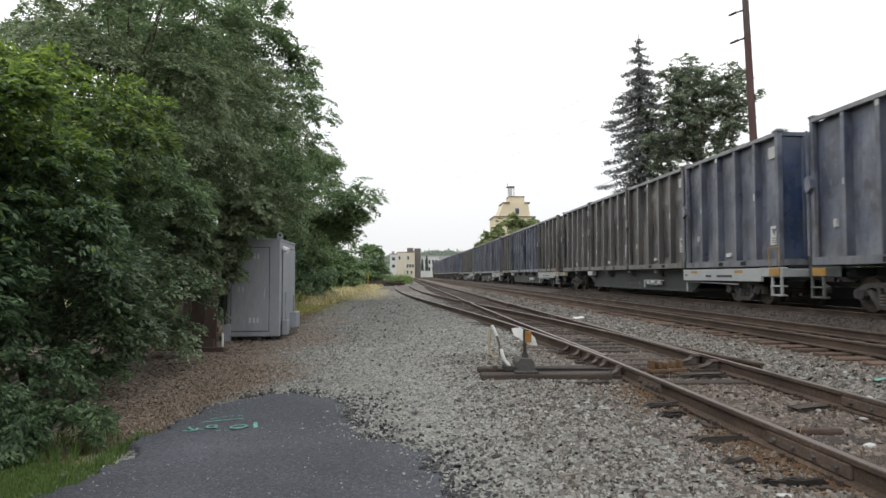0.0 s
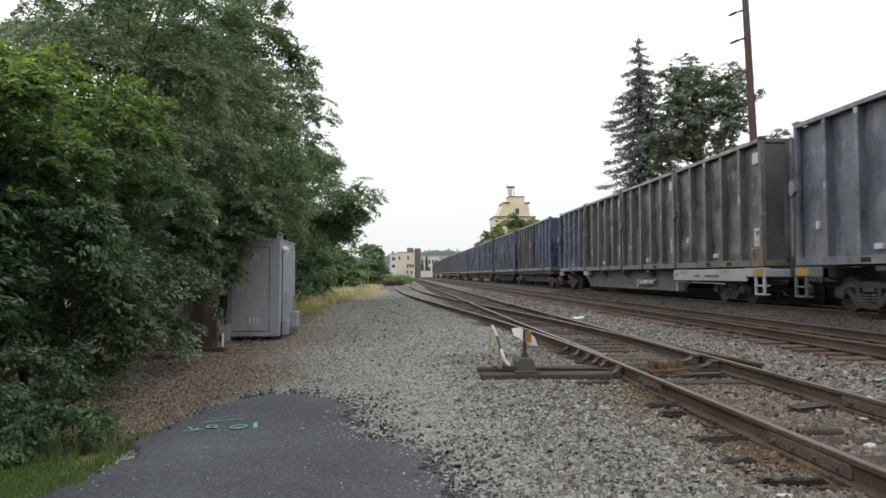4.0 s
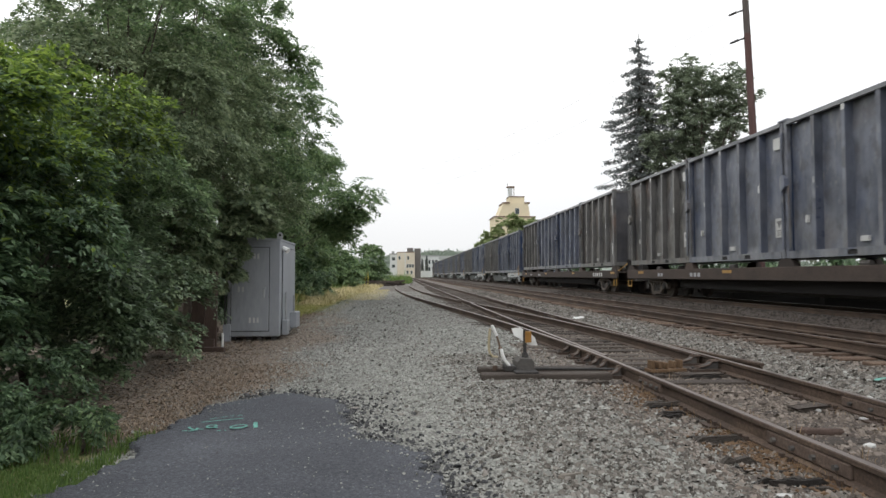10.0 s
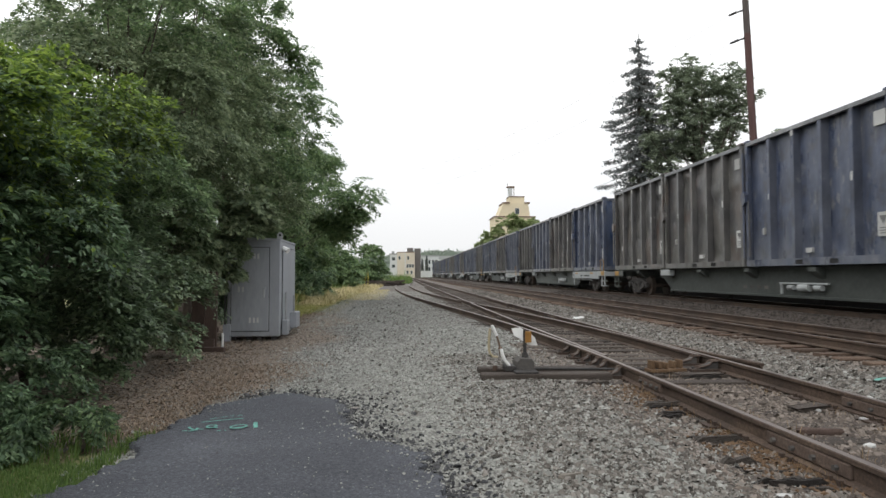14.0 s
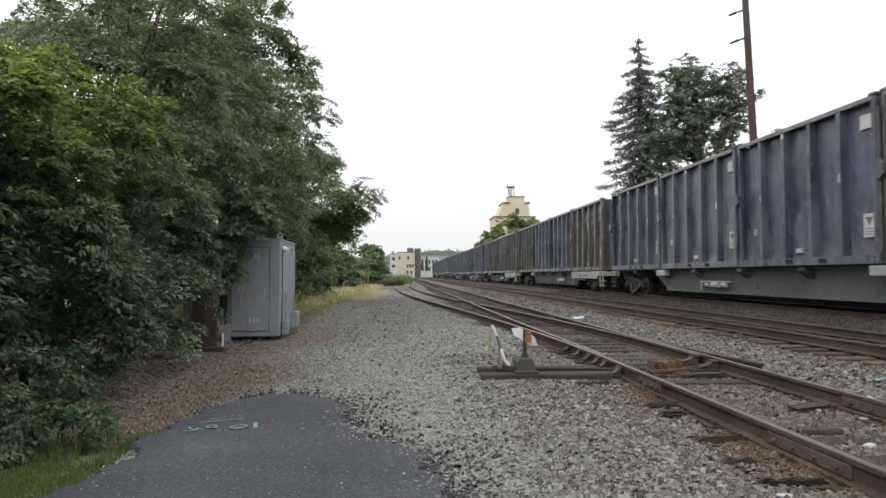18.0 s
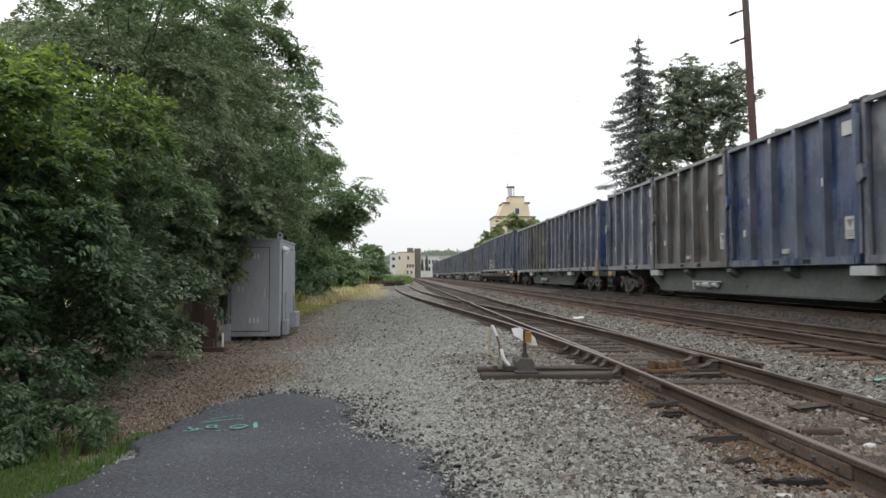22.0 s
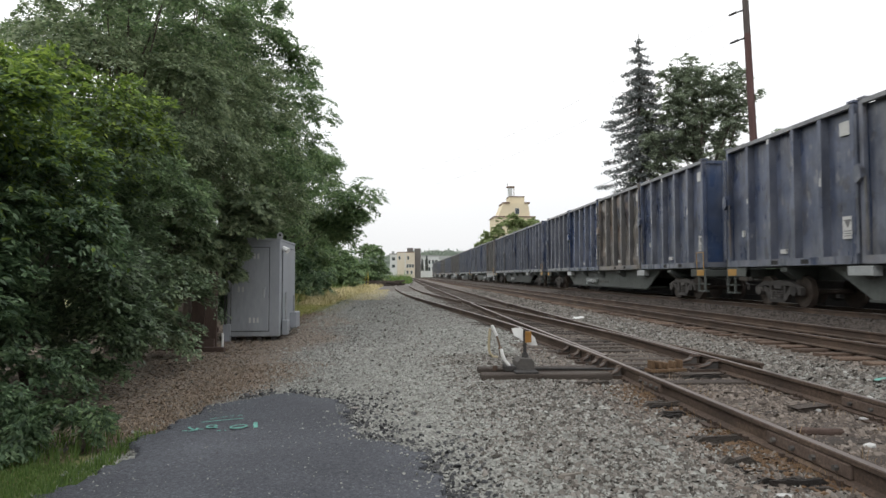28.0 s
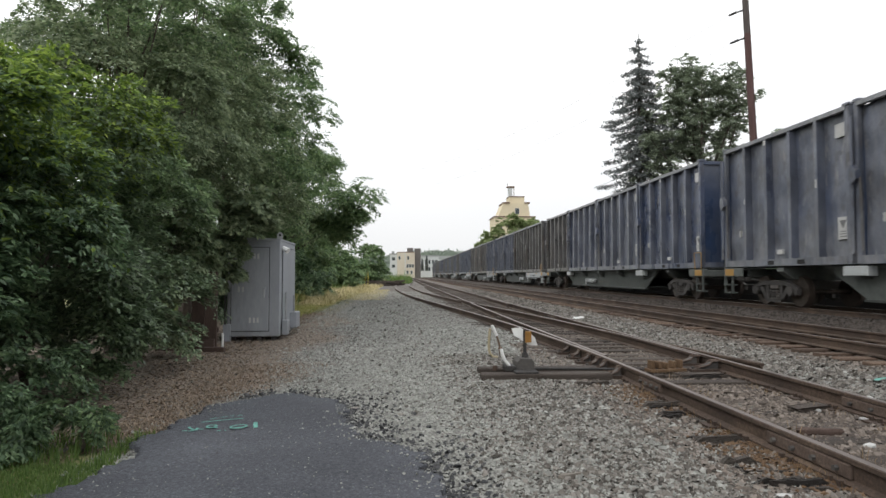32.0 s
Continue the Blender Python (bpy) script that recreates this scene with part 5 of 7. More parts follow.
def tree(name, label, category, base, top_z, blobs, clumps, per, clump, leaf, mats, seed, trunk=0.12, forks=14, droop=0.3, shell=0.5, group="", up=0.25, hang=0.7):
    """A tree or shrub: trunk with limbs, and a crown of leaf sprays in uneven masses. blobs: centre and radii, taken from the base."""
    rng = np.random.default_rng(seed)
    t = thing(name, label, category, group, at=pose(*base))
    total = sum(r[0] * r[1] + r[1] * r[2] + r[0] * r[2] for _, r in blobs)
    got = []
    for c, r in blobs:
        share = (r[0] * r[1] + r[1] * r[2] + r[0] * r[2]) / total
        got.append(clump_points(rng, c, r, max(4, int(clumps * share)), per, clump, shell, 0.0, 0.3, hang))
    p, o, cc, e = (np.concatenate([g[k] for g in got]) for k in range(4))
    bm = bmesh.new()
    limbs(bm, rng, (0, 0, -0.05), (float(p[:, 0].mean()) * 0.5, float(p[:, 1].mean()) * 0.5, top_z * 0.8), trunk, forks, top_z * 0.3, cc)
    part("trunk", bm, M["bark"], t)
    if len(mats) == 1:
        leaf_cloud("crown", p, o, *leaf, mats[0], t, rng, droop, up, e)
    else:
        # the top fifth takes the second material; on near shrubs a painted highlight
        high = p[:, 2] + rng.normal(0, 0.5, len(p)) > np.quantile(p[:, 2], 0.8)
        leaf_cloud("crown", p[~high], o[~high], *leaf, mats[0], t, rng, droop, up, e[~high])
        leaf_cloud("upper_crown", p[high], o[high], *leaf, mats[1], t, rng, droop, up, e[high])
    return t


# the thicket beside the path, from the path's end to the cabinet
SHRUB = ("dense dark green leafy shrub beside the path", "shrub")
SHRUB_LEAF = M["leaf_shrub"]
NEAR, CREST_LIT, MID, OLIVE = M["leaf_near"], M["leaf_bright"], M["leaf_mid"], M["leaf_olive"]
tree("shrub", *SHRUB, (-3.6, 5.2, 0), 3.4, [((-0.2, 0.1, 0.85), (1.15, 1.2, 1.2)), ((-0.05, 0.1, 1.95), (1.25, 1.25, 0.9)), ((0.05, 0.1, 2.3), (0.85, 0.95, 0.5))], 980, 88, 0.26, (0.064, 0.031), (NEAR, CREST_LIT), 31, 0.06, 12, 0.3,
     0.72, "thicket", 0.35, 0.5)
tree("shrub", *SHRUB, (-3.8, 6.9, 0), 3.6, [((0.0, 0, 1.0), (1.05, 1.25, 1.2)), ((0.0, 0.2, 2.5), (1.2, 1.25, 1.15))], 780, 86, 0.27, (0.066, 0.032), (SHRUB_LEAF, CREST_LIT), 32, 0.06, 12, 0.3,
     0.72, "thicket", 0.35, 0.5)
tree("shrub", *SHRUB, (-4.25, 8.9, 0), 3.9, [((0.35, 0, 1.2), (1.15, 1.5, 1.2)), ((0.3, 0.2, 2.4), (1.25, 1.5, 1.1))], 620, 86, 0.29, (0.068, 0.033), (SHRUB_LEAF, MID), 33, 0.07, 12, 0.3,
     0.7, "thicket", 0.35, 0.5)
tree("shrub", *SHRUB, (-4.6, 4.4, 0), 3.8, [((-0.2, 0, 1.1), (1.4, 1.5, 1.2)), ((-0.1, 0.3, 2.0), (1.2, 1.2, 0.8))], 330, 80, 0.31, (0.07, 0.034), (NEAR, CREST_LIT), 34, 0.07, 10, 0.3,
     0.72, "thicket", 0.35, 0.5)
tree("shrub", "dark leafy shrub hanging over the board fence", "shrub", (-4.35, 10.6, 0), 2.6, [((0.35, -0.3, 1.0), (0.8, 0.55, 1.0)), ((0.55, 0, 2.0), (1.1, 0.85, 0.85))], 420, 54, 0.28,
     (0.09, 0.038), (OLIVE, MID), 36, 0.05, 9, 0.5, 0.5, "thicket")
tree("shrub", "dark leafy branch hanging beside the cabinet", "shrub", (-4.0, 12.1, 0), 2.4, [((0.58, 0.0, 1.7), (0.62, 0.4, 0.95)), ((0.85, 0.1, 2.3), (0.9, 0.55, 0.55))], 380, 48, 0.22,
     (0.10, 0.05), (OLIVE,), 37, 0.04, 9, 0.5, 0.4, "thicket")
tree("shrub", "dark shrub behind the signal cabinet", "shrub", (-4.2, 14.4, 0), 2.4, [((0.1, 0, 1.2), (1.0, 0.7, 1.2)), ((0.4, -1.0, 0.7), (0.45, 0.4, 0.75))], 340, 50, 0.26, (0.10, 0.05), (NEAR,), 38, 0.05, 8, 0.4, 0.3, "thicket")
tree("shrub", *SHRUB, (-5.5, 6.2, 0), 3.0, [((0, 0, 1.5), (1.3, 2.6, 1.6)), ((0.2, -0.6, 0.7), (1.2, 2.4, 0.8))], 520, 50, 0.38, (0.11, 0.05), (NEAR,), 39, 0.06, 8, 0.4, 0.4, "thicket")
tree("shrub", "low green shrub with trailing shoots at the path's edge", "shrub", (-2.36, 4.95, 0), 0.45, [((0, 0, 0.2), (0.26, 0.3, 0.22))], 80, 46, 0.10,
     (0.046, 0.019), (NEAR, MID), 35, 0.02, 6, 0.4, 0.3, "thicket")
tree("shrub", *SHRUB, (-5.2, 8.2, 0), 2.2, [((0, 0, 0.9), (1.1, 1.8, 1.1))], 300, 48, 0.32, (0.10, 0.05), (NEAR,), 56, 0.03, 6, 0.4, 0.3, "thicket")
tree("shrub", *SHRUB, (-2.95, 4.72, 0), 0.5, [((0, 0, 0.2), (0.55, 0.28, 0.26))], 150, 56, 0.13, (0.046, 0.022), (NEAR,), 57, 0.02, 6, 0.4, 0.5, "thicket", 0.2, 0.85)
# unseen shrub and tree, added out of view to shade the near foliage
tree("shrub", *SHRUB, (-4.6, 2.0, 0), 4.2, [((0, 0, 1.6), (1.3, 1.5, 1.7)), ((0.1, 0, 3.2), (1.2, 1.4, 1.0))], 180, 60, 0.4, (0.1, 0.05), (NEAR,), 58, 0.07, 8, 0.4, 0.5, "thicket")
tree("tree", "unseen green tree behind the camera, added to block sky light", "tree", (-5.4, -1.4, 0), 6.5, [((0.3, 0, 4.2), (2.2, 2.4, 2.2)), ((0, 0, 2.2), (1.8, 2.0, 1.6))], 260, 50, 0.55, (0.15, 0.085), (M["leaf_mid"],), 59, 0.14, 10, 0.4,
     0.5, "trackside trees")
tree("shrub", "dark shrub between the fence and the trees", "shrub", (-4.5, 12.7, 0), 2.9, [((0, 0, 1.7), (0.75, 0.5, 1.2))], 190, 50, 0.26, (0.10, 0.05), (OLIVE,), 60, 0.05, 8, 0.4, 0.4, "thicket")
for x, y, h, seed in ((-5.0, 19.5, 2.2, 91), (-5.4, 24.0, 2.6, 92), (-5.6, 29.0, 2.8, 93), (-5.6, 34.5, 3.0, 94), (-6.2, 40.0, 3.2, 95), (-6.6, 46.5, 3.2, 96)):
    tree("shrub", "dark undergrowth below the trackside trees", "shrub", (x, y, 0), h, [((0, 0, h * 0.48), (1.5, 2.6, h * 0.55))], 180, 40, 0.46, (0.16, 0.09), (M["leaf_near"],), seed, 0.05, 6, 0.3, 0.5, "undergrowth")
TREE = ("full green deciduous tree in the trackside row", "tree")
ROW = "trackside trees"
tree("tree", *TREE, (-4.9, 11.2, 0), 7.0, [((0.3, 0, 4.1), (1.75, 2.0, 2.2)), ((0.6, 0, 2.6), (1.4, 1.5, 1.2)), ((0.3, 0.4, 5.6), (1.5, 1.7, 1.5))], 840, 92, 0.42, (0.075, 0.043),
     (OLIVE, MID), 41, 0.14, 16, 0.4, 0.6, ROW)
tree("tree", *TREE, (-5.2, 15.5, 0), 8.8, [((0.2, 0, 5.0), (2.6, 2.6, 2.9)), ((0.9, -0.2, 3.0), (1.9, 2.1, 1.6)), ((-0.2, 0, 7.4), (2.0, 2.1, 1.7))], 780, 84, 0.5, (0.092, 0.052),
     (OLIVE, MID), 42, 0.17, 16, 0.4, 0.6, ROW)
tree("tree", *TREE, (-6.0, 20.5, 0), 9.6, [((1.35, 0, 5.5), (2.65, 2.8, 2.7)), ((0.9, 0, 3.2), (2.0, 2.2, 1.6)), ((0.95, 0, 7.8), (2.0, 2.1, 1.9)), ((0.5, 0, 9.3), (1.9, 1.8, 1.1))], 1180, 84, 0.50, (0.097, 0.054),
     (MID,), 43, 0.18, 16, 0.4, 0.54, ROW)
tree("tree", *TREE, (-6.6, 26.0, 0), 8.8, [((1.5, 0, 5.1), (2.5, 2.9, 2.6)), ((0.4, 0, 2.4), (2.0, 2.4, 1.7)), ((1.4, 0, 6.5), (1.9, 2.1, 1.4)), ((1.0, 0, 8.2), (1.3, 1.5, 1.2))], 800, 80, 0.56, (0.114, 0.066),
     (MID,), 44, 0.17, 16, 0.4, 0.6, ROW)
tree("tree", *TREE, (-7.2, 31.5, 0), 7.0, [((3.0, 0, 4.5), (2.7, 2.8, 2.2)), ((4.2, 0, 4.6), (1.8, 1.8, 1.2)), ((4.9, 0, 3.6), (1.5, 1.6, 1.0)), ((0.2, 0.5, 2.2), (2.0, 2.5, 1.6))], 820, 54, 0.56, (0.14, 0.085),
     (MID,), 45, 0.15, 16, 0.3, 0.45, ROW)
tree("tree", *TREE, (-7.6, 36.5, 0), 6.0, [((0.6, 0, 3.2), (2.3, 2.6, 2.4)), ((2.0, 0, 3.4), (1.9, 2.0, 1.3))], 300, 46, 0.65, (0.18, 0.11), (MID,), 50, 0.14, 12, 0.3, 0.5, ROW)
tree("tree", *TREE, (-6.4, 40.0, 0), 6.6, [((-0.6, 0, 3.4), (2.4, 3.4, 2.9))], 360, 42, 0.75, (0.21, 0.13), (MID,), 46, 0.16, 12, 0.3, 0.5, ROW)
tree("tree", "thin-crowned tree with sky showing through", "tree", (-8.0, 9.5, 0), 6.8, [((0, 0, 2.6), (2.0, 2.4, 2.0))], 150, 34, 0.42, (0.11, 0.055), (MID,), 47,
     0.14, 12, 0.3, 0.5, ROW)
tree("tree", *TREE, (-9.4, 16.5, 0), 7.0, [((0, 0, 3.9), (3.0, 3.2, 3.0))], 340, 42, 0.6, (0.16, 0.09), (MID,), 48, 0.18, 12, 0.3, 0.5, ROW)
tree("tree", "thin-crowned tree with sky showing through its twigs", "tree", (-9.2, 17.5, 0), 9.6, [((0.2, 0, 7.6), (2.6, 2.2, 2.2))], 70, 30, 0.40, (0.10, 0.05), (OLIVE,), 55, 0.13, 26, 0.3,
     0.2, ROW)
tree("tree", *TREE, (-8.6, 23.0, 0), 11.4, [((0, 0, 5.5), (3.2, 3.4, 4.2)), ((0.6, 0, 9.4), (2.2, 2.2, 1.9))], 420, 40, 0.7, (0.19, 0.11), (MID,), 49, 0.2, 12, 0.3, 0.5, ROW)
for x, y, r, h, seed in ((-7.0, 66, 3.4, 4.9, 51), (-4.3, 80, 3.2, 5.0, 52), (-10, 62, 4.0, 6.5, 53), (-9, 52, 3.4, 5.6, 54), (-6.4, 57, 2.6, 4.8, 97)):
    tree("shrub", "rounded green shrub beside the far siding", "shrub", (x, y, 0), h, [((0, 0, h * 0.5), (r, r, h * 0.5)), ((r * 0.3, 0, h * 0.3), (r * 0.9, r * 0.9, h * 0.3))],
         320, 34, 0.72, (0.30, 0.20), (M["leaf_mid"],), seed, 0.1, 8, 0.2, 0.5, "far shrubs")
# beyond the main line
def two_domed_crown(count, seed):
    rng = random.Random(seed)
    blobs = []
    while len(blobs) < count:
        x, z = rng.uniform(-4.3, 3.4), 7.0 + 12.2 * rng.random() ** 0.75
        top = max(18.6 - 0.8 * (x + 1.4) ** 2, 17.9 - 0.9 * (x - 2.1) ** 2, 16.6 - 0.12 * x * x)
        r = rng.uniform(0.7, 1.15)
        if z + r * 0.6 < top:
            blobs.append(((x, rng.uniform(-1.6, 1.6), z), (r, r, r * 0.85)))
    return blobs


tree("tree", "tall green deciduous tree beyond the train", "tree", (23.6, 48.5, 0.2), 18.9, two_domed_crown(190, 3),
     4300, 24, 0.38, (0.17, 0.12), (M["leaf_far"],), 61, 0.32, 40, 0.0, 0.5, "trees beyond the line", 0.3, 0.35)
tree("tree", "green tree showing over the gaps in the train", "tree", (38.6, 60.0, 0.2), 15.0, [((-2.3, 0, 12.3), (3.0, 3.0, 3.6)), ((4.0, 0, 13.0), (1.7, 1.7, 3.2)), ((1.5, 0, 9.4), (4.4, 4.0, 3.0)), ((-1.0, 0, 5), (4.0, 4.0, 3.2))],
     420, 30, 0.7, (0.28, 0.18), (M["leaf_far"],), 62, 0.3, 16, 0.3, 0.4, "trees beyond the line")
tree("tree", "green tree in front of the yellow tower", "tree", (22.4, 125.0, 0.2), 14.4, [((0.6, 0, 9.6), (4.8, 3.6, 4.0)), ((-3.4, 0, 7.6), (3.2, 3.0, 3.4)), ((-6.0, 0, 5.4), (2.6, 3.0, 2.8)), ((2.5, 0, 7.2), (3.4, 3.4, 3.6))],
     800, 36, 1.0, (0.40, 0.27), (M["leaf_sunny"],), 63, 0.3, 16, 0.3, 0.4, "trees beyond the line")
for x, y, h, seed in ((25, 34, 3.0, 64), (25, 25, 3.2, 65), (25, 16, 3.0, 66), (19.5, 70, 5.0, 67), (20, 95, 6.0, 68), (24, 44, 3.2, 69), (25, 7, 3.0, 70), (23, 54, 3.2, 72),
                         (25, -3, 3.0, 73)):
    tree("shrub", "green scrub on the far side of the line", "shrub", (x, y, 0.2), h, [((0, 0, h * 0.5), (1.8, 5.2, h * 0.55))], 90, 30, 0.7, (0.32, 0.19),
         (M["leaf_near"],), seed, 0.08, 6, 0.3, 0.4, "far scrub")


def spruce(base, height, radius, seed):
    """A tall spruce: drooping tiers of needle sprays with gaps."""
    rng = np.random.default_rng(seed)
    t = thing("spruce_tree", "tall dark spruce with drooping tiered branches", "tree", "trees beyond the line", at=pose(*base))
    bm = bmesh.new()
    rod(bm, (0, 0, -0.1), (0, 0, height * 0.55), 0.28, 0.15)
    rod(bm, (0, 0, height * 0.55), (0, 0, height), 0.15, 0.02)
    pts, outs = [], []
    z = height * 0.16
    while z < height - 0.3:
        k = 1 - (z / height)
        reach = radius * min(1.0, (k / 0.30)) ** 1.0 + 0.6 * k
        for a in np.linspace(0, 2 * math.pi, 7, endpoint=False) + rng.uniform(0, 6.28):
            ln = reach * rng.uniform(0.5, 1.15) + 0.12
            d = np.array([math.cos(a), math.sin(a), 0])
            zz = z + rng.uniform(-0.34, 0.34)
            m = max(3, int(ln * 7))
            s = np.linspace(0.12, 1, m)
            line = d[None] * (s * ln)[:, None]
            line[:, 2] = zz - 0.58 * ln * s + 0.24 * ln * s ** 3
            if ln > 0.7:
                rod(bm, (0, 0, zz), tuple(line[-1]), 0.035, 0.008, 5)
            for q in line:
                c = max(3, int(17 * min(1.0, ln / 1.1)))
                off = rng.normal(0, 1, (c, 3)) * np.array([0.16, 0.16, 0.045]) * min(1.0, 0.3 + 0.5 * ln)
                off[:, 2] -= np.abs(rng.normal(0, 0.13, c)) * min(1.0, 0.3 + 0.6 * ln)
                pts.append(q + off)
                outs.append(np.tile(d * 0.5 + [0, 0, 0.2], (c, 1)))
        z += rng.uniform(0.8, 1.2) * (0.66 + 0.34 * k)
    part("trunk", bm, M["bark"], t)
    p, o = np.concatenate(pts), np.concatenate(outs)
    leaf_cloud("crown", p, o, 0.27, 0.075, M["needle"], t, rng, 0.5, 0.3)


spruce((19.1, 50.0, 0.2), 20.7, 2.55, 71)


# ---- dark boards added beyond the main line, in place of the shade under the train ----
def build_shade_backing():
    wall = thing("retaining_wall", "low dark board backing added beyond the train to stand in for shade", "wall")
    boards = []
    for k in range(3):
        bm = bmesh.new()
        box(bm, 0, 0.12, -2.98, 2.98, 0, 0.4, 0.012)
        bmesh.ops.recalc_face_normals(bm, faces=bm.faces)
        me = bpy.data.meshes.new("board")
        bm.to_mesh(me)
        bm.free()
        me.materials.append(M["backing_dark"])
        boards.append(me)
    bm = bmesh.new()
    box(bm, -0.1, 0.1, -0.1, 0.1, 0, 1.35, 0.012)
    bmesh.ops.recalc_face_normals(bm, faces=bm.faces)
    post = bpy.data.meshes.new("post")
    bm.to_mesh(post)
    bm.free()
    post.materials.append(M["backing_dark"])
    rng = random.Random(9)
    for i in range(22):
        y = -24 + i * 6.0
        ob = new("post", post)
        ob.parent, ob.matrix_local = wall, pose(14.25, y - 3, 0.1)
        for k in range(3):
            ob = new("board", boards[k])
            ob.parent, ob.matrix_local = wall, pose(14.36 + rng.uniform(-0.015, 0.015), y, 0.1 + 0.405 * k)


# near-black, so that the added boards read as shade below the cars
M["backing_dark"] = material("dark_backing_boards", [(0.016, 0.0145, 0.014), (0.034, 0.031, 0.029), (0.066, 0.058, 0.053)], 0.9, 2, 25, 0.4, stretch=(1, 0.4, 5), rand="object", spread=0.4)
build_shade_backing()


# ---- utility pole and wires ----
def build_pole():
    p = thing("utility_pole", "tall red-brown wooden utility pole with wire brackets", "utility pole", at=pose(16.29, 28.0, 0.2, 0, -2.27, 0))
    bm = bmesh.new()
    rod(bm, (0, 0, -0.3), (0, 0, 12.2), 0.195, 0.15, 12)
    part("shaft", bm, M["pole"], p)
    bm = bmesh.new()
    rod(bm, (0, 0, 12.2), (0, 0, 18.2), 0.149, 0.125, 12)
    part("upper_shaft", bm, M["pole_top"], p, "bare grey weathered upper pole")
    for z in (12.0, 13.3):
        bm = bmesh.new()
        rod(bm, (-0.12, 0, z), (-0.5, 0, z - 0.12), 0.045, 0.03)
        arm = part("bracket", bm, M["black_iron"], p)
        bm = bmesh.new()
        rod(bm, (-0.46, 0, z - 0.1), (-0.82, 0, z - 0.24), 0.06, 0.045)
        part("insulator", bm, M["black_iron"], arm)
    bm = bmesh.new()
    box(bm, 0.12, 0.3, -0.1, 0.1, 5.6, 6.1, 0.02)
    part("junction_box", bm, M["galv"], p)


build_pole()


def wire(a, b, sag, r=0.014):
    w = thing("overhead_wire", "thin overhead wire between poles", "wire", "overhead wires")
    bm = bmesh.new()
    a, b = Vector(a), Vector(b)
    tube(bm, [a.lerp(b, i / 14) - Vector((0, 0, sag * 4 * (i / 14) * (1 - i / 14))) for i in range(15)], r)
    part("strand", bm, M["wire"], w)


wire((15.12, 28.0, 13.3), (-6, 150, 26), 3.0, 0.007)
wire((15.17, 28.0, 12.0), (-6, 150, 22), 3.0, 0.007)


# ---- the far end: buildings and the hill ----
def wall_box(parent, name, x0, x1, y0, y1, z0, z1, mat, bevel=0.0, label=""):
    return box_part(name, (x0, x1, y0, y1, z0, z1), mat, parent, label, bevel)


def far_window(parent, x, y, z, w, h):
    win = box_part("window", (x - w / 2 - 0.12, x + w / 2 + 0.12, y - 0.06, y + 0.02, z - 0.12, z + h + 0.12), M["far_white"], parent)
    box_part("pane", (x - w / 2, x + w / 2, y - 0.09, y - 0.065, z, z + h), M["window"], win, "dark window pane")


def build_cream_building():
    y = 320.0
    b = thing("apartment_building", "three-storey cream building with a dark stair tower", "building")
    wall_box(b, "wall", -6.2, -2.6, y, y + 14, 0, 11.6, M["far_white"])
    wall_box(b, "wing_wall", -2.6, 6.2, y - 1.5, y + 14, 0, 12.4, M["cream"])
    wall_box(b, "parapet", -6.35, -2.65, y - 0.15, y + 14.1, 11.6, 12.0, M["dark_wall"])
    wall_box(b, "wing_parapet", -2.7, 6.3, y - 1.6, y + 14.1, 12.4, 12.8, M["brown_trim"])
    wall_box(b, "stair_tower", 6.2, 9.2, y + 0.5, y + 8, 0, 14.6, M["dark_wall"])
    wall_box(b, "roof_house", 2.4, 5.6, y + 1.5, y + 6, 12.4, 14.9, M["dark_wall"])
    wall_box(b, "roof_unit", -5.4, -4.0, y + 3, y + 5, 12.0, 13.3, M["roof_grey"])
    for x, z in ((-4.4, 8.6), (-4.4, 5.0)):
        far_window(b, x, y, z, 1.5, 1.5)
    for x, z in ((-1.4, 9.0), (2.9, 9.0), (2.6, 5.0), (3.9, 5.0), (5.2, 5.0), (2.6, 1.8), (4.6, 1.8)):
        far_window(b, x, y - 1.5, z, 0.9, 1.6)
    wall_box(b, "pilaster", 1.2, 1.6, y - 1.7, y - 1.5, 0, 12.3, M["far_white"])


build_cream_building()


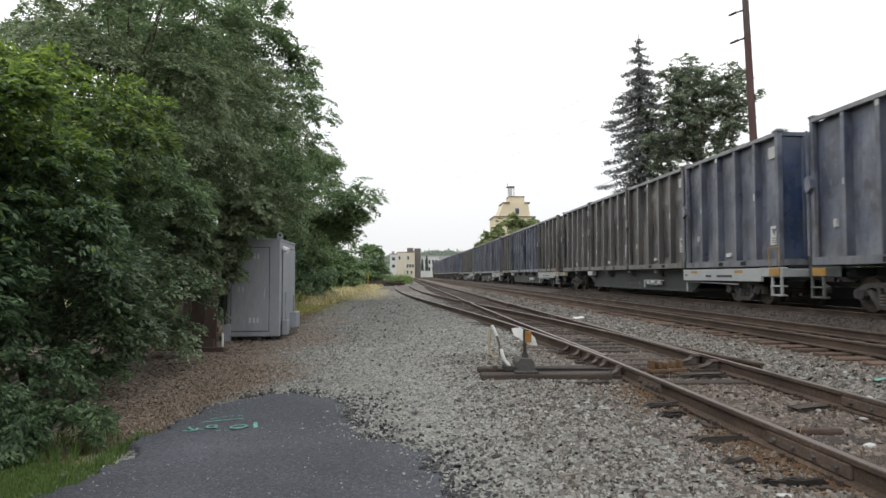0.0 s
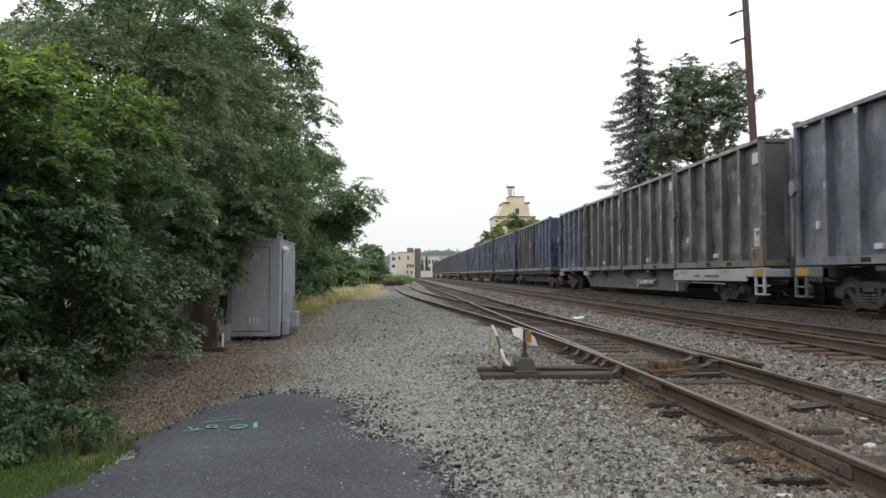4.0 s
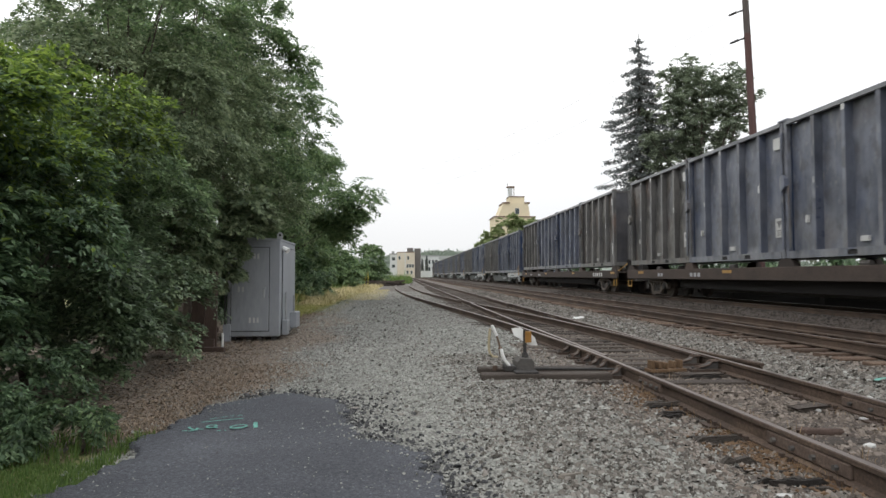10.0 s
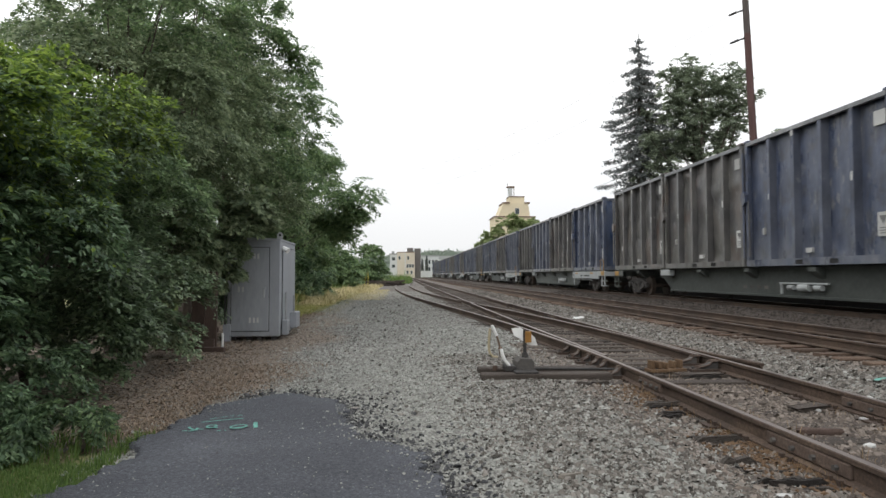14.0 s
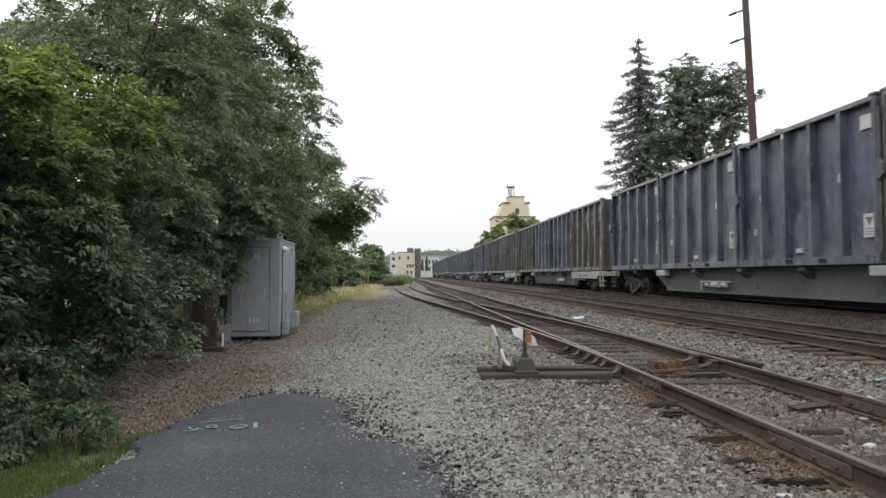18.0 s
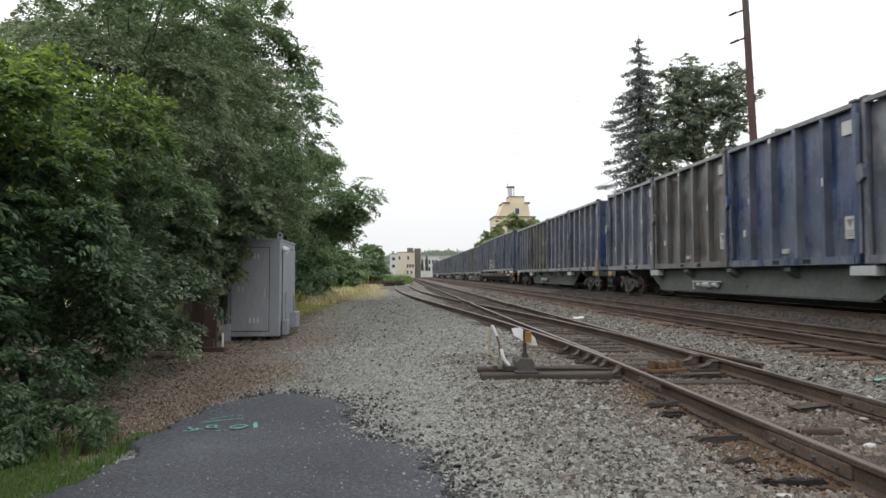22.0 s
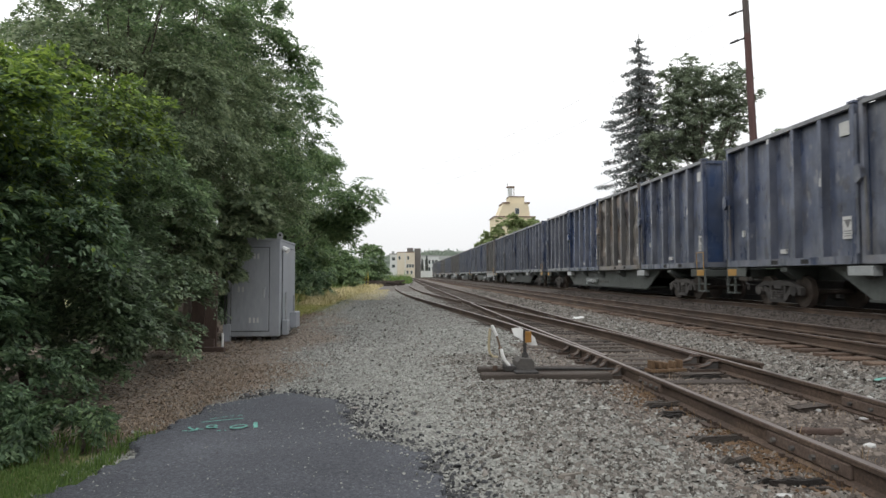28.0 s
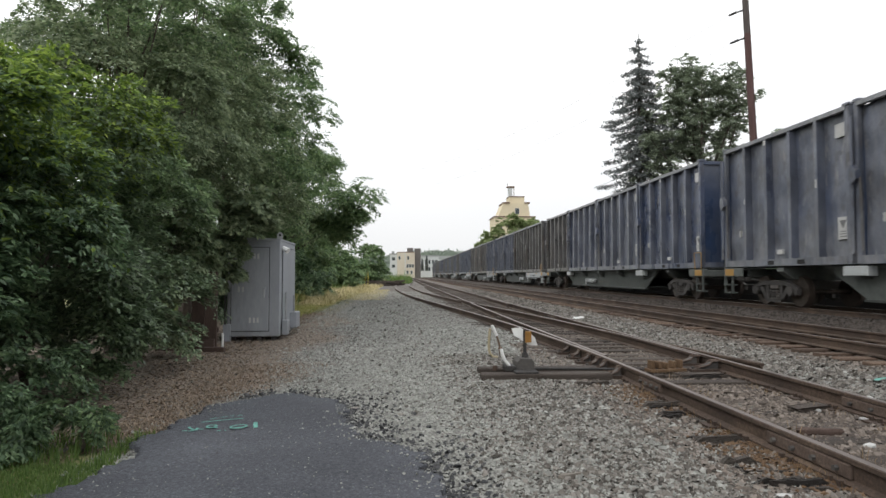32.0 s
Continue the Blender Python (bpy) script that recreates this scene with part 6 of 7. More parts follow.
def build_white_building():
    y = 420.0
    b = thing("office_building", "long white two-storey building with dark windows", "building")
    wall_box(b, "wall", 9.0, 24.0, y, y + 12, 0, 13.4, M["far_white"])
    wall_box(b, "roof", 8.6, 24.4, y - 0.4, y + 12.4, 13.4, 14.2, M["roof_grey"])
    for i in range(6):
        for z in (4.0, 8.6):
            far_window(b, 10.8 + i * 2.35, y, z, 1.2, 2.6)
    yard = thing("garden_wall", "low white wall at the end of the tracks", "wall")
    wall_box(yard, "wall", 8.0, 17.0, 352, 352.6, 0, 3.6, M["far_white"])
    s = thing("warehouse", "long pale low warehouse on the rise", "building")
    wall_box(s, "wall", 23.0, 66.0, 560, 590, 0, 15.0, M["far_white"])
    wall_box(s, "roof", 22.0, 67.0, 559, 591, 15.0, 18.0, M["roof_grey"])
    for x, h, seed in ((12.5, 11.5, 81), (15.5, 13.5, 82), (21.0, 10.5, 83)):
        rng = np.random.default_rng(seed)
        t = thing("cypress_tree", "slim dark conifer before the white building", "tree", "slim conifers", at=pose(x, 405, 0))
        bm = bmesh.new()
        rod(bm, (0, 0, 0), (0, 0, h * 0.8), 0.2, 0.05)
        part("trunk", bm, M["bark"], t)
        z = rng.uniform(0.05, 1, 900)
        a, r = rng.uniform(0, 6.28, 900), 1.7 * (1 - z) ** 0.7 * rng.uniform(0.4, 1, 900)
        p = np.stack([np.cos(a) * r, np.sin(a) * r, z * h], -1)
        leaf_cloud("crown", p, unit(p * [1, 1, 0.1]), 1.0, 0.5, M["needle"], t, rng)


build_white_building()


def build_tower():
    x, y = 44.8, 250.0
    b = thing("yellow_tower", "stepped yellow industrial tower with brown edges", "building")
    wall_box(b, "base", x - 8.4, x + 7.6, y, y + 14, 0, 24.4, M["yellow_wall"])
    bm = bmesh.new()
    prism(bm, [(x - 7.0, 24.4), (x + 6.0, 24.4), (x + 5.2, 29.9), (x - 4.6, 29.9)], 11, "y", y + 1)
    part("middle_stage", bm, M["yellow_wall"], b)
    wall_box(b, "top_stage", x - 2.2, x + 3.9, y + 2, y + 9, 29.9, 32.6, M["yellow_wall"])
    wall_box(b, "base_trim", x - 8.7, x + 7.9, y - 0.3, y + 14.3, 24.1, 24.6, M["brown_trim"])
    for x0, x1 in ((x - 4.9, x - 2.2), (x + 3.9, x + 5.9)):
        wall_box(b, "stage_trim", x0, x1, y + 0.7, y + 12, 29.7, 30.3, M["brown_trim"])
    wall_box(b, "top_trim", x - 2.3, x + 4.0, y + 1.9, y + 9.1, 32.4, 32.8, M["brown_trim"])
    wall_box(b, "vent_stack", x - 2.3, x - 0.8, y + 3, y + 5, 32.6, 36.4, M["far_white"])
    wall_box(b, "stack_cap", x - 2.9, x + 0.1, y + 2.8, y + 5.2, 36.4, 36.9, M["brown_trim"])
    rod_part("stack_leg", (x - 0.1, y + 3, 32.6), (x - 0.1, y + 3, 36.4), 0.16, M["brown_trim"], b)
    rod_part("mast", (x - 2.6, y + 4, 36.8), (x - 2.6, y + 4, 38.2), 0.1, M["brown_trim"], b)
    far_window(b, x + 0.8, y + 1.0, 25.6, 1.5, 2.2)
    for i in range(4):
        far_window(b, x - 6.2 + i * 4.0, y, 19.5, 1.4, 2.0)


build_tower()


def build_hill():
    """A low wooded ridge that closes the view."""
    rng = np.random.default_rng(5)
    xs = np.linspace(-900, 1500, 121)
    ys = np.linspace(900, 1500, 13)
    X, Y = np.meshgrid(xs, ys)
    prof = np.sin(np.clip((Y - 900) / 600, 0, 1) * math.pi) ** 0.8
    Z = prof * (26 + 9 * np.sin(X * 0.006 + 1) + 5 * np.sin(X * 0.021) + 2 * np.sin(X * 0.08)) - 0.5 + rng.normal(0, 0.8, X.shape) * prof
    idx = np.arange(X.size).reshape(X.shape)
    f = np.stack([idx[:-1, :-1], idx[:-1, 1:], idx[1:, 1:], idx[1:, :-1]], -1).reshape(-1, 4)
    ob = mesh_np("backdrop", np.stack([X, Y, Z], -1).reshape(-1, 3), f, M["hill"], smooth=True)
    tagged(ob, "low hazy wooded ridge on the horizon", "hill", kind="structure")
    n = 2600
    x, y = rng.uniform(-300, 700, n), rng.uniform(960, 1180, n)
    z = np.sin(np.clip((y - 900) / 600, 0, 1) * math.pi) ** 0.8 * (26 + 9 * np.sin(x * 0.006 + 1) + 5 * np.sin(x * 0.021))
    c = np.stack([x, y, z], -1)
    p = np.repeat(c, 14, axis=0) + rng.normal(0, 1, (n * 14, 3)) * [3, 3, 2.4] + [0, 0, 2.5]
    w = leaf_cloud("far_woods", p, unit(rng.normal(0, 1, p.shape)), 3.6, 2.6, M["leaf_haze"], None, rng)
    tagged(w, "hazy woods along the ridge", "woods", kind="stuff")


# the ridge and its woods carry the haze in their colours
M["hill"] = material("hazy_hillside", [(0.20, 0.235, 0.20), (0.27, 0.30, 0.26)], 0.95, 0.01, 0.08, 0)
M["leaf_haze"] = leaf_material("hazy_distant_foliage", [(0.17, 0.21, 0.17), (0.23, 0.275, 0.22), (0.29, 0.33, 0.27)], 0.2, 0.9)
build_hill()


def build_far_verge():
    rng = random.Random(12)
    for i in range(34):
        level, k = divmod(i, 12)
        x, y = -4.6 + 1.05 * (k % 4) + 0.25 * level + rng.uniform(-0.5, 0.5), 76 + 1.1 * (k // 4) + 0.3 * level + rng.uniform(-0.3, 0.3)
        pile = thing("old_tie", "discarded dark railway tie in a heap", "timber", "discarded ties", at=pose(x, y, 0.1 + 0.19 * level, 0, rng.uniform(-7, 7), rng.uniform(-48, 48)))
        bm = bmesh.new()
        box(bm, -1.3, 1.3, -0.12, 0.12, -0.12, 0.1, 0.02)
        part("timber", bm, M["pile"], pile)
    post = thing("marker_post", "slim yellow marker post in the weeds", "marker post", at=pose(-3.4, 64.0, 0))
    rod_part("post", (0, 0, 0), (0, 0, 1.6), 0.035, M["post_yellow"], post)
    post = thing("marker_post", "slim yellow marker post in the weeds", "marker post", at=pose(-3.9, 66.0, 0))
    rod_part("post", (0, 0, 0), (0.2, 0, 1.5), 0.035, M["post_yellow"], post)


build_far_verge()


# ---- the freight train ----
BOX_L, BOX_W, BOX_H = 5.99, 2.60, 3.84
DECK = 1.18            # container floor above the rail head
UNIT = 12.14           # metres of train to one unit of the list below
START = -0.682

LABEL = {"bright": "clean bright blue ribbed steel waste container",
         "blue": "blue ribbed steel waste container with a thin film of dust",
         "grey": "blue ribbed steel waste container grey with dust",
         "dark": "dark ribbed steel waste container under brown-grey dirt",
         "smeared": "blue ribbed steel waste container smeared with pale dried mud",
         "tan": "dented ribbed waste container caked in tan dust"}


def dented_wall(kind, seed):
    """The near side wall: a sheet with small dents and bulges, on a backing."""
    rng = np.random.default_rng(seed)
    amp = {"blue": 0.010, "bright": 0.008, "grey": 0.018, "smeared": 0.02, "dark": 0.036, "tan": 0.05}[kind]
    ny, nz = (53, 35) if kind in ("dark", "tan") else (33, 23)
    ys, zs = np.linspace(-BOX_L / 2 + 0.05, BOX_L / 2 - 0.05, ny), np.linspace(0.2, BOX_H - 0.08, nz)
    Y, Z = np.meshgrid(ys, zs)
    D = np.zeros_like(Y)
    for _ in range(34):
        y0, z0, s, q = rng.uniform(-3, 3), rng.uniform(0.3, BOX_H), rng.uniform(0.2, 0.5), rng.uniform(0.14, 0.4)
        D += rng.normal(0, amp) * np.exp(-((Y - y0) / s) ** 2 / 2 - ((Z - z0) / q) ** 2 / 2)
    for _ in range({"tan": 46, "dark": 16}.get(kind, 0)):
        y0, z0, s, q = rng.uniform(-3, 3), rng.uniform(0.9, BOX_H - 0.2), rng.uniform(0.10, 0.42), rng.uniform(0.05, 0.13)
        tilted = Z - z0 + rng.normal(0, 0.35) * (Y - y0)
        D += rng.normal(0, amp * 0.85) * np.exp(-((Y - y0) / s) ** 2 / 2 - (tilted / q) ** 2 / 2)
    edge = np.minimum(1, np.minimum(Z - 0.2, BOX_H - 0.08 - Z) / 0.2)
    X = -BOX_W / 2 + 0.19 - np.clip(D * edge, -0.09, 0.07)
    v = np.stack([X, Y, Z], -1).reshape(-1, 3)
    idx = np.arange(ny * nz).reshape(nz, ny)
    f = np.stack([idx[:-1, :-1], idx[1:, :-1], idx[1:, 1:], idx[:-1, 1:]], -1).reshape(-1, 4)
    return v, f


def rib(bm, y, x=-BOX_W / 2, z0=0.2, z1=BOX_H - 0.07, w=0.065, depth=0.21):
    """A deep upright on the near side; its cheeks take a darker material, as painted shade."""
    outline = [(x + depth, y - w - 0.05), (x, y - w), (x, y + w), (x + depth, y + w + 0.05)]
    prism(bm, outline, z1 - z0, "z", z0)
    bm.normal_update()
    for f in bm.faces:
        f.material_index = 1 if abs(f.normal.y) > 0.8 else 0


def make_container(kind, seed):
    """One waste container: its near side looks towards -x, its fixed end towards -y."""
    side = M["side_" + kind]
    end = M["end_blue"] if kind in ("blue", "grey", "bright", "smeared") else M["end_dark"]
    c = thing("waste_container", LABEL[kind], "container", "train containers")
    hl, hw, h = BOX_L / 2, BOX_W / 2, BOX_H
    v, f = dented_wall(kind, seed)
    mesh_np("side_wall", v, f, side, c, smooth=True)
    bm = bmesh.new()
    box(bm, hw - 0.07, hw, -hl + 0.06, hl - 0.06, 0.16, h)
    for i in range(1, 5):
        box(bm, hw, hw + 0.07, -hl + BOX_L * i / 5 - 0.1, -hl + BOX_L * i / 5 + 0.1, 0.16, h)
    part("far_side_wall", bm, side, c)
    box_part("floor", (-hw + 0.03, hw - 0.03, -hl + 0.02, hl - 0.04, 0.02, 0.2), side, c)
    bm = bmesh.new()
    box(bm, -hw + 0.1, hw - 0.1, -hl + 0.05, -hl + 0.1, 0.18, h - 0.1)
    part("end_wall", bm, end, c)
    for x in (-0.42, 0.45):
        bm = bmesh.new()
        prism(bm, [(x - 0.14, -hl + 0.055), (x - 0.1, -hl), (x + 0.1, -hl), (x + 0.14, -hl + 0.055)], h - 0.3, "z", 0.18)
        part("end_rib", bm, end, c)
    box_part("rear_door", (-hw + 0.1, hw - 0.1, hl - 0.1, hl - 0.05, 0.18, h - 0.06), end, c)
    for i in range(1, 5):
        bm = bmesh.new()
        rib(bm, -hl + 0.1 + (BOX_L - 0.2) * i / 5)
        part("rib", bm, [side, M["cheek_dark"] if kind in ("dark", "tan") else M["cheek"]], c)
    for x0, x1, y0, y1 in ((-hw, -hw + 0.15, -hl, -hl + 0.15), (hw - 0.15, hw, -hl, -hl + 0.15), (-hw, -hw + 0.13, hl - 0.13, hl), (hw - 0.13, hw, hl - 0.13, hl)):
        box_part("corner_post", (x0, x1, y0, y1, 0.0, h), side if x0 < 0 else end, c, bevel=0.012)
    bm = bmesh.new()
    prism(bm, [(-hw - 0.015, h - 0.1), (-hw + 0.1, h - 0.1), (-hw + 0.1, h + 0.005), (-hw + 0.04, h + 0.03), (-hw - 0.015, h + 0.005)], BOX_L - 0.2, "y", -hl + 0.1)
    part("top_rail", bm, M["rail_dust"], c)
    box_part("end_top_rail", (-hw + 0.15, hw - 0.15, -hl - 0.01, -hl + 0.1, h - 0.12, h), end, c, bevel=0.01)
    for y in (-hl + 0.1, hl - 0.08):
        box_part("corner_casting", (-hw - 0.02, -hw + 0.2, y - 0.13, y + 0.1, h + 0.004, h + 0.07), side, c, bevel=0.01)
    pockets = (-1.05, 0.35)
    spans = [(-hl + 0.15, pockets[0] - 0.17), (pockets[0] + 0.17, pockets[1] - 0.17), (pockets[1] + 0.17, hl - 0.13)]
    bm = bmesh.new()
    for a, b in spans:
        box(bm, -hw - 0.01, -hw + 0.1, a, b, 0.0, 0.2)
    for p in pockets:
        box(bm, -hw - 0.01, -hw + 0.1, p - 0.17, p + 0.17, 0.155, 0.2)
        box(bm, -hw - 0.01, -hw + 0.1, p - 0.17, p + 0.17, 0.0, 0.035)
    rail = part("bottom_rail", bm, side, c)
    # a dark plate just behind each opening, as painted shade
    for p in pockets:
        box_part("fork_pocket", (-hw + 0.006, -hw + 0.11, p - 0.18, p + 0.18, 0.03, 0.16), M["hole_shade"], rail, "dark plate painted as the shade in a fork pocket")
    # door gear at the rear corner
    bm = bmesh.new()
    rod(bm, (-hw - 0.05, hl + 0.03, 0.25), (-hw - 0.05, hl + 0.03, h - 0.3), 0.035, sides=6)
    gear = part("hinge_rod", bm, side, c)
    bm = bmesh.new()
    prism(bm, [(hl - 0.17, h * 0.52), (hl + 0.0, h * 0.49), (hl + 0.08, h * 0.52), (hl + 0.08, h * 0.585), (hl - 0.03, h * 0.61), (hl - 0.14, h * 0.58)], 0.14, "x", -hw - 0.11)
    part("hinge_block", bm, side, gear)
    rod_part("latch_bar", (-hw - 0.02, hl - 0.25, 0.3), (-hw - 0.02, hl - 0.2, h * 0.53), 0.022, M["side_dark"], c, sides=6)
    # what is stuck on it
    x = -hw + 0.125
    pl = box_part("placard", (x - 0.004, x + 0.02, -hl + 0.25, -hl + 0.62, 0.62, 1.17), M["white_dusty"], c, "dusty white warning placard")
    bm = bmesh.new()
    prism(bm, [(-hl + 0.31, 1.09), (-hl + 0.56, 1.09), (-hl + 0.435, 0.88)], 0.003, "x", x - 0.0085)
    for z in (0.80, 0.74, 0.68):
        prism(bm, [(-hl + 0.32, z), (-hl + 0.55, z), (-hl + 0.55, z + 0.022), (-hl + 0.32, z + 0.022)], 0.003, "x", x - 0.0085)
    part("emblem", bm, M["emblem"], pl, "grey warning emblem")
    box_part("number_plate", (x - 0.004, x + 0.06, -hl + 0.24, -hl + 0.66, h - 0.68, h - 0.34), M["white_dusty"], c, "dusty white plate with unreadable marks")
    for y, z, a, b, on in ((0.12, 0.34, 0.26, 0.13, x), (2.25, 0.95, 0.10, 0.2, x), (1.737, 1.95, 0.05, 0.16, -hw - 0.004), (-1.737, 2.0, 0.07, 0.22, -hw - 0.004),
                           (0.579, h - 0.26, 0.12, 0.14, -hw - 0.004)):
        box_part("sticker", (on, on + 0.08, y - a / 2, y + a / 2, z, z + b), M["white_dusty"], c)
    # the sheet over the load
    rng = np.random.default_rng(seed + 5)
    ys, xs = np.linspace(-hl + 0.08, hl - 0.08, 13), np.linspace(-hw + 0.08, hw - 0.08, 7)
    X, Y = np.meshgrid(xs, ys)
    Z = h - 0.03 + 0.05 * (1 - (X / hw) ** 2) + rng.uniform(-0.02, 0.03, X.shape)
    if seed % 3 == 0:
        Z = Z + (0.34 * np.exp(-((Y - 0.8) / 0.9) ** 2) + 0.26 * np.exp(-((Y + 1.7) / 0.6) ** 2)) * (1 - (X / hw) ** 2)
    idx = np.arange(X.size).reshape(X.shape)
    fs = np.stack([idx[:-1, :-1], idx[:-1, 1:], idx[1:, 1:], idx[1:, :-1]], -1).reshape(-1, 4)
    mesh_np("tarpaulin", np.stack([X, Y, Z], -1).reshape(-1, 3), fs, M["tarp"], c)
    return c


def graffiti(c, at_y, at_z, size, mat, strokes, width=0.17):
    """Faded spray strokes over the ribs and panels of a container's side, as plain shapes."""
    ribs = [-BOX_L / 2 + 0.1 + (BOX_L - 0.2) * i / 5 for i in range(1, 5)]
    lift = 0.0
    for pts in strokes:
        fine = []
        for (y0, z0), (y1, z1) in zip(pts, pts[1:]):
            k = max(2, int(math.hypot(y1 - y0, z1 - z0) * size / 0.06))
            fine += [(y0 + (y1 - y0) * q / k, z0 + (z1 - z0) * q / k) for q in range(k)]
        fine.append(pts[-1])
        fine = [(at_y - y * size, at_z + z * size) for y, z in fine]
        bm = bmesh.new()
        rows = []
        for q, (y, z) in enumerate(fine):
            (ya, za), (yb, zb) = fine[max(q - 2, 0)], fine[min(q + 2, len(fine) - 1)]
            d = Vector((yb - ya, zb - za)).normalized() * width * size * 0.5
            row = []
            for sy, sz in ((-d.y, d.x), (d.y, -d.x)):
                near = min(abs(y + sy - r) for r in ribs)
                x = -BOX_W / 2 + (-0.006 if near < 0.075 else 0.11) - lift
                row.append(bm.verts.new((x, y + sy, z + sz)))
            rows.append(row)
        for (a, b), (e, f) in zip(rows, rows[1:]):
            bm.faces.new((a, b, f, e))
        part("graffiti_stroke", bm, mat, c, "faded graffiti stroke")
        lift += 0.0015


# darker coats for the rib cheeks: their shade is put into the colour
M["cheek"] = dusty_paint("shaded_blue_rib_cheek", (0.028, 0.036, 0.064), (0.118, 0.125, 0.145), 0.5)
M["cheek_dark"] = dusty_paint("shaded_dark_rib_cheek", (0.028, 0.028, 0.032), (0.102, 0.097, 0.090), 0.55)


# -- running gear --
def wheel_mesh():
    bm = bmesh.new()
    for side in (-1, 1):
        x = side * 0.755
        rod(bm, (x - 0.065, 0, 0), (x + 0.065, 0, 0), 0.43, sides=24)
        rod(bm, (x - side * 0.09, 0, 0), (x - side * 0.06, 0, 0), 0.455, sides=24)
        rod(bm, (x + side * 0.06, 0, 0), (x + side * 0.12, 0, 0), 0.14, sides=10)
        for k in range(6):
            a = k * math.pi / 3
            box(bm, x + side * 0.066 - 0.01, x + side * 0.066 + 0.01, 0.28 * math.cos(a) - 0.03, 0.28 * math.cos(a) + 0.03, 0.28 * math.sin(a) - 0.03, 0.28 * math.sin(a) + 0.03)
    rod(bm, (-0.8, 0, 0), (0.8, 0, 0), 0.08, sides=8)
    return bm


def make_bogie(parent, y, mat):
    bogie = new("bogie")
    bogie.parent = parent
    bogie.location = (0, y, 0)
    for side in (-1, 1):
        bm = bmesh.new()
        x = side * 1.0 - 0.06
        prism(bm, [(-1.14, 0.36), (-1.14, 0.56), (-0.62, 0.74), (0.62, 0.74), (1.14, 0.56), (1.14, 0.36), (0.98, 0.36), (0.98, 0.5), (0.58, 0.62), (-0.58, 0.62), (-0.98, 0.5), (-0.98, 0.36)], 0.12, "x", x)
        for sg in (-1, 1):
            prism(bm, [(sg * 0.74, 0.54), (sg * 0.60, 0.59), (sg * 0.30, 0.24), (sg * 0.42, 0.18)], 0.1, "x", x + 0.01)
            prism(bm, [(sg * 0.40, 0.2), (sg * 0.30, 0.2), (sg * 0.30, 0.63), (sg * 0.40, 0.63)], 0.1, "x", x + 0.012)
        prism(bm, [(-0.42, 0.24), (-0.34, 0.13), (0.34, 0.13), (0.42, 0.24)], 0.13, "x", x - 0.006)
        part("side_frame", bm, (M["bogie"] if mat is M["dark_frame"] else M["bogie_rust"]) if side < 0 else mat, bogie)
        for k in (-0.22, 0.0, 0.22) if side < 0 else ():
            bm = bmesh.new()
            for j in range(4):
                rod(bm, (side * 1.02, k, 0.22 + j * 0.07), (side * 1.02, k, 0.26 + j * 0.07), 0.085, sides=8)
            part("spring", bm, M["dark_frame"], bogie)
        for k in (-0.86, 0.86) if side < 0 else ():
            bm = bmesh.new()
            rod(bm, (side * 0.95, k, 0.455), (side * 1.12, k, 0.455), 0.13, sides=10)
            part("axle_box", bm, M["bogie"], bogie)
    bm = bmesh.new()
    box(bm, -1.05, 1.05, -0.2, 0.2, 0.5, 0.76, 0.03)
    part("bolster", bm, mat, bogie)
    for k in (-0.86, 0.86):
        w = part("wheelset", wheel_mesh(), M["wheel"], bogie, "worn steel wheelset")
        w.location = (0, k, 0.455)
    return bogie


M["wheel"] = material("worn_wheel_steel", [(0.03, 0.024, 0.02), (0.075, 0.058, 0.048), (0.14, 0.11, 0.09)], 0.6, 3, 25, 0.1, 0.3)


def coupler(parent, y, sign, mat):
    bm = bmesh.new()
    box(bm, -0.09, 0.09, min(y, y + sign * 0.55), max(y, y + sign * 0.55), 0.72, 0.96, 0.02)
    box(bm, -0.16, 0.14, min(y + sign * 0.5, y + sign * 0.72), max(y + sign * 0.5, y + sign * 0.72), 0.7, 0.98, 0.03)
    part("coupler", bm, mat, parent)


def end_steps(parent, y, sign, dressed):
    """The corner platform of a grey car, with its reflector, step and grab iron."""
    a, b = sorted((y, y - sign * 1.15))
    bm = bmesh.new()
    box(bm, -1.28, 1.28, a, b, 0.86, 1.1, 0.02)
    box(bm, -1.29, -1.1, a, b, 0.86, 1.14, 0.02)
    plat = part("end_platform", bm, M["car_light"] if dressed else M["car_grey"], parent, "light grey end platform" if dressed else "")
    r0, r1 = sorted((y - sign * 0.1, y - sign * 0.62))
    box_part("reflector", (-1.305, -1.292, r0, r1, 0.9, 1.11), M["yellow"], plat, "amber reflector panel")
    bm = bmesh.new()
    s0, s1 = sorted((y - sign * 0.05, y - sign * 0.5))
    for yy in (s0, s1):
        box(bm, -1.3, -1.24, yy - 0.03, yy + 0.03, 0.32, 0.88)
    for z in (0.32, 0.58):
        box(bm, -1.33, -1.1, s0, s1, z, z + 0.045)
    part("sill_step", bm, M["car_light"] if dressed else M["car_grey"], plat)
    if sign > 0:
        return
    bm = bmesh.new()
    for p, q in (((-1.33, s0, 1.14), (-1.33, s0, 1.72)), ((-1.33, s0, 1.72), (-1.33, s1 + 0.1, 1.72)), ((-1.33, s1 + 0.1, 1.72), (-1.33, s1 + 0.05, 1.14))):
        rod(bm, p, q, 0.014, sides=6)
    part("grab_iron", bm, M["yellow"], plat, "yellow grab iron")


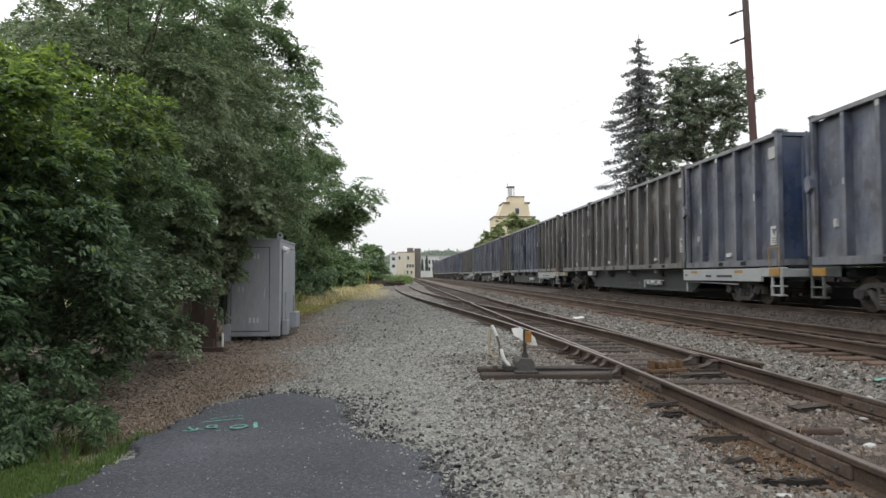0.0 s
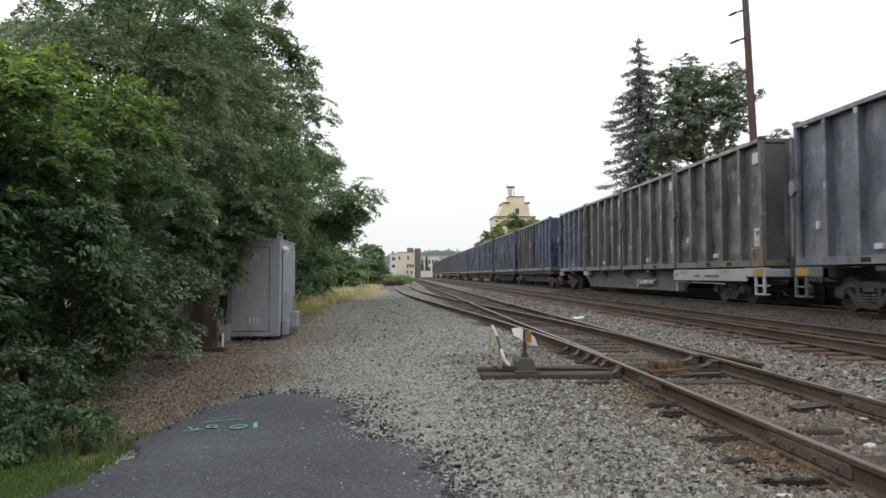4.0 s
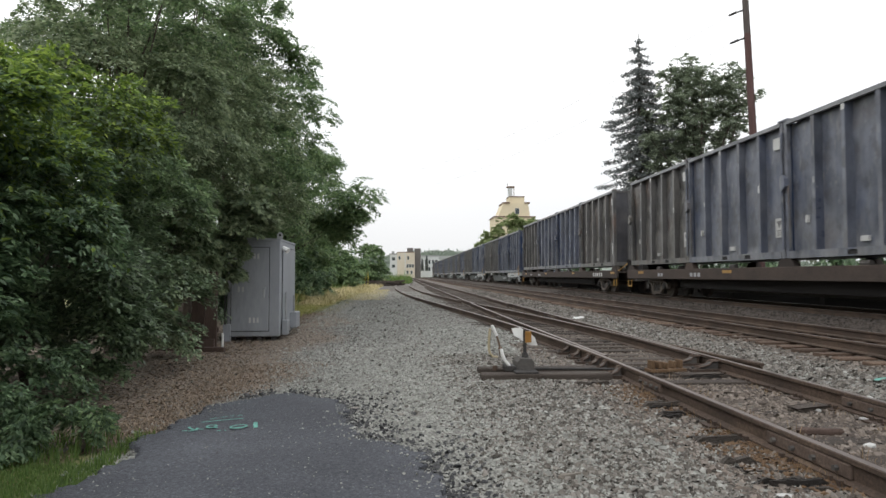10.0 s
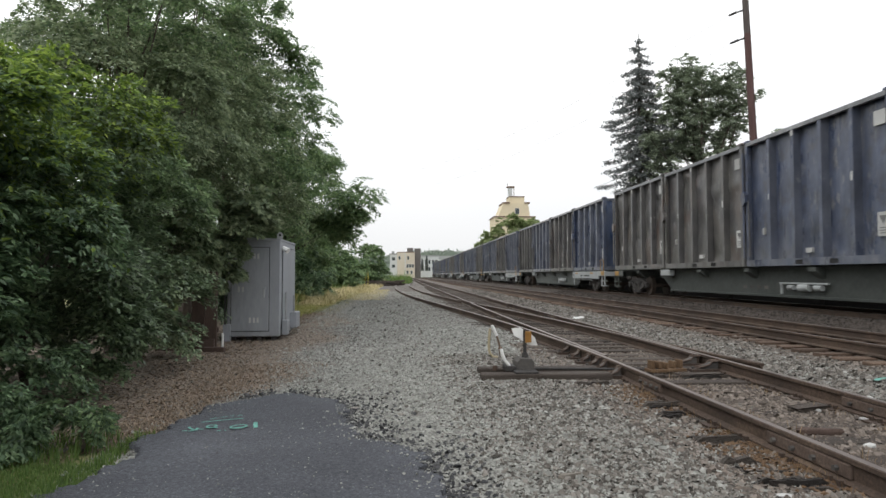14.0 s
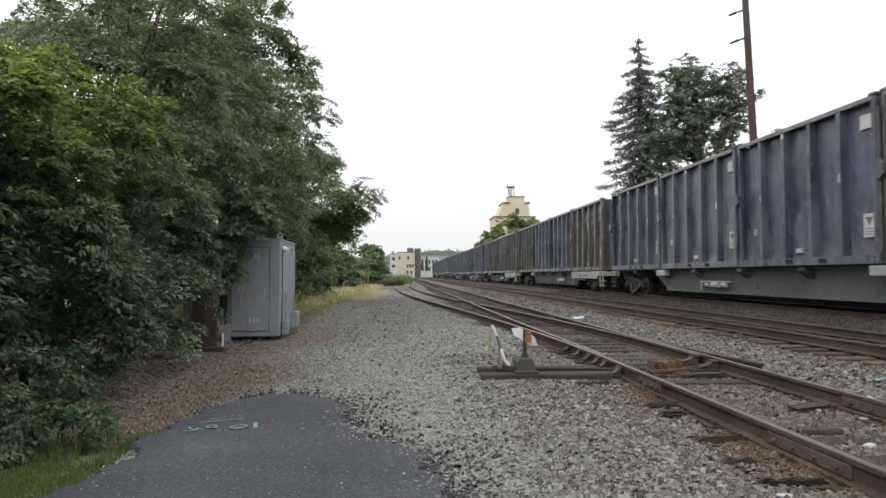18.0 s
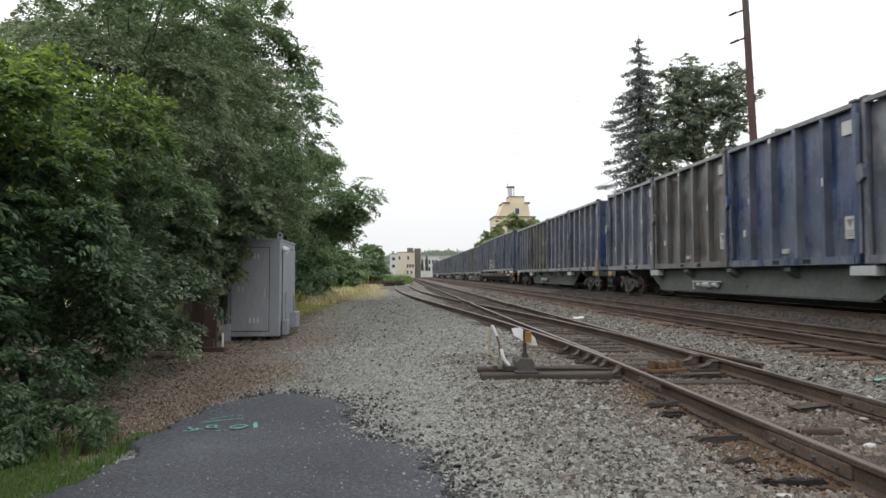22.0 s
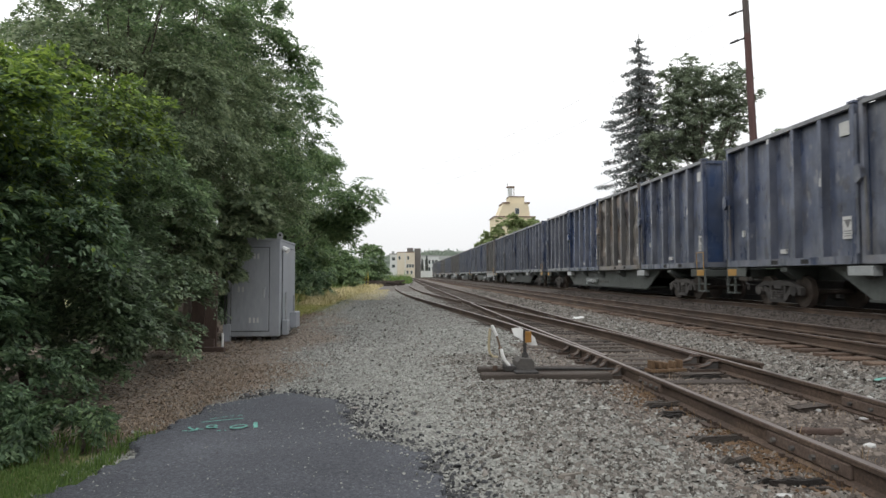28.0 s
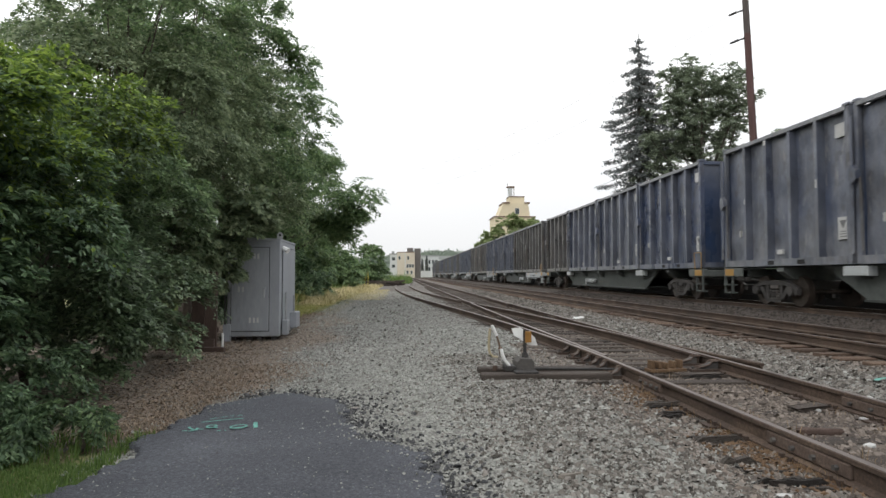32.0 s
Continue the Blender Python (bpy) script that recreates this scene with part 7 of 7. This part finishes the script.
def make_grey_car(sill_end):
    """A spine car for four containers, with a deep belly between its bogies."""
    half = 12.33
    car = thing("spine_car", ("pale-silled grey" if sill_end else "dusty grey") + " spine car carrying four waste containers", "rail car", "train cars")
    bm = bmesh.new()
    prism(bm, [(-half, 0.78), (half, 0.78), (half, 1.12), (-half, 1.12)], 0.7, "x", -0.35)
    part("centre_sill", bm, M["car_grey"], car)
    for side in (-1, 1):
        bm = bmesh.new()
        prism(bm, [(-7.6, 1.1), (-6.2, 0.34), (6.2, 0.34), (7.6, 1.1)], 0.05, "x", side * 0.95 - 0.025)
        belly = part("belly_plate", bm, M["car_grey"], car)
        box_part("belly_flange", (side * 0.95 - 0.1, side * 0.95 + 0.1, -6.2, 6.2, 0.28, 0.34), M["car_grey"], belly)
        box_part("belly_top", (side * 0.95 - 0.1, side * 0.95 + 0.1, -7.6, 7.6, 1.08, 1.14), M["car_grey"], belly)
    box_part("deck_plate", (-1.0, 1.0, -12.2, 12.2, 1.142, 1.172), M["car_grey"], car)
    box_part("belly_floor", (-0.9, 0.9, -6.2, 6.2, 0.35, 0.41), M["car_grey"], car)
    for y in (-9.2, -6.16, -3.2, 0.0, 3.2, 6.16, 9.2):
        bm = bmesh.new()
        prism(bm, [(-1.27, 1.13), (1.27, 1.13), (1.27, 1.02), (0.95, 0.8), (-0.95, 0.8), (-1.27, 1.02)], 0.3, "y", y - 0.15)
        part("cross_bearer", bm, M["car_grey"], car)
    for y in (-6.16, 6.16) if not sill_end else (6.16,):
        box_part("side_bracket", (-1.295, -1.05, y - 0.42, y + 0.42, 0.9, 1.135), M["car_light"], car, "pale lashing bracket", 0.01)
    if sill_end:
        s = box_part("side_sill", (-1.3, -1.22, -11.3, -6.0, 0.72, 1.12), M["car_light"], car, "pale grey side sill", 0.01)
        for y in (-10.0, -6.9):
            box_part("reflector", (-1.306, -1.301, y - 0.24, y + 0.24, 0.98, 1.07), M["yellow"], s)
        box_part("sill_hole", (-1.306, -1.301, -6.3, -6.2, 0.88, 0.96), M["hole_shade"], s)
        for y0, y1 in ((-9.6, -8.6), (-8.2, -7.8)):
            box_part("mark_bar", (-1.306, -1.301, y0, y1, 0.84, 0.92), M["car_grey"], s)
        bm = bmesh.new()
        rod(bm, (-1.2, -6.1, 0.68), (-1.2, -9.8, 0.62), 0.025, sides=6)
        rod(bm, (-1.2, -6.1, 0.68), (-1.2, -6.1, 0.3), 0.03, sides=6)
        part("brake_pipe", bm, M["car_light"], car)
    bm = bmesh.new()
    shift = 0.7 if sill_end else 5.2
    box(bm, -1.12, -1.04, shift - 4.3, shift - 2.2, 0.66, 0.71, 0.01)
    box(bm, -1.12, -1.06, shift - 2.3, shift - 2.24, 0.38, 0.67)
    gear = part("brake_rack", bm, M["car_light"], car)
    for y, r, ln in ((-3.9, 0.08, 0.3), (-3.3, 0.1, 0.45), (-2.7, 0.07, 0.25)):
        bm = bmesh.new()
        rod(bm, (-1.08, shift + y - ln / 2, 0.57), (-1.08, shift + y + ln / 2, 0.57), r, sides=10)
        part("brake_valve", bm, M["car_light"], gear)
    for y in (-0.6, -0.2, 0.2, 0.6):
        box_part("mark_bar", (-0.983, -0.977, y - 0.1, y + 0.1, 0.5, 0.6), M["dark_frame"], car)
    for sign in (-1, 1):
        end_steps(car, sign * half, sign, sill_end and sign < 0)
        coupler(car, sign * half, sign, M["dark_frame"])
        make_bogie(car, sign * 9.9, M["dark_frame"])
    bm = bmesh.new()
    box(bm, -0.5, 0.5, -12.45, -12.3, 0.9, 1.5, 0.02)
    part("end_bulkhead", bm, M["car_grey"], car)
    return car


def make_short_flat(place):
    """One unit of an articulated flat car, for two containers. place: 1 the first unit, 0 a middle one, 2 the last; units share a bogie at each joint."""
    half, joint = 6.5, 7.53
    car = thing("short_flat_car", "sooty brown articulated flat car unit carrying two waste containers", "rail car", "train cars")
    lo, hi = (-half if place == 1 else -joint + 0.1), (half if place == 2 else joint + 0.1)
    bm = bmesh.new()
    prism(bm, [(lo, 0.86), (-4.9, 0.8), (-4.0, 0.42), (4.0, 0.42), (4.9, 0.8), (hi, 0.86), (hi, 1.06), (lo, 1.06)], 0.8, "x", -0.4)
    part("centre_sill", bm, M["car_black"], car)
    for side in (-1, 1):
        box_part("side_sill", (side * 1.22 - 0.05, side * 1.22 + 0.05, -half, half, 0.98, 1.27), M["car_black"], car, bevel=0.01)
        bm = bmesh.new()
        prism(bm, [(-5.4, 1.0), (-4.3, 0.4), (4.3, 0.4), (5.4, 1.0)], 0.05, "x", side * 1.02 - 0.025)
        part("well_side", bm, M["car_black"], car)
    for y in (-6.2, -4.6, -2.4, 0, 2.4, 4.6, 6.2):
        box_part("cross_bearer", (-1.16, 1.16, y - 0.12, y + 0.12, 1.0, 1.2), M["car_black"], car)
    for y in (-6.0, 0.0, 6.0):
        bm = bmesh.new()
        prism(bm, [(y - 0.3, 0.95), (y + 0.3, 0.95), (y + 0.22, 1.275), (y - 0.22, 1.275)], 0.2, "x", -1.34)
        part("container_pedestal", bm, M["car_brown"], car, "rusty container pedestal")
    if place != 2:
        make_bogie(car, joint, M["car_brown"])
    for sign in (-1, 1):
        if (sign < 0 and place == 1) or (sign > 0 and place == 2):
            coupler(car, sign * half, sign, M["dark_frame"])
            make_bogie(car, sign * 5.6, M["car_brown"])
        bm = bmesh.new()
        box(bm, -1.3, 1.2, sign * half - 0.3, sign * half + 0.1, 0.98, 1.1, 0.02)
        part("end_platform", bm, M["car_black"], car)
    return car


def hand_brake(car, y):
    bm = bmesh.new()
    for k in range(16):
        a, b = 2 * math.pi * k / 16, 2 * math.pi * (k + 1) / 16
        rod(bm, (-0.55 + 0.3 * math.cos(a), y, 1.75 + 0.3 * math.sin(a)), (-0.55 + 0.3 * math.cos(b), y, 1.75 + 0.3 * math.sin(b)), 0.022, sides=6)
    for k in range(5):
        a = 2 * math.pi * k / 5
        rod(bm, (-0.55, y, 1.75), (-0.55 + 0.3 * math.cos(a), y, 1.75 + 0.3 * math.sin(a)), 0.015, sides=5)
    part("brake_wheel", bm, M["black_iron"], car, "black spoked hand-brake wheel")
    bm = bmesh.new()
    rod(bm, (-0.55, y + 0.06, 1.06), (-0.55, y + 0.06, 1.8), 0.05)
    for x in (-1.15, -0.9):
        rod(bm, (x, y + 0.1, 1.06), (x, y + 0.1, 1.75), 0.025)
    part("brake_mast", bm, M["car_brown"], car)


def make_long_flat():
    """A long rust-brown flat car that carries four containers on pedestals."""
    half = 12.55
    car = thing("long_flat_car", "long rust-brown flat car with yellow marks carrying four containers", "rail car", "train cars")
    for side in (-1, 1):
        s = box_part("side_sill", (side * 1.28 - 0.05, side * 1.28 + 0.05, -half, half, 0.76, 1.15), M["car_brown"], car, bevel=0.012)
        if side < 0:
            for y in (-11.9, -4.4, 3.2, 10.8):
                box_part("reflector", (-1.336, -1.331, y - 0.3, y + 0.3, 0.98, 1.08), M["yellow"], s)
            for y in (-10.1, -9.75, -9.4, -9.05, -8.7):
                box_part("mark_bar", (-1.336, -1.331, y - 0.11, y + 0.11, 0.84, 1.04), M["white_dusty"], s)
            for y in (5.2, 5.5, 5.8, 8.5, 8.8):
                box_part("mark_bar", (-1.336, -1.331, y - 0.1, y + 0.1, 0.86, 1.0), M["roof_grey"], s)
    bm = bmesh.new()
    box(bm, -1.22, 1.22, -half, half, 1.02, 1.11)
    part("deck", bm, M["car_brown"], car)
    bm = bmesh.new()
    prism(bm, [(-half, 0.62), (-7.2, 0.6), (-5.6, 0.3), (5.6, 0.3), (7.2, 0.6), (half, 0.62), (half, 1.02), (-half, 1.02)], 0.7, "x", -0.35)
    part("centre_sill", bm, M["dark_frame"], car)
    box_part("underframe", (-0.95, 0.95, -7.6, 7.6, 0.42, 1.01), M["car_black"], car)
    for k in range(5):
        y = -12.08 + 6.04 * k
        for x in (-1.31, 1.11):
            bm = bmesh.new()
            prism(bm, [(y - 0.42, 1.1), (y + 0.42, 1.1), (y + 0.24, 1.375), (y - 0.24, 1.375)], 0.2, "x", x)
            part("container_pedestal", bm, M["car_brown"], car)
    for y in (-9.0, -3.0, 3.0, 9.0):
        bm = bmesh.new()
        rod(bm, (-1.2, y - 0.16, 1.2), (-1.2, y + 0.16, 1.2), 0.075, sides=8)
        part("lashing_winch", bm, M["dark_frame"], car)
    for sign in (-1, 1):
        coupler(car, sign * half, sign, M["dark_frame"])
        make_bogie(car, sign * 9.7, M["car_brown"])
        bm = bmesh.new()
        prism(bm, [(sign * half, 1.1), (sign * (half - 0.9), 1.1), (sign * (half - 0.55), 1.7), (sign * (half - 0.2), 1.7)], 1.0, "x", -0.6)
        part("end_hitch", bm, M["car_black"], car)
        bm = bmesh.new()
        rod(bm, (-1.25, sign * half, 1.12), (-0.7, sign * (half - 0.2), 1.5), 0.025, sides=6)
        for y in (half - 0.1, half - 0.5):
            rod(bm, (-1.3, sign * y, 0.4), (-1.3, sign * y, 0.7), 0.025, sides=6)
        rod(bm, (-1.3, sign * (half - 0.1), 0.4), (-1.3, sign * (half - 0.5), 0.4), 0.025, sides=6)
        part("grab_iron", bm, M["yellow"], car)
    return car


# The train, front to rear: kind of car, place of its first container's fixed end, the containers' coats.
B, G, D, T, C, S = "blue", "grey", "dark", "tan", "bright", "smeared"
TRAIN = [("grey", -0.63, (D, G, D, G), 0), ("grey", 1.505, (G, D, D, D), 1), ("grey", 3.655, (D, B, B, D), 1), ("grey", 5.805, (B, G, G, G), 1),
         ("grey", 7.955, (D, D, D, B), 1),
         ("short", 10.225, (C, D), 1), ("short", 11.475, (G, G), 0), ("short", 12.715, (B, B), 0), ("short", 13.96, (S, B), 0), ("short", 15.20, (G, G), 2),
         ("long", 16.435, (B, G, G, D), 0), ("long", 18.625, (D, B, G, D), 0),
         ("grey", 20.797, (B, B, D, D), 1), ("grey", 22.975, (B, B, D, D), 1), ("grey", 25.14, (B, D, G, D), 1), ("grey", 27.295, (G, T, G, B), 1),
         ("grey", 29.455, (D, B, G, B), 0), ("grey", 31.61, (T, B, G, D), 1), ("grey", 33.765, (T, B, T, C), 1), ("grey", 35.92, (G, C, D, G), 0),
         ("grey", 38.08, (G, G, D, G), 0),
         ("long", 40.29, (C, G, G, G), 0),
         ("grey", 42.465, (G, D, G, B), 0), ("grey", 44.635, (G, G, G, B), 0), ("grey", 46.79, (B, T, C, G), 0), ("grey", 48.95, (B, B, G, G), 0),
         ("grey", 51.105, (D, C, G, G), 1), ("grey", 53.26, (B, G, G, D), 0)]
coats = random.Random(17)
for k in range(8):
    TRAIN.append(("grey", 55.415 + 2.155 * k, tuple(coats.choice((B, G, G, D, D, T)) for _ in range(4)), coats.randrange(2)))
RAISED = {"grey": 0.0, "short": 0.1, "long": 0.2}
PITCH = {"grey": 6.165, "short": 6.07, "long": 6.04}


# the slack running in and out: metres ahead of an even pace
SURGE_T = (0, 3, 6, 7, 8, 9, 10, 11, 12, 13, 14, 17, 18, 19, 20, 21, 22, 23, 24, 25, 28, 29, 30, 31, 32)
SURGE = (0.09, 0.1, 0.15, 0.42, 0.3, 0.27, 0.17, 0.05, 0.22, 0.27, -0.1, -0.42, -0.15, -0.25, -0.4, -0.55, -0.58, -0.38, -0.4, -0.35, 0.05, 0.1, 0.3, 0.3, 0.15)


def travelled(t):
    """How far the train has come at t seconds, in the list's units."""
    return 1.594 * t + 0.018 * max(0.0, t - 12.5) + float(np.interp(t, SURGE_T, SURGE)) / UNIT


def track_pose(s, z):
    x, y, a = along(s, TRACK_C)
    return pose(x, y, z, 0, 0, math.degrees(a))


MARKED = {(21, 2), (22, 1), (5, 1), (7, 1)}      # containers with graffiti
ROLLING = []           # every moving thing with its place in the train, in metres
protos = {}


def add(maker, key, s, z):
    if key in protos:
        ob = copy_thing(protos[key], Matrix.Identity(4))
    else:
        ob = protos[key] = maker()
    ROLLING.append((ob, s, z))
    return ob


for n, (kind, front, coat, flag) in enumerate(TRAIN):
    first = UNIT * front + START
    pitch, count = PITCH[kind], len(coat)
    middle = first + (pitch * (count - 1) + BOX_L) / 2
    makers = {"grey": lambda: make_grey_car(flag), "short": lambda: make_short_flat(flag), "long": make_long_flat}
    car = add(makers[kind], (kind, flag), middle, HEAD_C)
    if n == 5:
        braked = car
    for i, colour in enumerate(coat):
        variant = (n * 5 + i * 2 + i // 2) % 3
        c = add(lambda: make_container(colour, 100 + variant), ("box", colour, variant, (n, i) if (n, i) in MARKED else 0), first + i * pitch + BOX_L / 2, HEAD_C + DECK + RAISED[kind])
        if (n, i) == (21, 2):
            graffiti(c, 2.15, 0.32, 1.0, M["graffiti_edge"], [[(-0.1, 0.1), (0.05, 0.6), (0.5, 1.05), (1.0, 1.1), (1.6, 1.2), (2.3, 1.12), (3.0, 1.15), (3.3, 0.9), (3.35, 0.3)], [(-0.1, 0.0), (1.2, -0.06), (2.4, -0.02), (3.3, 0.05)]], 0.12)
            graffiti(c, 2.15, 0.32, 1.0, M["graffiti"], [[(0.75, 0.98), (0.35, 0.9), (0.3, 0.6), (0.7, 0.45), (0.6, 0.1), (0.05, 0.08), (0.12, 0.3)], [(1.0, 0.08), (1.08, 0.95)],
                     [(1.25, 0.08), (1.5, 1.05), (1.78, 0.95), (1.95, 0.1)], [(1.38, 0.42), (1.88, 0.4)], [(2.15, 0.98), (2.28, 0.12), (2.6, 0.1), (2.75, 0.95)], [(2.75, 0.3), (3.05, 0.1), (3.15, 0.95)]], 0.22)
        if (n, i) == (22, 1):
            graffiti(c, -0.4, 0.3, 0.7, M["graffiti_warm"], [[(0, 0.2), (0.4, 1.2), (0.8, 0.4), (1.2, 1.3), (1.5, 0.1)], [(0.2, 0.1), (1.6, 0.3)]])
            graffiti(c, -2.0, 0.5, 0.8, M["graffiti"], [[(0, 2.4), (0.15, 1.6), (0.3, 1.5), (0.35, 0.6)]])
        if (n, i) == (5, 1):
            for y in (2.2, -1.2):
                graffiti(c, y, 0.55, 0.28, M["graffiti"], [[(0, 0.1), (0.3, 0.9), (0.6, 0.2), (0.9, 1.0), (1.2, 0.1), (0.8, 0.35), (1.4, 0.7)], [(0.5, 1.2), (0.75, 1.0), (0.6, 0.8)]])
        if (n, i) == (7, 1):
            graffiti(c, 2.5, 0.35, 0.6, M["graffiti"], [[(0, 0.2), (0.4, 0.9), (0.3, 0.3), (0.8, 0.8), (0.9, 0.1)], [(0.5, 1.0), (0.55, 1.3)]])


hand_brake(braked, -6.7)


def motions():
    """The train rolls past at an even pace, and its wheels turn while they are near."""
    times = [float(t) for t in range(33)]
    for ob, s, z in ROLLING:
        walk(ob, [(t, track_pose(s - UNIT * travelled(t), z)) for t in times])
        for child in ob.children_recursive:
            if not child.name.startswith("wheelset"):
                continue
            place = s + child.parent.location.y
            arrive = [t for t in np.arange(0, 32.01, 1 / 30) if 8.0 < place - UNIT * travelled(t) < 48.0]
            if not arrive:
                continue
            t0, t1 = max(0.0, arrive[0]), min(32.0, arrive[-1])
            spin, steps = -math.degrees(UNIT * 1.6 / 0.43) / 30, round((t1 - t0) * 30)
            rows = [(t0 + k / 30, pose(0, child.location.y, 0.455, spin * k, 0, 0)) for k in range(steps + 1)]
            if t0 > 0.05:
                rows.insert(0, (0.0, rows[0][1]))
            if t1 < 31.95:
                rows.append((32.0, rows[-1][1]))
            walk(child, rows)


motions()
